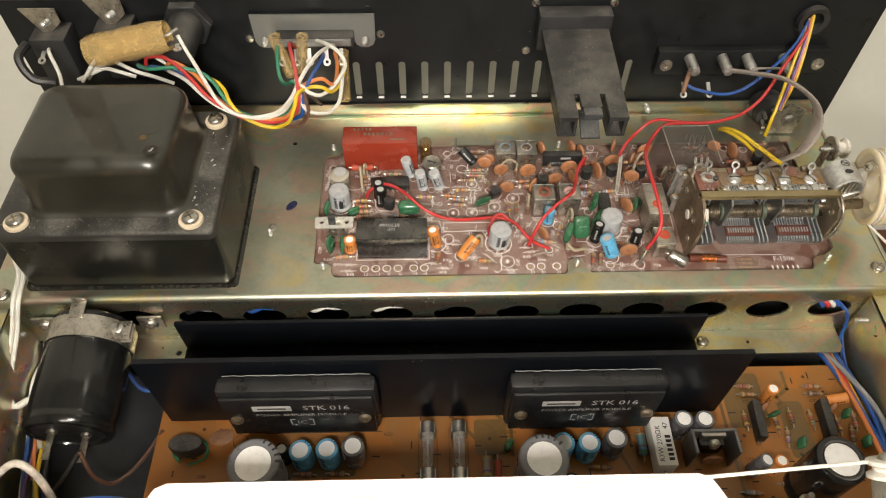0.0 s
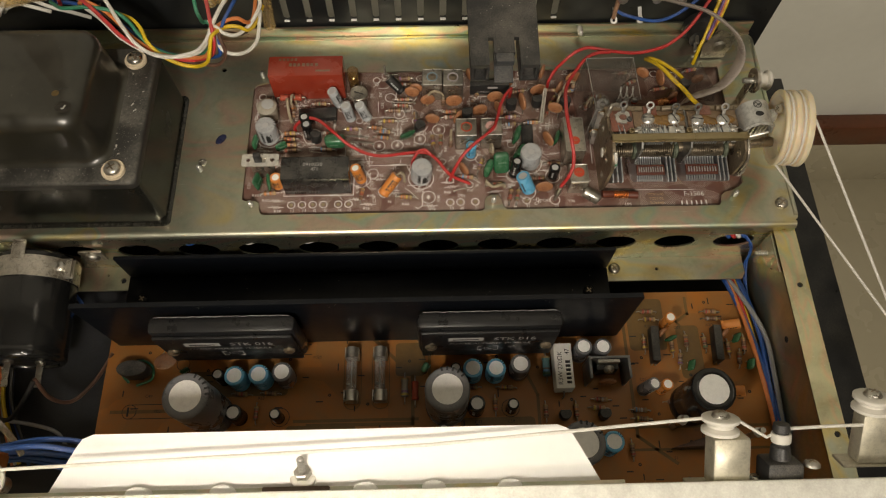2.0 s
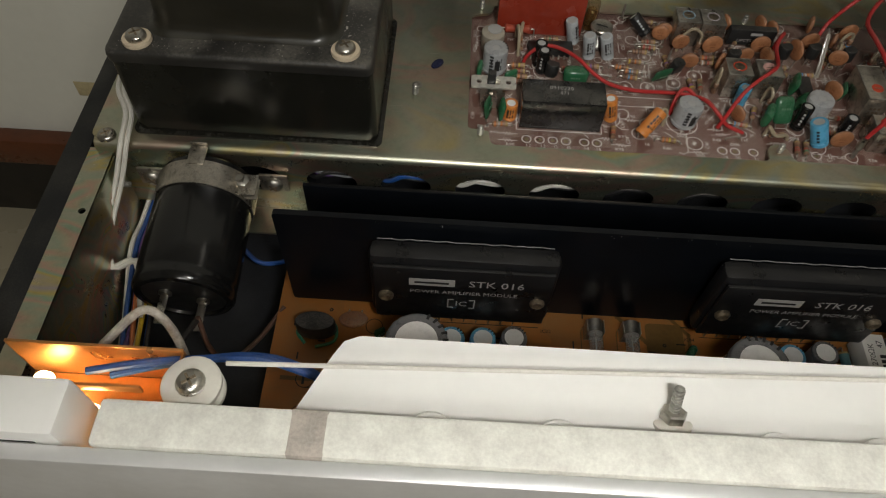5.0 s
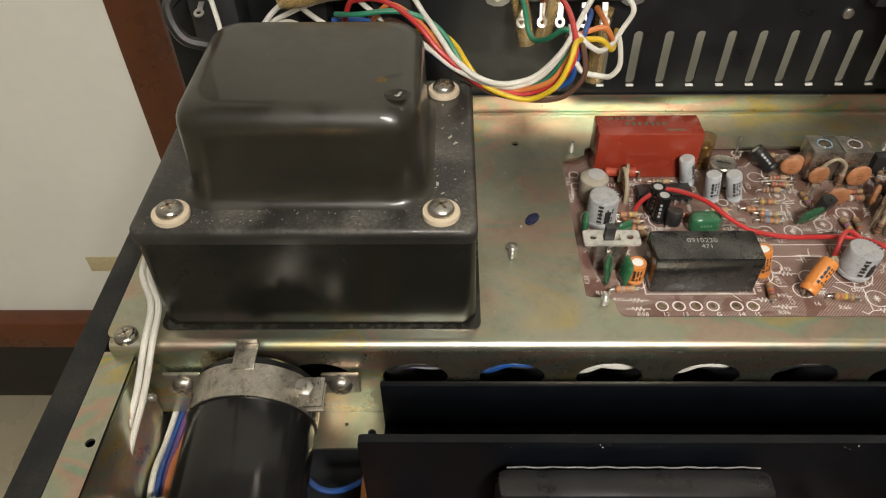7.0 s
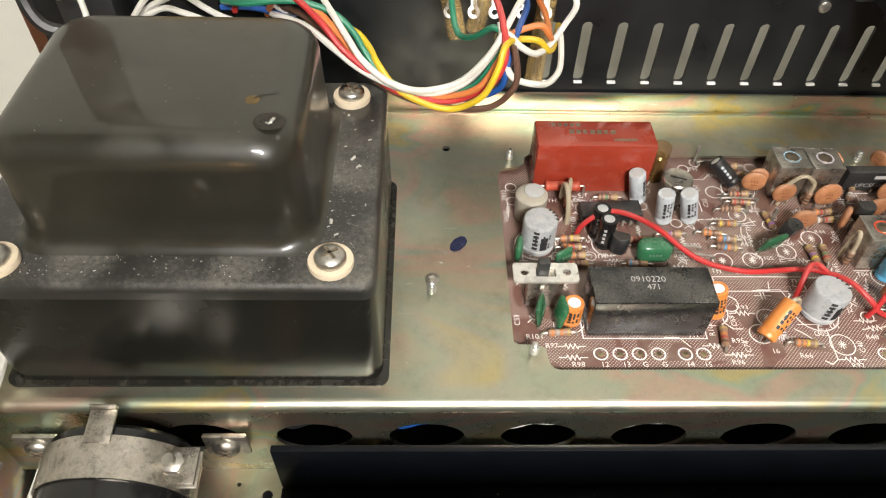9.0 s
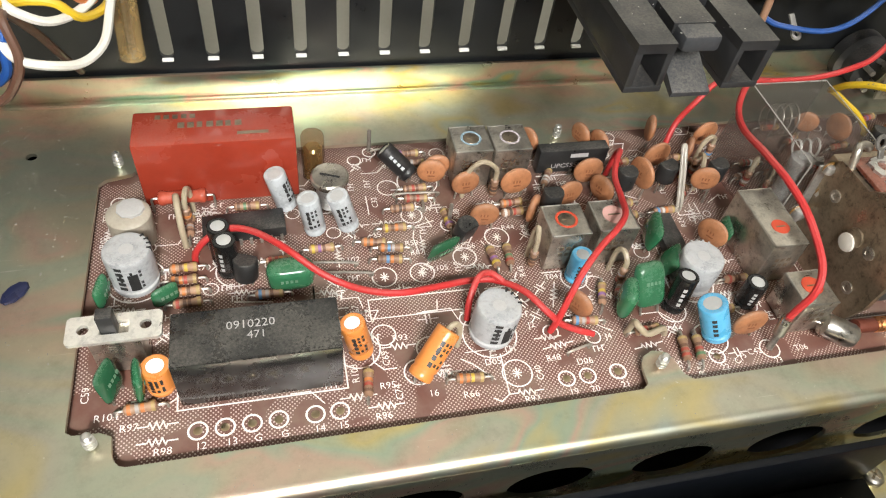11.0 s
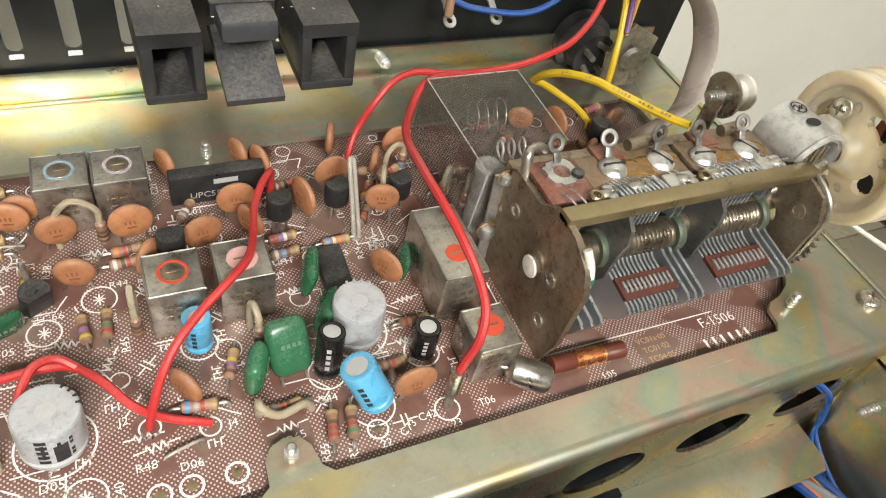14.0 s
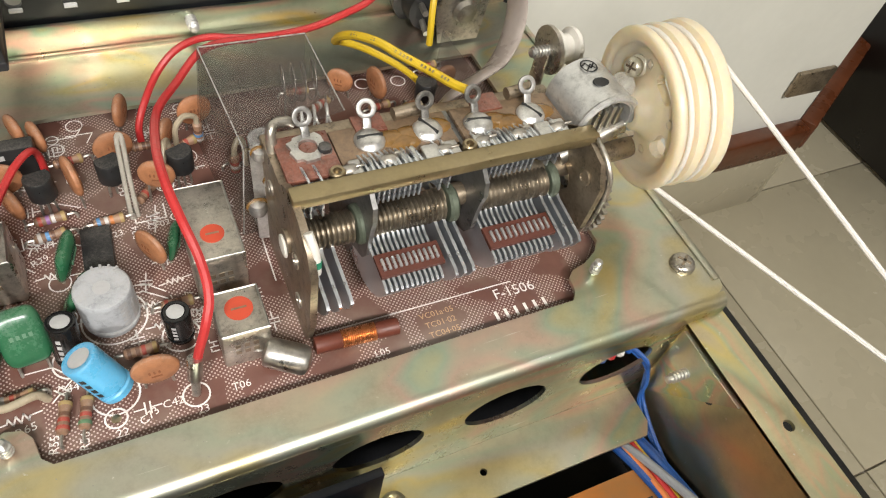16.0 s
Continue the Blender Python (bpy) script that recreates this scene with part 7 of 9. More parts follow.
part("screw_boss", Geo().lathe([(3.4, -6), (3.0, -3.4), (2.6, -1.2), (2.2, -0.6)], 18, sm), CREAM, dw)
part("grease_film", Geo().lathe([(2.8, 0), (2.4, 0.3), (1.0, 0.5), (0.05, 0.5)], 10, Matrix.Translation((-7.6, 4.0, 3.4)) @ Matrix.Rotation(-0.7, 4, "Y") @ Matrix.Diagonal((1, 1.3, 1, 1))), clear_mat("clear_glue", (0.8, 0.78, 0.72), 0.08, 0.45), dw, "clear blob of locking glue")
for a in (69, 159, 249, 339):
    q = Vector((-2.9, 9.2 * math.sin(radians(a)), -9.2 * math.cos(radians(a))))
    part("moulding_mark", Geo().lathe([(0.7, 0), (0.8, 0.35), (1.0, 0.4), (1.15, 0.1)], 12, Matrix.Translation(q) @ Matrix.Rotation(-math.pi / 2, 4, "Y")), CREAM, dw)


def groove_turn(x, r, a0, a1):
    return [(x, r * math.cos(radians(a0 + (a1 - a0) * i / 30)), r * math.sin(radians(a0 + (a1 - a0) * i / 30))) for i in range(31)]


for x in (-2.8, 1.9):
    part("cord_turn", Geo().tube(groove_turn(x, 16.0, -180, 180), 0.5, 8, 1, False), CORD, dw, "white cord lying in the groove")

# small idler roller behind the wheel, on its bracket
ir = thing("idler_roller", "small white nylon idler roller on a steel post", "pulley", 245.3, 57.3, 8.1, group="dial cord rollers")
part("roller", Geo().lathe([(4.2, 0), (4.8, 0.5), (4.8, 1.2), (3.4, 1.8), (3.4, 4.2), (4.8, 4.8), (4.8, 5.8), (4.2, 6.4)], 24, Matrix.Translation((0, 0, 8)) @ Matrix.Rotation(math.pi / 2, 4, "Y")), WHITE_NYLON, ir)
part("bracket", Geo().box(-3.0, -2.2, -2.5, 2.5, -10, 8, 0.3), TIN, ir)
part("washer", Geo().lathe([(1.4, -1.6), (6.0, -1.6), (6.0, -0.6), (1.4, -0.6)], 26, Matrix.Translation((0, 0, 8)) @ Matrix.Rotation(math.pi / 2, 4, "Y")), TIN, ir, "plain steel washer")
part("axle", Geo().rod((-1, 0, 8), (8, 0, 8), 1.3, 12), STEEL, ir)
thread_end(ir, -1.6, 0, 8, 5.0, 1.5, (-1, 0, 0))

# clear screening box with the coils inside it
EDGE = clear_mat("clear_edge", (0.5, 0.48, 0.44), 0.2, 0.55)
TINNED = paint("pale_tinned_wire", (0.86, 0.85, 0.80), 0.4, 0.3, vary=0.08, scale=300, bump=0)
sb = thing("clear_screen_box", "clear plastic screen folded over the front-end coils", "screen", 163, 46, ZB)
def sheet(a, b, c, d, t=(0, 0, 0.5)):
    """A thin clear sheet over four corners."""
    lo = [Vector(p) for p in (a, b, c, d)]
    return Geo().add(lo + [p + Vector(t) for p in lo], [(0, 3, 2, 1), (4, 5, 6, 7), (0, 1, 5, 4), (1, 2, 6, 5), (2, 3, 7, 6), (3, 0, 4, 7)])


part("top_sheet", sheet((2.2, -7.4, 23.4), (23.4, -3.0, 24.4), (22.4, 20, 26.0), (0, 19.6, 26.2)), CLEAR_SHEET, sb)
part("side_sheet", sheet((-0.6, -8.4, 0.2), (-2.8, 20, 0.2), (-0.2, 19.8, 26.4), (1.8, -7.6, 23.6), (0.5, 0, 0)), CLEAR_SHEET, sb)
part("back_sheet", sheet((-2, 20.4, 0.2), (23, 20.4, 0.2), (22.4, 20.2, 26.2), (0, 20.0, 26.4), (0, 0.5, 0)), CLEAR_SHEET, sb)
for a, b in (((0, 19.6, 26.5), (2.2, -7.4, 23.7)), ((0, 19.8, 26.5), (22.4, 20, 26.4)), ((22.4, 20, 26.3), (23.4, -3, 24.7)), ((2.2, -7.6, 23.6), (0.4, -8.6, 0.2))):
    part("edge", Geo().rod(a, b, 0.16, 6), EDGE, sb, "pale folded edge")
part("front_sheet", sheet((0, -8.6, 0.2), (4.6, -8.2, 0.2), (6.2, -7.6, 23.2), (2.4, -7.9, 23.2), (0, -0.5, 0)), CLEAR_SHEET, sb)
for ob in sb.children:
    ob.visible_shadow = False
for x, y, n, cz, r, pitch, wire_r, mat in ((186.4, 60.0, 4, 7.6, 2.5, 3.0, 0.34, TINNED), (187.0, 74.6, 5, 6.0, 4.2, 2.6, 0.22, LEAD)):
    cg = thing("air_coil", "bare tinned air-wound coil on the tuner board", "coil", x, y, ZB, group="air coils")
    x0, steps = -pitch * (n - 1) / 2, 15 * (n - 1)
    pts = [(x0, -r, 0), (x0, -r, cz)] + [(x0 + pitch * i / 15, -r * math.cos(i * 0.42), cz + 1.2 * r * math.sin(i * 0.42)) for i in range(steps)]
    pts.append((pts[-1][0], pts[-1][1], 0))
    part("winding", Geo().tube(pts, wire_r, 6, 1, False), mat, cg)
for x, y in ((182.6, 57.0), (186.2, 57.4), (190.4, 57.6)):
    bd = thing("bead_capacitor", "small pale bead capacitor with a red ring", "capacitor", x, y, ZB, group="bead capacitors")
    part("bead", Geo().lathe([(0.4, 2.2), (1.3, 2.8), (1.5, 4.4), (1.2, 5.6), (0.3, 6.0)], 14), DUSTY_TOP, bd)
    part("ring", Geo().lathe([(1.5, 3.0), (1.56, 3.2), (1.56, 3.8), (1.5, 4.0)], 14), REDCORE, bd)
    part("lead", Geo().rod((0, 0, -0.2), (0, 0, 2.6), 0.3, 6), LEAD, bd)
tt = thing("tube_trimmer", "small milky tubular trimmer capacitor with a solder strap", "trimmer", 170.6, 46.0, ZB)
part("tube", Geo().lathe([(2.7, 0), (2.7, 15.6), (3.0, 16.2), (3.0, 18.2), (2.2, 18.8), (1.2, 18.4), (1.0, 17)], 20), clear_mat("milky_tube_glass", (0.70, 0.69, 0.66), 0.14, 0.62), tt)
part("core", Geo().lathe([(1.6, 0), (1.6, 14), (0.6, 15)], 14), TIN, tt)
part("strap", Geo().add([(-4.6, -11.4, 1.0), (-1.4, -12.0, 1.0), (-1.8, -10.0, 25.2), (-4.8, -9.6, 24.6), (-4.6, -10.9, 1.0), (-1.4, -11.5, 1.0), (-1.8, -9.5, 25.2), (-4.8, -9.1, 24.6)], [(0, 1, 2, 3), (7, 6, 5, 4), (0, 4, 5, 1), (1, 5, 6, 2), (2, 6, 7, 3), (3, 7, 4, 0)]), FOIL, tt, "upright tinned strap")
for x, y, z, r in ((-4.4, -11.4, 10.8, 2.0), (-3.2, -10.6, 24.6, 1.5), (-1.6, -11.2, 17.2, 1.3)):
    part("solder_blob", Geo().lathe([(r * 0.3, -r), (r * 0.85, -r * 0.6), (r, 0), (r * 0.75, r * 0.7), (0.02, r)], 14, Matrix.Translation((x, y, z))), FOIL, tt, "shiny solder blob")
    part("flux_stain", Geo().lathe([(r * 1.15, 0), (r * 1.1, 0.15), (0.02, 0.2)], 14, Matrix.Translation((x, y + 0.2, z + 0.4)) @ Matrix.Rotation(math.pi / 2, 4, "X")), FLUX, tt, "amber flux round the solder")
part("tie_wire", Geo().tube([(-3.2, -10.6, 24.6), (-1.0, -9.0, 25.0), (2.4, -12.0, 21.0), (3.6, -13, 16)], 0.35, 6, 4), LEAD, tt)
# second clear sheet by the rear
sh2 = thing("clear_screen", "clear plastic screen standing behind the tuning capacitor", "screen", 222, 62, ZB)
part("sheet", Geo().add([(-6, 0, 0), (10, -3, 0), (8, -2, 8), (-3, 4, 22), (-6, 0.6, 0), (10, -2.4, 0), (8, -1.4, 8), (-3, 4.6, 22)], [(0, 1, 2, 3), (7, 6, 5, 4), (0, 4, 5, 1), (1, 5, 6, 2), (2, 6, 7, 3), (3, 7, 4, 0)]), CLEAR_SHEET, sh2)

# ---- on the rear panel ----
def tag(parent, x, y, z, d=(0, -1, -0.4), n=8.0):
    """A solder tag with an eye."""
    m = Matrix.Translation((x, y, z)) @ Vector(d).to_track_quat("Z", "Y").to_matrix().to_4x4() @ Matrix.Rotation(math.pi / 2, 4, "X")
    g = Geo().plate(rounded(-1.7, 1.7, n - 3.6, n, 1.6), [circle(0, n - 1.8, 0.8, 10)], 0.5, m).box(-0.9, 0.9, 0, n - 3.2, -0.5, 0, m=m)
    return part("solder_tag", g, FOIL, parent)


for x, zz in ((-122, 56), (-92, 60)):
    ac = thing("mains_outlet", "black mains outlet block with a metal tab on the rear panel", "outlet", x, 103, zz, group="mains outlets")
    part("block", Geo().box(-5, 11, -14, -0.2, -24, 2, 0.8), BLACK_PLASTIC, ac)
    part("spring_plate", Geo().plate([(-8, 10), (8, 10), (8, 3), (2, -2), (-2, -2)], [], 0.6, Matrix(((1, 0, 0, 2), (0, 0, -1, -8), (0, 1, 0, 4), (0, 0, 0, 1)))), TIN, ac, "bright spring plate")
    thread_end(ac, 5, -8.8, 8, 6, 1.5, (0, -1, 0.3))
    tag(ac, 0, -14, -4, (0, -1, -0.3), 7)
fh = thing("fuse_holder", "black round fuse holder through the rear panel", "fuse holder", -58, 103, 58)
part("barrel", Geo().lathe([(10, 0), (10, 3), (8, 3.4), (7.2, 16), (6.8, 26), (5.2, 27)], 28, Matrix.Rotation(math.pi / 2, 4, "X")), BLACK_PLASTIC, fh)
part("nut", Geo().lathe([(11.5, 0.4), (11.5, 4), (10.8, 4.6)], 6, Matrix.Rotation(math.pi / 2, 4, "X")), BLACK_PLASTIC, fh)
tag(fh, 2, -26, 6, (0.3, -1, 0.2), 7)
tag(fh, 0, -20, -7, (0, -1, -0.2), 7)
spark = thing("sleeved_capacitor", "tan capacitor in a shrunken amber plastic sleeve", "capacitor", -75, 73, 67.5)
AX = Matrix.Rotation(radians(-8), 4, "Y") @ Matrix.Rotation(radians(8), 4, "Z") @ Matrix.Rotation(math.pi / 2, 4, "Y")
part("body", Geo().lathe([(1, -11), (4.2, -10.6), (4.8, -9), (4.8, 7), (4.2, 9), (1, 9.4)], 24, AX), paint("tan_capacitor", (0.40, 0.235, 0.085), 0.4, vary=0.3, scale=90), spark)
part("sleeve", Geo().lathe([(6.0, -17.5), (6.8, -15), (7.1, -9), (6.6, -4), (7.2, 1), (6.8, 6), (7.1, 11), (6.6, 14), (6.3, 17.5), (6.0, 17.4), (6.3, 11), (6.0, 0), (6.2, -12), (5.8, -17.4)], 28, AX, cap=False), AMBER_SLEEVE, spark, "amber translucent sleeve")
part("lead", Geo().tube([(12, 1.5, 1.5), (17, 2, 3), (21, 5, 4)], 0.6, 8), LEAD, spark)
part("lead", Geo().tube([(-13, -1.5, -2), (-18, 4, -4), (-30, 18, -12)], 0.6, 8), LEAD, spark)

sk = thing("speaker_socket", "grey metal speaker socket bracket with solder tags", "socket", 0, 103, 52)
frame_m = Matrix(((1, 0, 0, 0), (0, 0, -1, -3.2), (0, 1, 0, 0), (0, 0, 0, 1)))
part("bracket", Geo().plate([(-29, 10.6), (28, 10.6), (27.6, -3.4), (26.4, -6), (24, -7.2), (21, -7.2), (18.8, -5.8), (17.6, -3), (17, 2.6), (-18, 2.6), (-18.6, -3), (-19.8, -5.8), (-22, -7.2), (-25, -7.2), (-27.4, -6), (-28.6, -3.4)], [], 1.0, frame_m), BRACKET, sk, "grey steel bracket")
part("block", Geo().box(-18, 18, -9, -0.4, -3, 2.4, 0.5), BLACK_PLASTIC, sk)
part("block_front", Geo().box(-17, 17, -11, -9.1, -1, 2.2, 0.4), BRACKET, sk)
for x in (-24, 23):
    thread_end(sk, x, -4.2, -2, 4, 1.6, (0, -1, 0))
for x in (-16, -9, -3, 5, 12):
    tag(sk, x, -9.5, -3, (0, -0.5, -1), 8)
for x, a, zt in ((-18.0, (4.6, -1.5, -21), 8), (-5, (-3.2, -1.5, -19), 8), (12.4, (-1.4, -3, -26), -1)):
    p0 = Vector((x, -9.5, -4 + zt))
    p1 = p0 + Vector(a)
    s = part("tag_sleeve", Geo().rod(p0, p1, 2.9, 16), AMBER_SLEEVE, sk, "amber sleeve over a tag")
    part("wire_core", Geo().rod(p0 * 1.0, p1 * 1.0, 1.0, 8), LEAD, s)

js = thing("antenna_terminal_strip", "black terminal strip with bright solder tags", "terminal strip", 206, 103, 36)
part("strip", Geo().box(-42, 42, -5, -0.3, -8, 6, 0.6), BLACK_PANEL, js)
for x in (-37, 38):
    part("rivet", Geo().lathe([(3.2, 0), (3.0, 0.8), (1.4, 1.2), (1.2, 0.4)], 16, Matrix.Translation((x, -5, -2)) @ Matrix.Rotation(math.pi / 2, 4, "X")), TIN, js)
for x in (-27, -11, 1, 19):
    part("terminal", Geo().rod((x, -5, 3), (x + 1.5, -13, 1), 2.5, 14).lathe([(1.8, 0), (2.2, 1.6), (0.2, 2.4)], 12, Matrix.Translation((x + 1.5, -13, 1)) @ Matrix.Rotation(math.pi / 2, 4, "X")), FOIL, js)
part("link_wire", Geo().tube([(2, -12, 1), (8, -13, 2), (14, -12.5, 1.5), (20, -12, 1)], 0.6, 8), LEAD, js)
tag(js, -26, -6, -12, (0, -1, -0.7), 8)
tag(js, -13.5, -6, -12, (0.1, -1, -0.7), 8)
part("series_resistor", Geo().rod((-26, -9, 0), (-26.5, -11, -14), 1.1, 12), RES_BODY, js)
rs = thing("rear_socket", "round black rear socket with soldered wires", "socket", 229, 102, 6)
part("body", Geo().lathe([(9, 0), (9, 4), (7, 5), (6.6, 10), (2, 10.5)], 24, Matrix.Rotation(math.pi / 2, 4, "X")), BLACK_PLASTIC, rs)
for a in (0.4, 1.5, 2.6, 4.0, 5.2):
    part("pin", Geo().rod((4 * math.cos(a), -10, 4 * math.sin(a)), (5 * math.cos(a), -15, 5 * math.sin(a)), 0.9, 8), LEAD, rs)
part("ground_plate", Geo().plate([(-3, -7), (9, -7), (11, 8), (1, 13), (-5, 5)], [circle(3, 2, 1.2, 10)], 0.7, Matrix(((1, 0, 0, 2), (0, 0, -1, -18), (0, 1, 0, 2), (0, 0, 0, 1)))), TIN, rs)
part("solder", Geo().lathe([(3.4, 0), (2.8, 1.4), (0.2, 2.2)], 12, Matrix.Translation((5, -19, 5)) @ Matrix.Rotation(math.pi / 2, 4, "X")), STEEL, rs)
gr = thing("cable_grommet", "black rubber grommet in the rear panel", "grommet", 233, 101.6, 57)
part("ring", Geo().lathe([(4.6, -2), (7, -2.6), (7.6, 0), (7, 1.2), (4.6, 1.2), (4.6, -2)], 24, Matrix.Rotation(-math.pi / 2, 4, "X"), cap=False), BLACK_PLASTIC, gr)
for x, z in ((102, 66), (138, 66), (100, 40), (156, 92), (-32, 48), (30, 50)):
    if z < 69:
        solid("panel_screw", Geo().lathe([(2.0, 0), (1.9, 0.8), (0.9, 1.3), (0.05, 1.2)], 14, Matrix.Translation((x, 103, z)) @ Matrix.Rotation(math.pi / 2, 4, "X")), STEEL, "small bright screw in the rear panel", "screw", group="rear panel screws")

# hinged holder for the rod aerial
ah = thing("aerial_holder", "dusty black plastic aerial holder arm reaching over the board", "holder", 120, 103, 52)
part("base", Geo().box(-17, 17, -9, -0.3, -6, 13, 1.2), BLACK_PLASTIC, ah)
arm = [(-14.2, -68.5), (-6.6, -68.5), (-6.6, -54), (-4.4, -54), (-4.4, -62), (4.2, -62), (4.2, -54), (6.4, -54), (6.4, -68.5), (14.2, -68.5), (15.5, -4), (-15.5, -4)]
part("arm", Geo().plate(arm, [], 2.0, Matrix.Translation((0, 0, 6.2))), BLACK_PLASTIC, ah)
for x0, x1 in ((-14.2, -12.6), (-7.9, -6.5), (6.4, 7.8), (12.6, 14.2)):
    part("rib", Geo().box(x0, x1, -68.4, -12, -3, 4.4, 0.3), BLACK_PLASTIC, ah)
for s in (-1, 1):
    part("floor", Geo().box(s * 10.3 - 3.9, s * 10.3 + 3.9, -68.4, -20, -4.4, -2.9, 0.3), BLACK_PLASTIC, ah)
GREY_PLASTIC = paint("worn_grey_plastic", (0.040, 0.042, 0.046), 0.45, vary=0.3, scale=120, dust=0.3)
tg2 = part("tongue", Geo().add([(-4.0, -69.0, -4.4), (4.0, -69.0, -4.4), (4.0, -58.0, 0.6), (-4.0, -58.0, 0.6), (-4.0, -68.6, -5.6), (4.0, -68.6, -5.6), (4.0, -55.0, -1.4), (-4.0, -55.0, -1.4)], [(0, 1, 2, 3), (4, 7, 6, 5), (0, 4, 5, 1), (1, 5, 6, 2), (2, 6, 7, 3), (3, 7, 4, 0)]), GREY_PLASTIC, ah, "springy sloping tongue")
part("catch", Geo().box(-3.9, 3.9, -66.4, -58, 2.6, 6.0, 0.8), GREY_PLASTIC, tg2)

# ---- wiring ----
def wire(points, mat, colour, r=0.85, where="wiring loom", group="wires of the loom"):
    return solid("wire", Geo().tube(points, r, 8, 6), mat, f"{colour} insulated wire of the {where}", "wire", group=group)


LOOM = [
    (W_WHITE, "white", [(-55, 78, 68), (-52.6, 75.5, 62.5), (-48.9, 71, 57.8), (-45.6, 66, 55.2), (-42.4, 61.5, 52.4), (-38.9, 57.4, 49), (-33.1, 54.6, 45), (-26.8, 54.8, 42), (-20.5, 57, 40.6), (-13.5, 57.5, 43), (-7, 57.4, 50.5), (-3.3, 59.5, 56.6), (0.6, 67, 59.6), (4.4, 76, 59.5), (7.9, 87, 55), (9, 93, 51)]),
    (W_WHITE, "white", [(-64, 77, 50), (-54, 68, 52), (-45.6, 60, 50), (-40, 57.5, 46.5), (-34, 56.2, 43.5), (-28, 56.6, 40.6), (-20.5, 58, 38.6), (-12.5, 58, 42), (-6.4, 58.2, 50), (-3, 60, 55), (0.6, 58.5, 52.6), (5, 60, 49.6), (9.5, 66, 48.4), (13.5, 70.5, 51.5), (16, 71.5, 57), (13.4, 76, 59.8), (8.5, 80, 61), (2, 90, 56)]),
    (W_WHITE, "white", [(-4.4, 61.4, 57.6), (-3.4, 58.4, 52), (-2.4, 56, 48), (0, 54, 45.9), (5, 53.4, 45), (9, 57.5, 42.6), (12.4, 62.5, 43.4), (13.4, 70, 46), (13.5, 76, 47)]),
    (W_RED, "red", [(-74, 78, 50), (-72, 76.4, 56), (-70, 76, 58.4), (-62.7, 73.6, 60), (-55.2, 68, 59.3), (-48.7, 62.4, 56), (-43.6, 58.8, 51), (-37, 57, 45.5), (-30.3, 57.4, 39.6), (-20.7, 57.6, 36.6), (-14, 57.6, 37), (-7, 54.6, 43), (-4, 53.6, 49), (-3.2, 56, 54.4), (-5, 66, 60), (-9, 82, 60), (-9, 93, 50)]),
    (W_ORANGE, "orange", [(-66, 80, 48), (-62, 73, 56), (-57.5, 70.6, 59.6), (-50.6, 68.6, 56), (-45.3, 65.2, 51.6), (-40, 61, 47), (-33, 58.6, 41.6), (-26, 58.4, 38.4), (-17.8, 58, 37.6), (-9.5, 55, 42.5), (-4.4, 56.5, 50), (-2.6, 59, 54.4), (0.7, 64, 53.6), (6.3, 64.5, 54.8), (9.4, 66, 50.6), (10.6, 72, 47), (10.6, 84, 47), (9, 92, 48)]),
    (W_GREEN, "green", [(-76, 76, 54), (-68.4, 69.5, 57), (-59, 68.4, 58.6), (-52.1, 68.5, 57.7), (-45.9, 68.6, 54.8), (-41.3, 66.2, 51.2), (-38.5, 63.2, 47.6), (-34, 60, 42.5), (-27, 59, 38.8), (-19, 59.6, 37), (-11, 58.6, 40), (-6, 58, 47.5), (-3.6, 60, 54), (-6, 62, 55.6), (-10, 67, 50), (-13.3, 73, 46.4), (-15.1, 77, 48), (-16, 84, 52), (-17, 93, 52)]),
    (W_YELLOW, "yellow", [(-60, 78, 46), (-50, 74, 49), (-42, 70, 49.6), (-37.8, 66, 47.6), (-35, 60.5, 45.5), (-30.1, 57.4, 40.2), (-22.5, 54.6, 37.6), (-15.2, 53.6, 37), (-8.4, 51, 43), (-5.1, 51.6, 50.4), (-3.3, 55, 55), (1, 62, 52.4), (6, 63, 51.4), (9.2, 64.5, 47.6), (12, 72, 45), (14, 80, 46)]),
    (W_BLUE, "blue", [(-78, 80, 50), (-68, 78, 51), (-58, 76, 48.5), (-50, 72, 46), (-40, 66, 41), (-30, 61, 38), (-20, 60, 35.6), (-10, 59, 36.6), (-3.6, 56, 42), (-2.2, 56.5, 49), (0, 62, 54), (4, 76, 54), (4, 90, 48)]),
    (W_BROWN, "brown", [(-66, 82, 50), (-56, 74, 52), (-46, 66, 48), (-36, 60, 41), (-26, 57.6, 36.6), (-14, 56.8, 34.6), (-6, 54.4, 37), (-1.4, 53, 42.4), (0.2, 53.8, 47), (-1, 57, 53), (0, 66, 44), (0, 78, 30), (-1, 90, 18)]),
]
for mat, colour, pts in LOOM:
    wire(pts, mat, colour)
solid("cable_tie", Geo().lathe([(2.6, -1), (2.9, 0), (2.6, 1)], 14, Matrix.Translation((-3, 59.6, 54)) @ Matrix.Rotation(0.4, 4, "X"), cap=False), AMBER_SLEEVE, "clear plastic tie round the loom", "cable tie")
wire([(-120, 91, 52), (-117, 84, 55), (-115, 80, 46), (-114, 74, 38), (-112, 72, 26)], W_WHITE, "white", where="mains side")
wire([(-106, 80, 42), (-102, 78, 47), (-97, 78, 53), (-91.6, 78, 57.6), (-89, 76, 60)], W_WHITE, "white", where="mains side")
wire([(-89, 76, 60), (-85.6, 78, 54), (-79, 78, 49), (-72, 78, 46), (-64, 78, 42)], W_WHITE, "white", where="mains side")
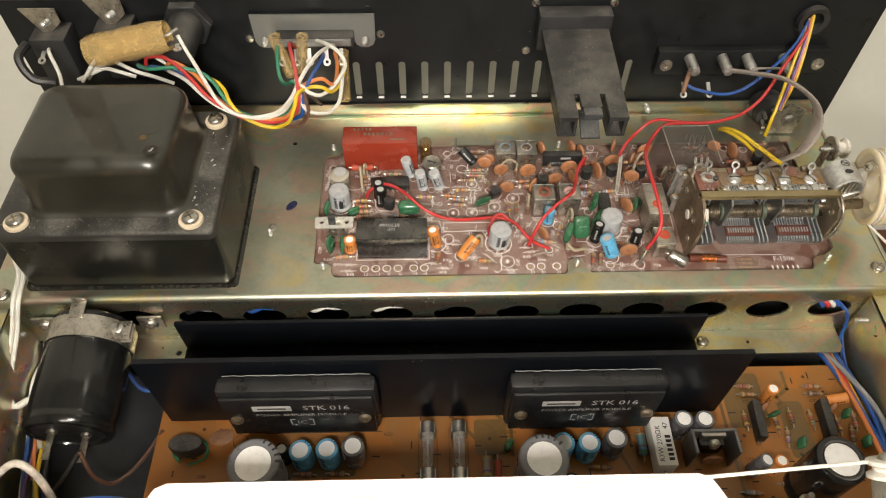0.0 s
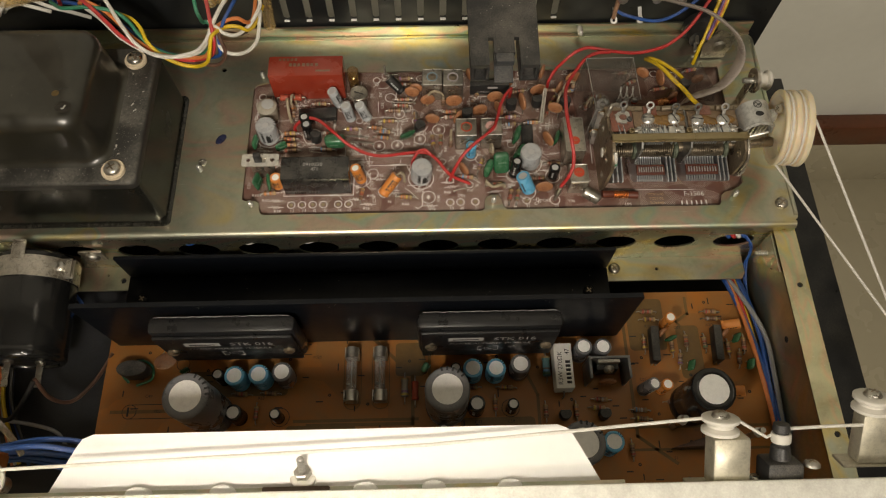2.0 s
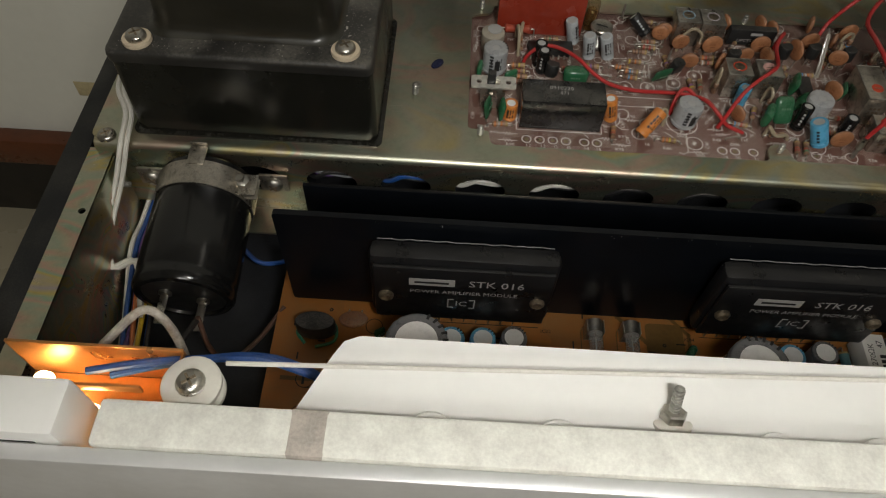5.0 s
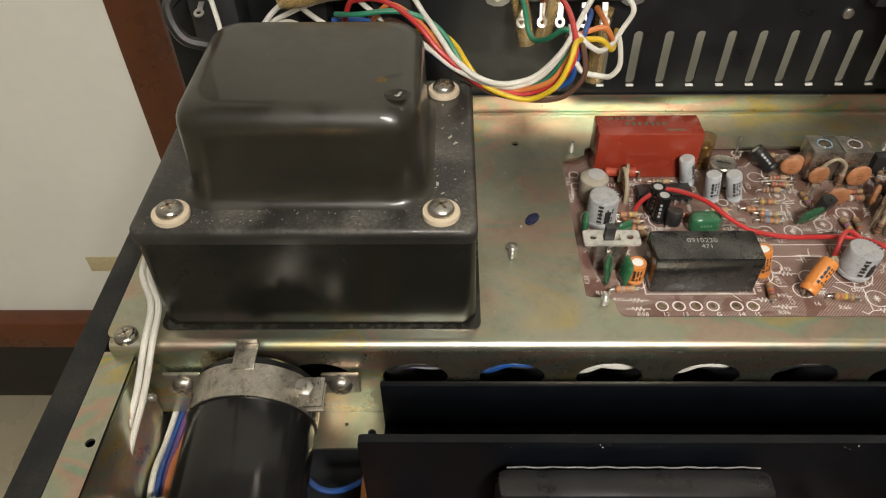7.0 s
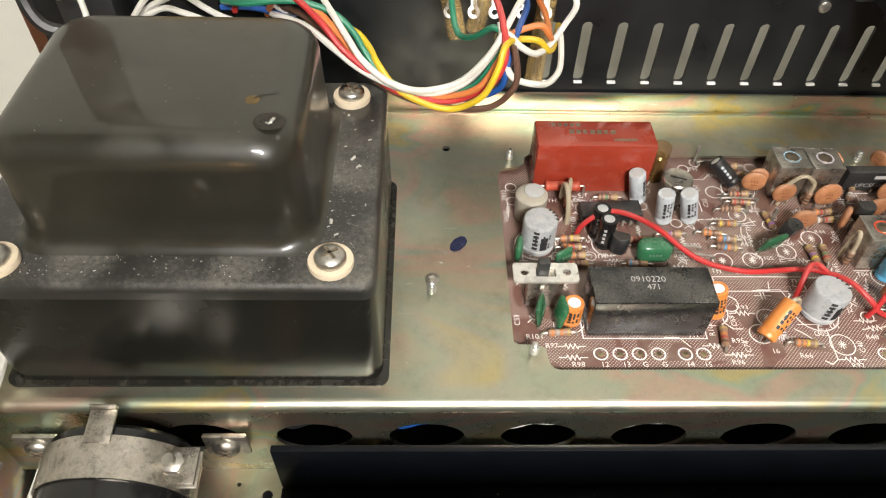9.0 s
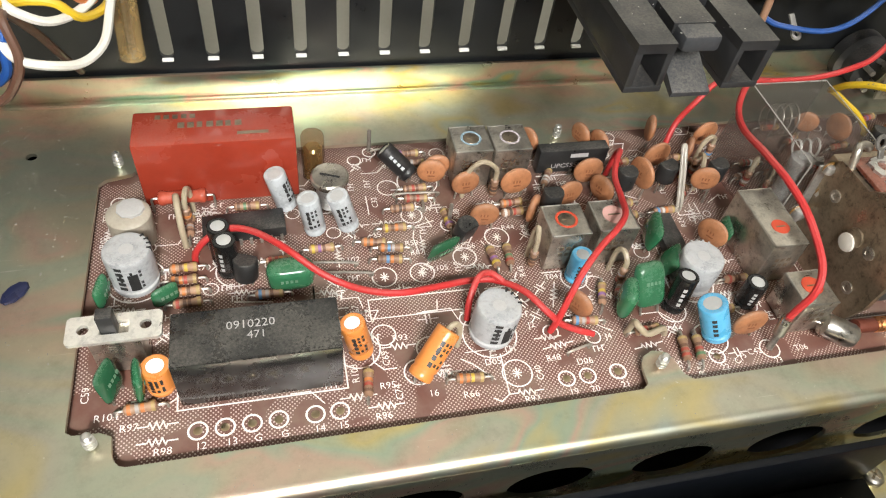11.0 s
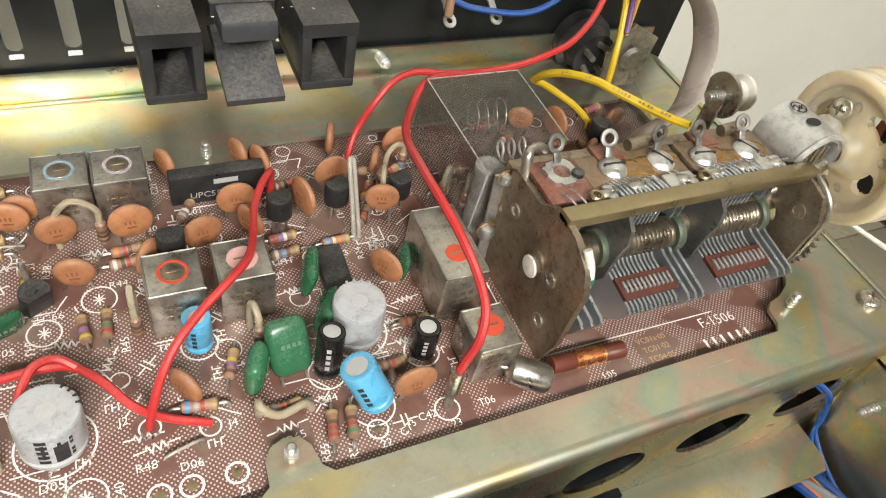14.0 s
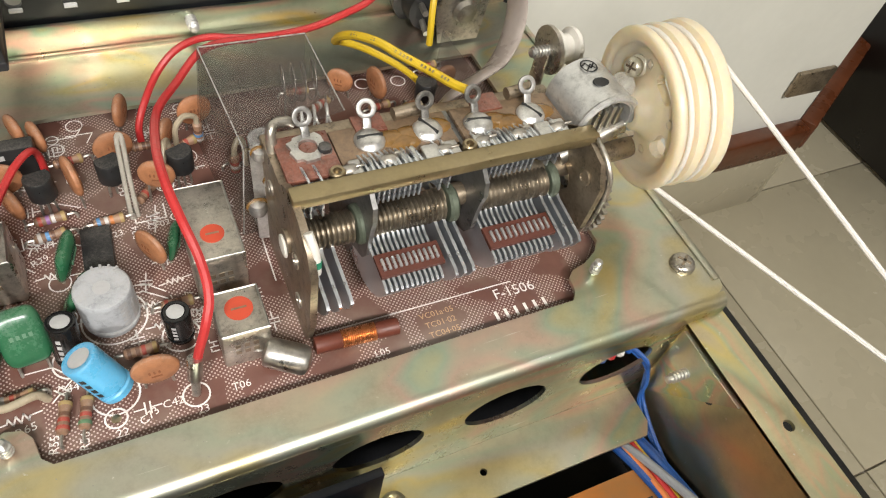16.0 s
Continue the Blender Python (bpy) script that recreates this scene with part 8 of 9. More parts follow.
wire([(-104, 82, 42), (-98, 80, 49), (-92, 78, 53), (-84, 78, 56.5), (-76, 78, 58.4), (-70, 78, 58.4), (-66, 78, 55), (-60, 78, 49)], W_WHITE, "white", where="mains side")
wire([(-110, 84, 40), (-99, 80, 47), (-93, 79, 50), (-88, 78.5, 49), (-80, 78, 46)], W_WHITE, "white", where="mains side")
wire([(-130, 92, 54), (-132, 84, 52), (-128, 80, 44), (-120, 82, 40)], W_BLACK, "black", 2.0, "mains side")

G_SIG = "signal wires over the tuner board"
wire([(21.8, 45.2, ZB), (22.6, 45.2, 1.4), (25.8, 45.3, 5.6), (30.4, 46.2, 7.0), (35.7, 43.6, 8.0), (41.7, 37.5, 9.0), (47.9, 32.4, 6.6), (53.4, 29.6, 4.6), (59.0, 26.4, 5.2), (65.4, 25.2, 5.2), (73.6, 27.2, 3.4), (82.0, 29.4, 1.4), (87.6, 28.0, 2.0), (91.9, 22.4, 4.6), (95.9, 17.2, 3.2), (100.4, 16.0, -1.0), (107.0, 14.0, ZB)], W_RED, "red", 0.76, "tuner board", G_SIG)
wire([(79.6, 22.0, ZB), (79.8, 23.4, 2.6), (82.4, 27.2, 5.2), (85.6, 28.8, 4.2), (88.4, 27.4, 2.6)], W_RED, "red", 0.76, "tuner board", G_SIG)
wire([(128.6, 63.4, ZB), (128.8, 62.6, 5), (128.0, 60.0, 9.0), (125.4, 56.2, 9.6), (122.6, 50.4, 9.4), (120.5, 42.1, 11.0), (118.2, 35.2, 13.0), (114.1, 30.2, 14.0), (109.2, 26.6, 12.8), (103.8, 21.8, 11.0), (100.6, 18.5, 7.4), (98.2, 16.2, 1.6), (97.4, 16.2, ZB)], W_RED, "red", 0.76, "tuner board", G_SIG)
wire([(148.0, 6.8, 4.2), (149.0, 6.8, 8.6), (150.6, 7.2, 14.0), (152.3, 10.4, 17.6), (152.4, 15.6, 20.8), (151.2, 21.8, 24.4), (150.3, 29.0, 26.0), (150.4, 38.4, 25.4), (152.3, 50.3, 22.6), (157.6, 60.6, 20.2), (163.6, 68.4, 20.4), (170, 73.4, 18.4), (177, 75.4, 16.6)], W_RED, "red", 0.84, "tuner board", G_SIG)
wire([(148.4, 69.8, ZB), (148.8, 70.6, 1.6), (151.5, 73.2, 6.4), (155.2, 73.6, 13.0), (160.2, 76.1, 16.2), (166.4, 78.4, 16.4), (173.2, 77.8, 15.8), (180, 75, 17.2), (188, 71, 21), (196, 70, 24.4), (203, 71.8, 26.4), (212, 77.6, 31), (222, 88, 42), (230, 96, 52), (233, 102, 57)], W_RED, "red", 0.8, "tuner board", G_SIG)
yw = wire([(208.6, 34.6, 29.4), (206.8, 38.2, 28.6), (204.4, 44.3, 27.6), (200.2, 49.9, 27.9), (197.7, 55.1, 27.4), (195.0, 61, 25.2), (193.4, 66, 21.6), (193.6, 70, 17.4)], W_YELLOW, "yellow", 0.95, "tuner board", G_SIG)
wmarks = Geo()
line = [Vector(p) for p in ((206.8, 38.2, 28.6), (204.4, 44.3, 27.6), (200.2, 49.9, 27.9), (197.7, 55.1, 27.4), (195.0, 61, 25.2), (193.4, 66, 21.6))]
for a, b in zip(line, line[1:]):
    d = (b - a).normalized()
    side = d.cross(Vector((-0.35, -0.6, 0.75))).normalized()
    face = side.cross(d)
    count = int((b - a).length / 0.85)
    for k in range(count):
        if (k + count) % 6 < 4:
            m = Matrix.Translation(a + d * (0.85 * k + 0.4) + face * 0.93)
            m = m @ Matrix((d.to_tuple(), side.to_tuple(), face.to_tuple())).transposed().to_4x4()
            wmarks.box(-0.22, 0.22, -0.3, 0.3, -0.08, 0.03, m=m)
part("printed_mark", wmarks, TIN_DARK, yw)
wire([(193.6, 70, 17.4), (196.0, 72.6, 15.0), (199.8, 73.5, 12.8), (205.2, 74.1, 9.2), (211.9, 72.9, 4.8), (217.4, 72.3, -0.4), (218.4, 72.2, ZB)], W_YELLOW, "yellow", 0.9, "tuner board", G_SIG)
wire([(219.2, 72.4, 10.6), (219.2, 72.9, 14.8), (219.8, 74.7, 20.4), (221.6, 77.9, 24.8), (225, 86, 36), (229.6, 96, 49), (232, 102, 57)], W_YELLOW, "yellow", 0.85, "tuner board", G_SIG)
wire([(180, 93, 26), (186, 91.4, 24), (200, 87.6, 24.4), (212, 89, 31), (226, 95, 46), (232, 102, 57)], W_BLUE, "blue", 0.8, "tuner board", G_SIG)
for k, (mat, colour) in enumerate(((W_VIOLET, "violet"), (W_ORANGE, "orange"), (W_YELLOW, "yellow"))):
    wire([(222 + k, 76 + k, 24 - k), (226 + k, 84, 36), (230 + 0.6 * k, 94, 50), (232 + 0.6 * k, 102, 57 + k)], mat, colour, 0.7, "tuner board", G_SIG)
solid("flat_aerial_cable", Geo().tube([(197, 90, 37), (205, 84, 40), (216, 73, 45), (228, 65, 40), (233.8, 62, 30), (233.0, 58.6, 22), (227, 53, 18.6), (220.4, 50, 17.6), (214, 52, 10), (212, 54, ZB)], 0.9, 12, 8, True, 4.2), paint("translucent_grey_cable", (0.40, 0.345, 0.305), 0.3, vary=0.12, scale=90), "flat brownish grey twin aerial cable", "cable")

G_L = "wires on the mains side"
for k in range(2):
    o = 2.2 * k
    wire([(-132 + o, 40, 4), (-133.6 + o, 15, 3.2), (-126.6 + o, 0, 3), (-124.4 + o, -14, 2.4), (-128 + o, -22, -10), (-134 + o, -36, -27), (-131 + o, -46, -32), (-122 + o, -43, -32), (-119, -60, -44)], W_WHITE, "white", 0.95, "mains side of the chassis", G_L)
for k, (mat, colour) in enumerate(((W_WHITE, "white"), (W_BLUE, "blue"), (W_VIOLET, "violet"), (W_ORANGE, "orange"), (W_WHITE, "white"), (W_YELLOW, "yellow"), (W_BLUE, "blue"), (W_BLACK, "black"))):
    wire([(-126 + 1.9 * k, -8, -34 - (k % 2)), (-128.5 + 1.8 * k, -20, -39), (-128.4 + 1.6 * k, -34, -38 - (k % 3)), (-127 + 1.6 * k, -58, -48 + (k % 2) * 3), (-124 + 1.6 * k, -78, -50 + (k % 3) * 2), (-118 + 2.6 * k, -104, -54 + (k % 3) * 2)], mat, colour, 0.95, "mains side of the chassis", G_L)
wire([(-86.9, -73.8, -15.5), (-93, -80, -22), (-104, -86, -34), (-115, -84, -42), (-120, -74, -46)], W_BLACK, "black", 1.1, "mains side of the chassis", G_L)
wire([(-86.9, -73, -15.4), (-84, -79, -26), (-80, -78, -38), (-72, -68, -40), (-64, -56, -36)], W_BROWN, "brown", 0.9, "mains side of the chassis", G_L)
wire([(-120, -84, -46), (-104, -86, -48), (-90, -90, -48), (-82, -98, -46)], W_GREY, "grey", 0.9, "mains side of the chassis", G_L)
for k in range(3):
    wire([(-140, -112 - k, 0 - 6 * k), (-118, -106 - 2 * k, -18 - 4 * k), (-96, -102 - k, -30 - 3 * k), (-70, -104 - 3 * k, -36 - 3 * k), (-50, -110, -42)], W_BLUE, "blue", 1.2, "mains side of the chassis", G_L)
wire([(-136, -106, -22), (-110, -99, -32), (-84, -98, -40), (-60, -102, -44)], W_BLACK, "black", 1.3, "mains side of the chassis", G_L)
wire([(-62, -22, -46), (-68, -32, -42), (-78, -36, -38), (-90, -24, -40)], W_BLUE, "blue", 0.9, "mains side of the chassis", G_L)

G_R = "wires on the tuner side"
for mat, colour, r, x0, x1, x2, lift in ((W_BLUE, "blue", 1.1, 233.6, 240.2, 244.6, 0), (W_ORANGE, "orange", 1.0, 235.2, 239.0, 241.6, 0.4), (W_RED, "red", 1.0, 238.0, 240.4, 243.2, -0.6), (W_GREY, "grey", 1.1, 235.0, 245.2, 245.4, 2.6), (W_BLUE, "blue", 1.0, 240.0, 243.6, 242.6, 1.0), (W_YELLOW, "yellow", 0.9, 239.0, 241.4, 244.0, -1.0), (W_BLUE, "blue", 0.9, 241.0, 245.6, 246.2, -0.4)):
    wire([(x0 - 2, -6, -41), (x0, -20, -38.6), (x0 + 0.35 * (x1 - x0), -32, -35.6 + lift * 0.6), (x1, -54, -33.4 + lift), (0.4 * x1 + 0.6 * x2, -76, -32.6 + lift), (x2, -98, -33), (x2 - 0.6, -116, -36)], mat, colour, r, "tuner side of the chassis", G_R)
for k in range(2):
    wire([(237.6 - 0.8 * k, -6, -16), (241.0, -11.6 + 0.6 * k, -17.0 - 1.2 * k), (243.4, -13.5, -20.5 - k), (244.9, -14.2 - 0.8 * k, -27), (245.2 - 0.6 * k, -17.5, -33.4 - 1.2 * k), (244.8, -30, -38.4 - k), (244.6, -48, -39), (244.4, -74, -38.6)], W_BLUE, "blue", 0.6, "tuner side of the chassis", G_R)
for k, (mat, colour) in enumerate(((W_GREY, "grey"), (W_BLUE, "blue"), (W_BLACK, "black"))):
    wire([(-52 + 4 * k, 0, -24), (-46 + 3 * k, -3, -20 - k), (-30, -2.6 - 0.4 * k, -19.5 + 1.6 * k), (-10 + 3 * k, -3.2, -21 + 2 * k), (8, -2.6, -19 - k), (30, -3.2, -21 + 1.3 * k), (50 + 6 * k, -3, -20), (70 + 9 * k, 0, -24)], mat, colour, 1.0, "power side of the chassis", G_L)
HOLES = [(-50.4, ((W_BLACK, "black"), (W_GREY, "grey"), (W_VIOLET, "violet"))), (-22.1, ((W_BLUE, "blue"), (W_BLACK, "black"))), (6.2, ((W_WHITE, "white"), (W_WHITE, "white"))), (34.5, ((W_WHITE, "white"), (W_BLACK, "black"))), (62.8, ((W_BLACK, "black"),)), (91.1, ((W_BLACK, "black"),))]
for hx, kinds in HOLES:
    for k, (mat, colour) in enumerate(kinds):
        s = 1 if k % 2 else -1
        wire([(hx - 15, 2 + 2 * k, -22 - 2 * k), (hx - 8, -7 + 1.5 * k, -18 + s * 1.2), (hx - 1, -9 + 1.5 * k, -13.5 - 2.4 * k), (hx + 7, -8 + 1.5 * k, -16.5 - s * 1.5), (hx + 15, 0, -24)], mat, colour, 0.95, "space under the shelf", "wires under the shelf")
for k, (mat, colour) in enumerate(((W_BLUE, "blue"), (W_RED, "red"), (W_WHITE, "white"), (W_BLUE, "blue"))):
    wire([(226 + 3 * k, 6, -12), (228 + 3 * k, -5, -14 - k), (232 + 2.6 * k, -9, -18), (236 + 2 * k, -4, -26)], mat, colour, 1.1, "space under the shelf", "wires under the shelf")

# ---- dial drive and lamp at the front ----
card = [(-24, 0), (129, 0), (132.5, -1.4), (134.6, -4.5), (147, -27), (-42, -27), (-29.6, -4.5), (-27.5, -1.4)]
dr = thing("dial_reflector", "white plastic dial reflector card with sloping ends", "reflector", 0, -110, 51.4)
part("panel", Geo().plate([(x, y) for x, y in card], [], 1.2, Matrix.Translation((0, 0, 1.2)) @ Matrix.Rotation(radians(12), 4, "X")), WHITE_CARD, dr)
for x in (-7, 19.8, 65.6, 87.6, 112):
    part("tab", Geo().lathe([(3.9, -2), (3.9, 2.4), (3.5, 2.9), (0.02, 3.0)], 22, Matrix.Translation((x, -19.0, -1.4)) @ Matrix.Diagonal((1, 0.62, 1, 1))), WHITE_CARD, dr, "rounded white tab")
sd = thing("threaded_stud", "brassy threaded stud with a nut behind the dial", "stud", 45.0, -126.4, 45.6)
thread_end(sd, 0, 1.2, 1.0, 12.0, 1.25, (0, 0.46, 0.89))
part("nut", Geo().lathe([(2.9, 0), (2.9, 1.8), (2.5, 2.1)], 6, Matrix.Translation((0, 2.6, 4.2)) @ Matrix.Rotation(-0.5, 4, "X")), STEEL, sd)
part("washer", Geo().lathe([(4.4, 0), (4.4, 2.6), (3.8, 3.0)], 20, Matrix.Translation((0, 1.0, 1.2)) @ Matrix.Rotation(-0.5, 4, "X")), WHITE_NYLON, sd)

solid("fibre_strip", Geo().plate(rounded(32.5, 54, -131, -127.6, 0.6), [], 1.6, Matrix.Translation((0, 0, 51.6))), paint("brown_fibre_strip", (0.13, 0.085, 0.06), 0.6, vary=0.3, scale=150), "short brown fibre strip under the stud", "strip")


def cord_roller(x, y, z, r, label, screw=True, tilt=0):
    ob = thing("cord_roller", label, "pulley", x, y, z, tilt, 0, 0, group="dial cord rollers")
    part("roller", Geo().lathe([(r * 0.7, 0), (r, 0.4), (r, 1.4), (r * 0.72, 2.4), (r * 0.72, 3.2), (r, 4.2), (r, 5.2), (r * 0.9, 5.6), (r * 0.3, 5.6)], 28), WHITE_NYLON, ob)
    if screw:
        screw_head(ob, 0, 0, 5.6, r * 0.46)
        part("screw_dome", Geo().lathe([(r * 0.5, 0), (r * 0.5, 0.5), (r * 0.46, 0.7)], 20, Matrix.Translation((0, 0, 5.4))), STEEL, ob)
    return ob


rl = cord_roller(-58.4, -123.8, 48, 6.4, "white nylon cord roller held by a bright screw")
part("axle", Geo().lathe([(3, -10), (3, 0)], 16), STEEL, rl)
rr = cord_roller(180, -115, 58.6, 5.9, "off-white cord roller on a steel stand", tilt=-58)
part("stand", Geo().box(-3.5, 8.5, -4.5, 4, -17, -0.4, 1.0).box(-10, 22, -2, 5, -18.4, -17.1, 0.4), NICKEL, rr, "nickel plated stand")
screw_head(rr, 13, 2, -17.1, 2.6)
re = cord_roller(231.5, -108.6, 57, 5.8, "off-white cord roller by the side rail", tilt=-50)
part("stand", Geo().box(-3.5, 9, -3, 3.5, -18, -0.4, 0.8).box(-8, 16, -3, 4, -19.4, -18.1, 0.4), NICKEL, re, "nickel plated stand")
pt = thing("tuning_spindle", "black tuning spindle with a white cord bush", "spindle", 200, -125, 52, -58)
part("body", Geo().box(-6, 6, -5, 5, -8, 3, 1.6), BLACK_PLASTIC, pt)
part("post", Geo().lathe([(3.4, 3), (3.0, 7), (2.4, 7.6), (2.4, 12), (2.8, 12.3), (2.5, 14.5), (0.8, 14.8)], 22), BLACK_PLASTIC, pt)
part("bush", Geo().lathe([(2.9, 8.4), (3.1, 8.7), (3.1, 11.2), (2.9, 11.5)], 22), WHITE_NYLON, pt)
screw_head(pt, 9.4, -2, 1, 2.6)


def cord(points):
    return solid("drive_string", Geo().tube(points, 0.55, 8, 4, False), CORD, "taut white dial drive string", "string", group="dial drive strings")


cord([(-50, -121.5, 59.6), (86.6, -116.9, 60.5), (176.6, -110.4, 60.6)])
cord([(184.4, -110.6, 60.6), (195.5, -116.4, 57), (200.5, -114.0, 57.6), (216, -113.4, 57.4), (230.4, -113.0, 56.2), (234, -111.4, 57.4)])
CORD_ENDS = ((250.5, 15.8, 43.4), (294, -92, -4)), ((244, 12.2, 15.6), (293, -92, 8))
for a, b in CORD_ENDS:
    cord([a, b])
er = thing("cord_roller", "white nylon cord roller on the outer side panel", "pulley", 291, -95, 2, group="dial cord rollers")
part("roller", Geo().lathe([(5, -3), (7, -2.6), (7, -1), (5, 0), (7, 1), (7, 2.6), (5, 3)], 24, Matrix.Rotation(math.pi / 2, 4, "Y")), WHITE_NYLON, er)
part("axle", Geo().rod((-23, 0, -9), (4, 0, 0), 1.6, 12), STEEL, er)

lb = thing("dial_lamp_house", "copper-coloured dial lamp house with a lit lamp", "lamp", -86, -118, 40)
COPPER_SHEET = paint("copper_sheet", (0.55, 0.27, 0.10), 0.35, 0.7, vary=0.2, scale=60)
part("back", Geo().box(-22, 20, 6, 6.8, -14, 3, 0.2), COPPER_SHEET, lb)
part("floor", Geo().box(-22, 20, -14, 6, -14.8, -14, 0.2), COPPER_SHEET, lb)
part("side", Geo().box(19.4, 20, -14, 6, -14, 2, 0.1), COPPER_SHEET, lb)
part("divider", Geo().box(-22, 16, -6.6, -6, 8, 11, 0.1), COPPER_SHEET, lb)
mt = thing("signal_meter", "white signal meter with a printed scale", "meter", -93.5, -133, 42)
part("case", Geo().box(-14, 14, -6, 6, 0, 19, 1.2), WHITE_CARD, mt)
mk = Geo().box(-9, 9, -6.1, -6, 14, 14.6)
for k in range(4):
    mk.box(-8 + 4.6 * k, -6.4 + 4.6 * k, -6.1, -6, 8, 11)
part("printed_scale", mk, BLACK_INK, mt)
GLOW, gnt, gb = node_mat("lamp_filament")
gb.inputs["Base Color"].default_value = (1, 0.7, 0.35, 1)
gb.inputs["Emission Color"].default_value = (1.0, 0.62, 0.25, 1)
gb.inputs["Emission Strength"].default_value = 140
for x, y, z in ((-84.5, -126.5, 36), (-101, -117, 30)):
    bl = thing("dial_bulb", "small glowing dial lamp bulb", "bulb", x, y, z, group="dial bulbs")
    part("glass", Geo().lathe([(0.3, 0), (1.8, 0.6), (2.4, 2.4), (1.9, 4.2), (0.4, 5)], 16), GLOW, bl)
    part("base", Geo().lathe([(1.7, -4), (1.7, 0.4)], 14), BRASS, bl)
solid("lamp_lead", Geo().tube([(-96, -110, 26), (-91, -102, 28), (-85, -94, 28), (-79, -96, 24), (-75, -102, 14), (-74, -108, 4)], 1.25, 10, 6), clear_mat("milky_tube", (0.66, 0.60, 0.52), 0.25, 0.62), "milky plastic sleeved lamp lead", "wire")
wire([(-88, -117, 40), (-72, -113.5, 40), (-51, -111, 39), (-40, -112, 36), (-28, -114, 30)], W_BLUE, "blue", 1.0, "dial lamp", "lamp wires")
wire([(-84, -116, 36), (-70, -112, 36), (-52, -108, 34), (-40, -108, 28), (-28, -112, 20)], W_BLUE, "blue", 1.0, "dial lamp", "lamp wires")

solid("paper_tag", Geo().box(-10, 10, -0.3, 0.3, -5, 5, 0.1, m=Matrix.Translation((-321, 261.4, -249)) @ Matrix.Diagonal((1.3, 1, 1.6, 1))), paint("yellowed_tag", (0.55, 0.47, 0.28), 0.6), "small yellowed tag with dark marks stuck to the wall", "tag")

# ---- loose dust: pale flecks on the transformer brim, the shelf and the holder ----
drng = random.Random(11)
flecks = Geo()


def fleck(x, y, z, size):
    a, w = drng.uniform(0, 6.28), size * drng.uniform(0.25, 0.7)
    c, d = math.cos(a), math.sin(a)
    pts = [(-size, -w * 0.4), (size * 0.8, -w), (size, w * 0.3), (-size * 0.5, w)]
    vs = [(x + c * px - d * py, y + d * px + c * py, z + h) for h in (0.02, 0.09) for px, py in pts]
    flecks.add(vs, [(0, 3, 2, 1), (4, 5, 6, 7), (0, 1, 5, 4), (1, 2, 6, 5), (2, 3, 7, 6), (3, 0, 4, 7)])


for k in range(420):
    y = drng.uniform(-3, 61) if k % 4 else drng.gauss(22, 9)
    fleck(min(max(drng.gauss(-40.6, 3.2), -47.2), -34.6), y, 37.7, drng.choice((0.03, 0.04, 0.05, 0.06, 0.08)))
for k in range(14):
    fleck(drng.uniform(-46, -36), drng.uniform(0, 52), 37.7, drng.uniform(0.25, 0.6))
for k in range(110):
    fleck(drng.uniform(-118, -38), drng.uniform(-4, 3), 37.7, drng.choice((0.1, 0.14, 0.2)))
for k in range(170):
    x = drng.uniform(-32, -3)
    fleck(x, drng.uniform(2, 98), 0.0, drng.choice((0.1, 0.14, 0.18, 0.26)))
for k in range(120):
    fleck(drng.uniform(0, 250), drng.uniform(84, 98), 0.0, drng.choice((0.1, 0.14, 0.2)))
for k in range(30):
    fleck(drng.uniform(-100, -52), drng.uniform(8, 50), 65.05, drng.choice((0.05, 0.07, 0.1)))
for x, y, s in ((-40, 33, 1.0), (-43.4, 12, 0.9), (-42, 8, 0.6), (-17, 36, 0.7), (-18.2, 32.6, 0.6), (-9, 44, 0.5)):
    fleck(x, y, 37.7 if x < -34 else 0.0, s)
for k in range(22):
    fleck(drng.uniform(-60, 175), drng.uniform(-54.6, -53.4), 18.2, drng.choice((0.08, 0.1, 0.15)))
for k in range(60):
    fleck(drng.uniform(-45, 172), drng.uniform(-50, -20), -31.0, drng.choice((0.1, 0.14, 0.25)))
for k in range(80):
    fleck(drng.uniform(105, 135), drng.uniform(36, 96), 58.2, drng.choice((0.08, 0.12, 0.2)))
for k in range(140):
    fleck(drng.uniform(-20, 235), drng.uniform(-10, -4), 0.0, drng.choice((0.06, 0.1, 0.14)))
solid("dust_flecks", flecks, paint("pale_dust", (0.44, 0.42, 0.38), 0.9, vary=0.2, scale=900, bump=0), "pale dust flecks lying on the chassis", "dust", kind="stuff")

# ---- white screened symbols of the tuner board ----
ZP = 1.66
ink = Geo()
TAN_INK = paint("tan_ink", (0.55, 0.36, 0.20), 0.6, vary=0.1, scale=500, bump=0)


def zig(x, y, a=0, n=3, s=1.0):
    """The screened sign of a resistor."""
    c, d = math.cos(radians(a)), math.sin(radians(a))
    pts = [(-3.6, 0), (-1.8, 0)]
    for k in range(2 * n):
        pts.append((-1.8 + 3.6 * (k + 0.5) / (2 * n), 0.75 * (-1) ** k))
    pts += [(1.8, 0), (3.6, 0)]
    ink.strip([(x + s * (c * px - d * py), y + s * (d * px + c * py)) for px, py in pts], 0.3, ZP)


def plus_ring(x, y, r):
    """The screened place of an electrolytic."""
    ink.ring(x, y, r, 0.32, ZP)
    ink.strip([(x - 0.9, y), (x + 0.9, y)], 0.3, ZP).strip([(x, y - 1.2), (x, y + 1.2)], 0.3, ZP).strip([(x - 0.7, y - 0.8), (x + 0.7, y + 0.8)], 0.25, ZP).strip([(x - 0.7, y + 0.8), (x + 0.7, y - 0.8)], 0.25, ZP)


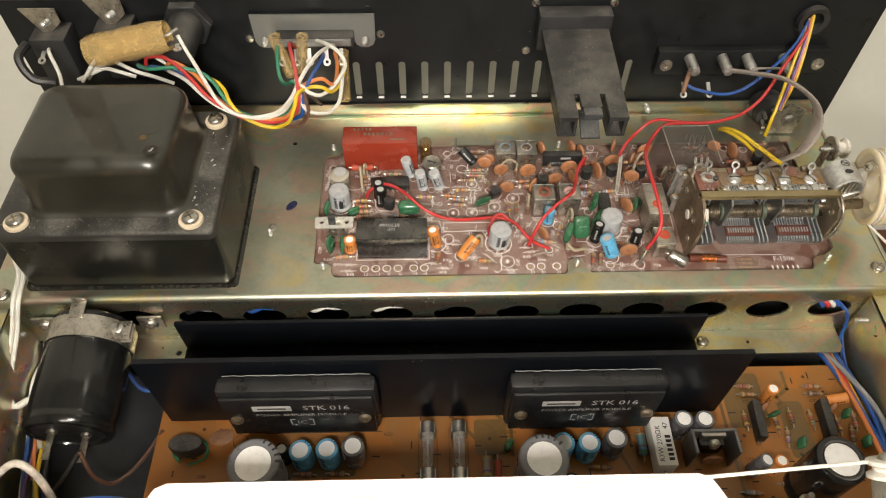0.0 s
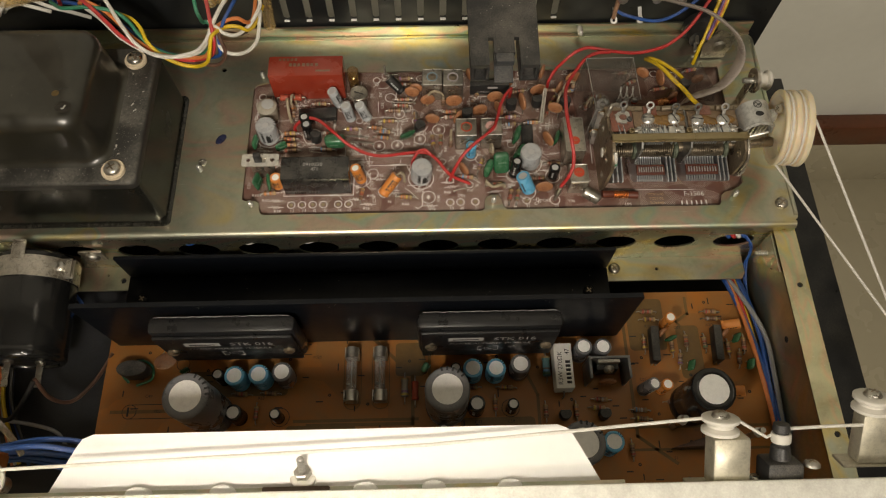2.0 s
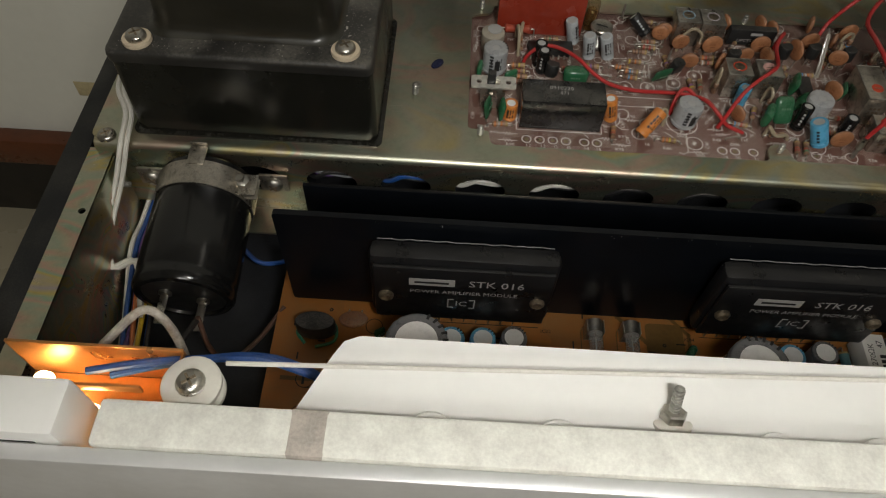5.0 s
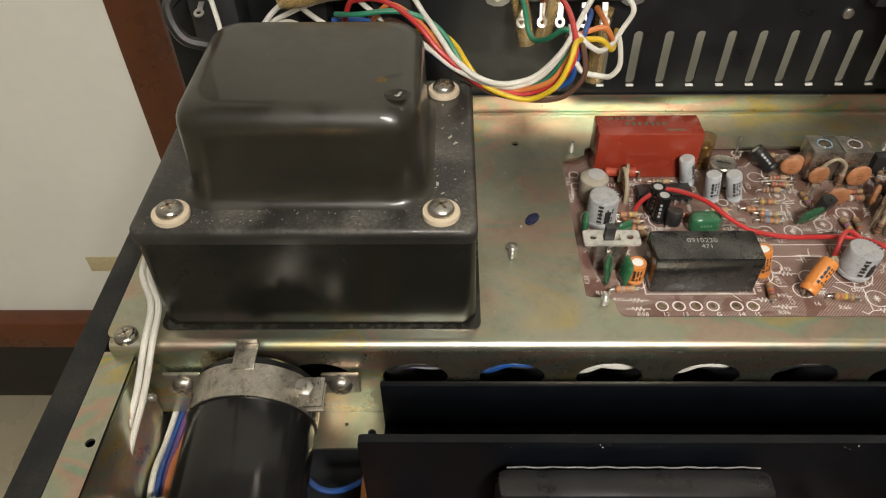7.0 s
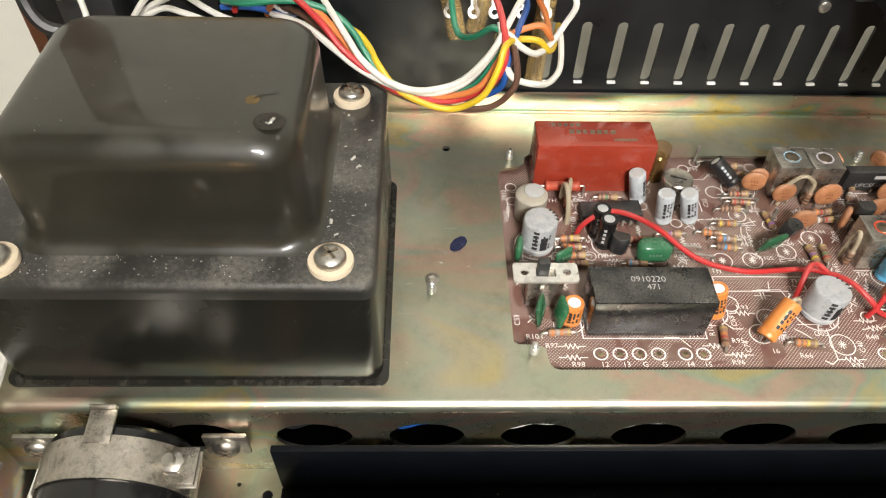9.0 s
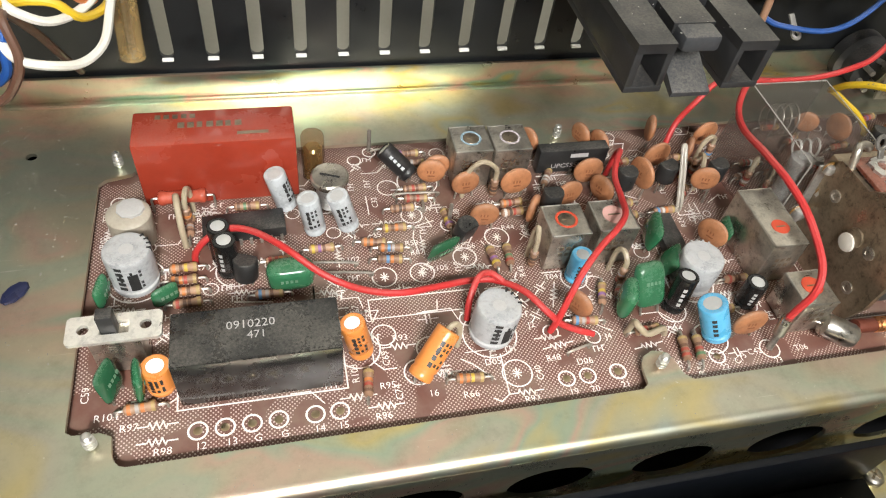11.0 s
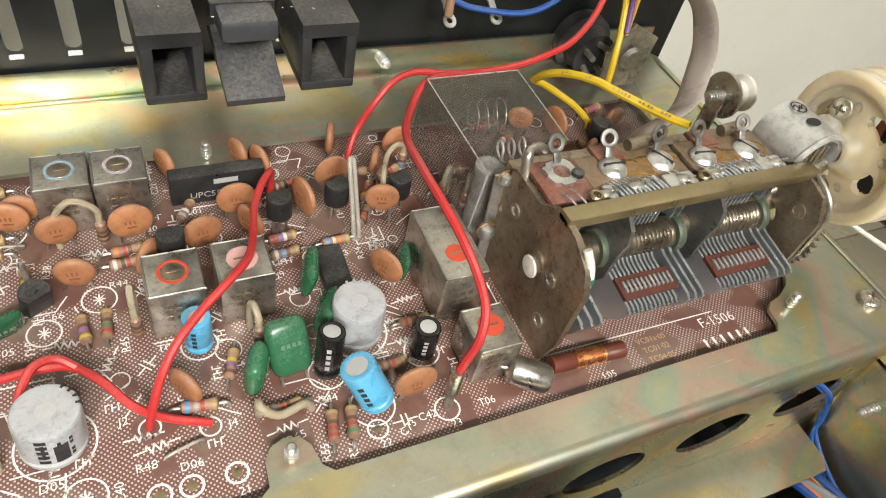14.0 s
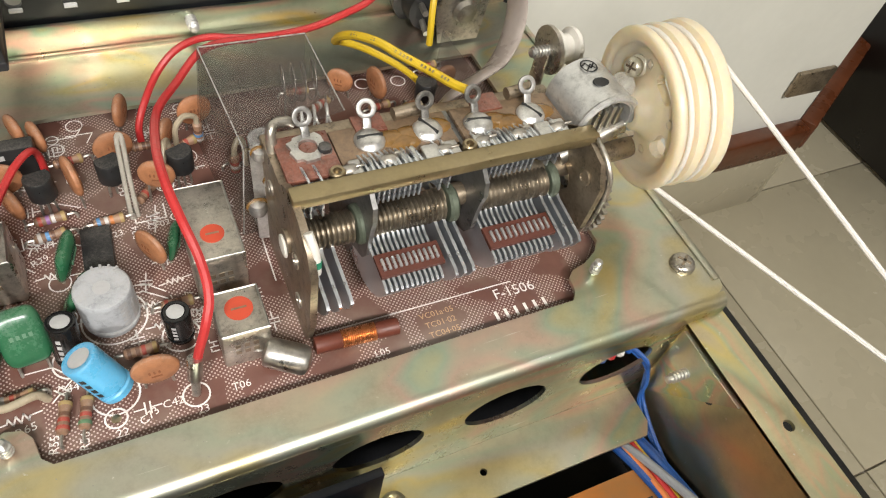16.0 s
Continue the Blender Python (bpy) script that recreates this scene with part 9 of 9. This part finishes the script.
def cap_sign(x, y, a=0):
    c, d = math.cos(radians(a)), math.sin(radians(a))
    for px in (-0.45, 0.45):
        ink.strip([(x + c * px + d * 1.1, y + d * px - c * 1.1), (x + c * px - d * 1.1, y + d * px + c * 1.1)], 0.3, ZP)
        ink.strip([(x + c * px, y + d * px), (x + c * px * 5, y + d * px * 5)], 0.28, ZP)


for x in (22.6, 27.6, 32.6, 37.6, 44.6, 49.4, 97.2, 102.0, 109.0):
    ink.ring(x, 4.1, 1.75, 0.42, ZP)
for x, y, r in ((133.2, 4.4, 1.8), (146.6, 4.4, 2.3), (106.6, 13.4, 1.7), (97.4, 16.0, 1.7), (79.6, 22.0, 1.7), (27.4, 45.4, 1.7), (4.2, 66.2, 1.7), (4.2, 60.0, 1.7), (61.4, 75.6, 1.7), (65.8, 78.4, 1.7), (81.6, 50.2, 2.0), (204.0, 77.0, 1.9), (213.6, 76.0, 1.9), (76.6, 66.0, 5.2), (68.6, 64.6, 2.6), (107.8, 30.0, 3.2), (133.8, 9.0, 4.0), (128.0, 17.8, 3.4), (136, 24.8, 5.8), (146.6, 17.2, 3.4), (83.6, 17.4, 6.0), (54.8, 17.6, 4.6), (16.0, 14.4, 3.8), (9.6, 42.0, 6.0), (30.6, 42.0, 4.4), (60.6, 20.4, 2.6)):
    ink.ring(x, y, r, 0.34, ZP)
for x, y, r in ((63.3, 36.0, 2.8), (72.2, 36.2, 2.8), (83.2, 39.6, 2.8), (92.6, 44.8, 3.0), (73.0, 54.4, 2.6), (66.4, 10.4, 3.0), (87.0, 7.0, 3.2), (70.0, 15.6, 3.0)):
    plus_ring(x, y, r)
for x, y, a in ((15.4, 6.4, 0), (15.4, 3.0, 0), (53.4, 6.6, 0), (58.6, 3.8, 0), (50.2, 33.4, 0), (66.6, 52.6, 0), (86.4, 36.2, 0), (98.0, 12.4, 8), (87.8, 2.4, 0), (118.6, 9.4, 8), (23.8, 60.4, 0), (101.4, 26.0, 70), (92.6, 30.2, 60), (93.8, 56.4, 0), (63.4, 17.2, 0), (71.6, 9.4, 0), (147.2, 46.6, 80), (150.2, 72.4, 30)):
    zig(x, y, a)
for x, y, a in ((93.4, 24.4, 30), (95.4, 20.8, 50), (118.0, 32.0, 80), (131.6, 26.0, 20), (138.4, 4.6, 0), (57.4, 50.0, 30), (79.6, 56.8, 90), (142.6, 31.0, 80), (124.0, 46.0, 70), (114.6, 46.8, 90)):
    cap_sign(x, y, a)
for pts in (((44, 31), (47, 31), (47, 35.4), (47, 28.6), (54, 28.6)), ((58.6, 30.0), (84, 30.0), (84, 24.8), (58.6, 24.8), (58.6, 30.0)), ((57.6, 22.0), (57.6, 14.0), (59.4, 12.0), (62, 12.0)), ((76.0, 12.0), (78.0, 10.6), (82.0, 6.2)), ((84.6, 12.0), (84.0, 2.4), (82.0, 1.0), (80.6, 2.0)), ((170.2, 9.2), (213.0, 8.7)), ((100.4, 32.4), (111.4, 32.4)), ((120, 64.6), (109, 64.6)), ((143.4, 50.6), (143.4, 46.4), (149.4, 46.4), (149.4, 50.2)), ((153.6, 50), (158, 52.6)), ((166.4, 24), (166.8, 46)), ((145, 68), (149, 68), (149, 72)), ((78, 52), (73, 50.6), (72, 47), (72.6, 42)), ((88.4, 44), (90, 40), (89.4, 36)), ((53.6, 74.6), (53.6, 66), (57, 64)), ((62.6, 62), (62.6, 56)), ((30, 33.4), (38, 32.4))):
    ink.strip(pts, 0.3, ZP)
srng = random.Random(21)
for k in range(250):
    x, y = srng.uniform(2, 164), srng.uniform(9, 80)
    kind = k % 6
    if kind == 0:
        zig(x, y, srng.choice((0, 0, 90, 8)), 3, 0.85)
    elif kind == 1:
        cap_sign(x, y, srng.choice((0, 90, 45)))
    elif kind == 2:
        ink.ring(x, y, srng.uniform(1.0, 2.4), 0.26, ZP, 20)
    elif kind == 3:
        ink.strip([(x, y), (x + srng.uniform(2, 7), y), (x + srng.uniform(4, 8), y + srng.choice((-3, 3)))], 0.26, ZP)
    else:
        turned = srng.random() < 0.4
        for c in range(3):
            for px, py, qx, qy in ((0, 0, 0, 1.3), (0, 1.3 - 0.65 * (c % 2), 0.55, 1.3 - 0.65 * (c % 2))):
                px, qx = px + 1.0 * c, qx + 1.0 * c
                ink.strip([(x - py, y + px), (x - qy, y + qx)] if turned else [(x + px, y + py), (x + qx, y + qy)], 0.26, ZP)
tagged(part("screened_symbol", ink, WHITE_INK, tuner), "white screened symbols", kind="stuff")
dirt = Geo()
for x, y in ((22.6, 4.1), (27.6, 4.1), (32.6, 4.1), (37.6, 4.1), (44.6, 4.1), (49.4, 4.1), (97.2, 4.1), (102, 4.1), (109, 4.1), (133.2, 4.4)):
    dirt.lathe([(0.9, 1.62), (0.8, 1.66), (0.1, 1.67)], 12, Matrix.Translation((x, y, 0)))
tagged(part("pad_hole", dirt, BRASS, tuner), "brass-coloured pad holes", kind="stuff")
TEXT = [("R98", 16.4, 0.9, 0), ("R97", 10.2, 6.6, 0), ("R104", 6.0, 9.4, 0), ("12", 23.2, 0.9, 0), ("13", 28.8, 0.9, 0), ("G", 33.6, 0.9, 0), ("G", 38.6, 0.9, 0), ("14", 45.2, 0.9, 0), ("15", 49.8, 0.9, 0), ("R96", 57.8, 1.6, 0), ("R95", 59.6, 8.2, 0), ("R103", 53.4, 12.0, 90), ("C69", 60.2, 14.6, 90), ("C74", 61.6, 6.4, 90), ("16", 68.6, 5.0, 0), ("R74", 72.8, 8.4, 0), ("R66", 76.2, 3.6, 0), ("R93", 64.0, 19.2, 0), ("C68", 58.2, 25.8, 90), ("C67", 55.6, 27.2, 90), ("D05", 82.6, 10.4, 0), ("R92", 88.6, 0.6, 0), ("C40", 91.8, 6.4, 90), ("R48", 96.0, 9.4, 0), ("D06", 102.6, 7.6, 0), ("J4", 110.2, 13.0, 0), ("J2", 93.6, 18.4, 0), ("19", 97.8, 0.8, 0), ("20", 102.6, 0.8, 0), ("21", 109.6, 0.8, 0), ("R65", 119.6, 7.2, 10), ("22", 133.8, 1.4, 0), ("23", 147.2, 1.2, 0), ("C73", 138.4, 3.0, 30), ("C44", 126.6, 12.6, 0), ("C42", 142.6, 4.2, 0), ("T06", 154.4, 3.6, 0), ("L05", 181.0, 1.4, 0), ("R55", 123.4, 3.0, 80), ("R56", 128.0, 2.0, 80), ("T04", 102.4, 31.0, 0), ("R105", 76.4, 37.0, 0), ("C66", 84.8, 42.8, 0), ("R102", 56.2, 42.0, 0), ("R90", 51.2, 37.6, 0), ("R91", 51.6, 31.4, 0), ("R53", 71.4, 45.4, 0), ("R87", 72.2, 42.4, 0), ("R44", 96.2, 47.6, 0), ("C50", 78.4, 43.2, 80), ("TP31", 81.8, 54.6, 90), ("C35", 62.8, 48.6, 20), ("C32", 64.6, 59.8, 90), ("VR01", 70.8, 72.4, 0), ("R38", 84.4, 53.6, 80), ("C38", 100.4, 46.2, 90), ("R45", 95.8, 33.6, 90), ("R61", 94.4, 40.6, 90), ("R28", 126.0, 45.6, 20), ("TR04", 134.2, 47.6, 8), ("R29", 125.0, 42.0, 20), ("R23", 139.0, 44.6, 8), ("CF02", 147.6, 44.8, 8), ("R24", 143.0, 44.0, 90), ("R52", 150.2, 20.6, 80), ("IC01", 112.4, 63.4, 0), ("C21", 106.0, 72.0, 90), ("R67", 23.6, 58.4, 0), ("IC03", 30.6, 58.4, 0), ("R68", 39.8, 58.4, 0), ("VR02", 1.9, 53.4, 90), ("TR12", 1.9, 62.6, 90), ("R70", 23.4, 43.8, 0), ("R7", 14.6, 40.4, 0), ("R8", 14.6, 36.6, 0), ("C30", 103.2, 60.4, 0), ("T07", 149.8, 25.0, 90), ("C59", 1.9, 14.8, 90), ("L03", 22.2, 51.8, 90)]
for s, x, y, a in TEXT:
    words(s, 2.15, WHITE_INK, tuner, at_mm(x, y, ZP, 0, 0, a))
words("F-1506", 3.5, WHITE_INK, tuner, at_mm(212.8, 6.4, ZP, 0, 0, -1))
for k, s in enumerate(("VC01a\u00b705", "TC01\u00b702", "TC04\u00b705")):
    words(s, 1.9, TAN_INK, tuner, at_mm(194.6, 6.4 - 2.3 * k, ZP))
brand = Geo()
for k in range(6):
    brand.strip([(206.4 + 2.3 * k, 0.9), (206.4 + 2.3 * k, 2.5)], 0.7, ZP)
part("logo_mark", brand, WHITE_INK, tuner)
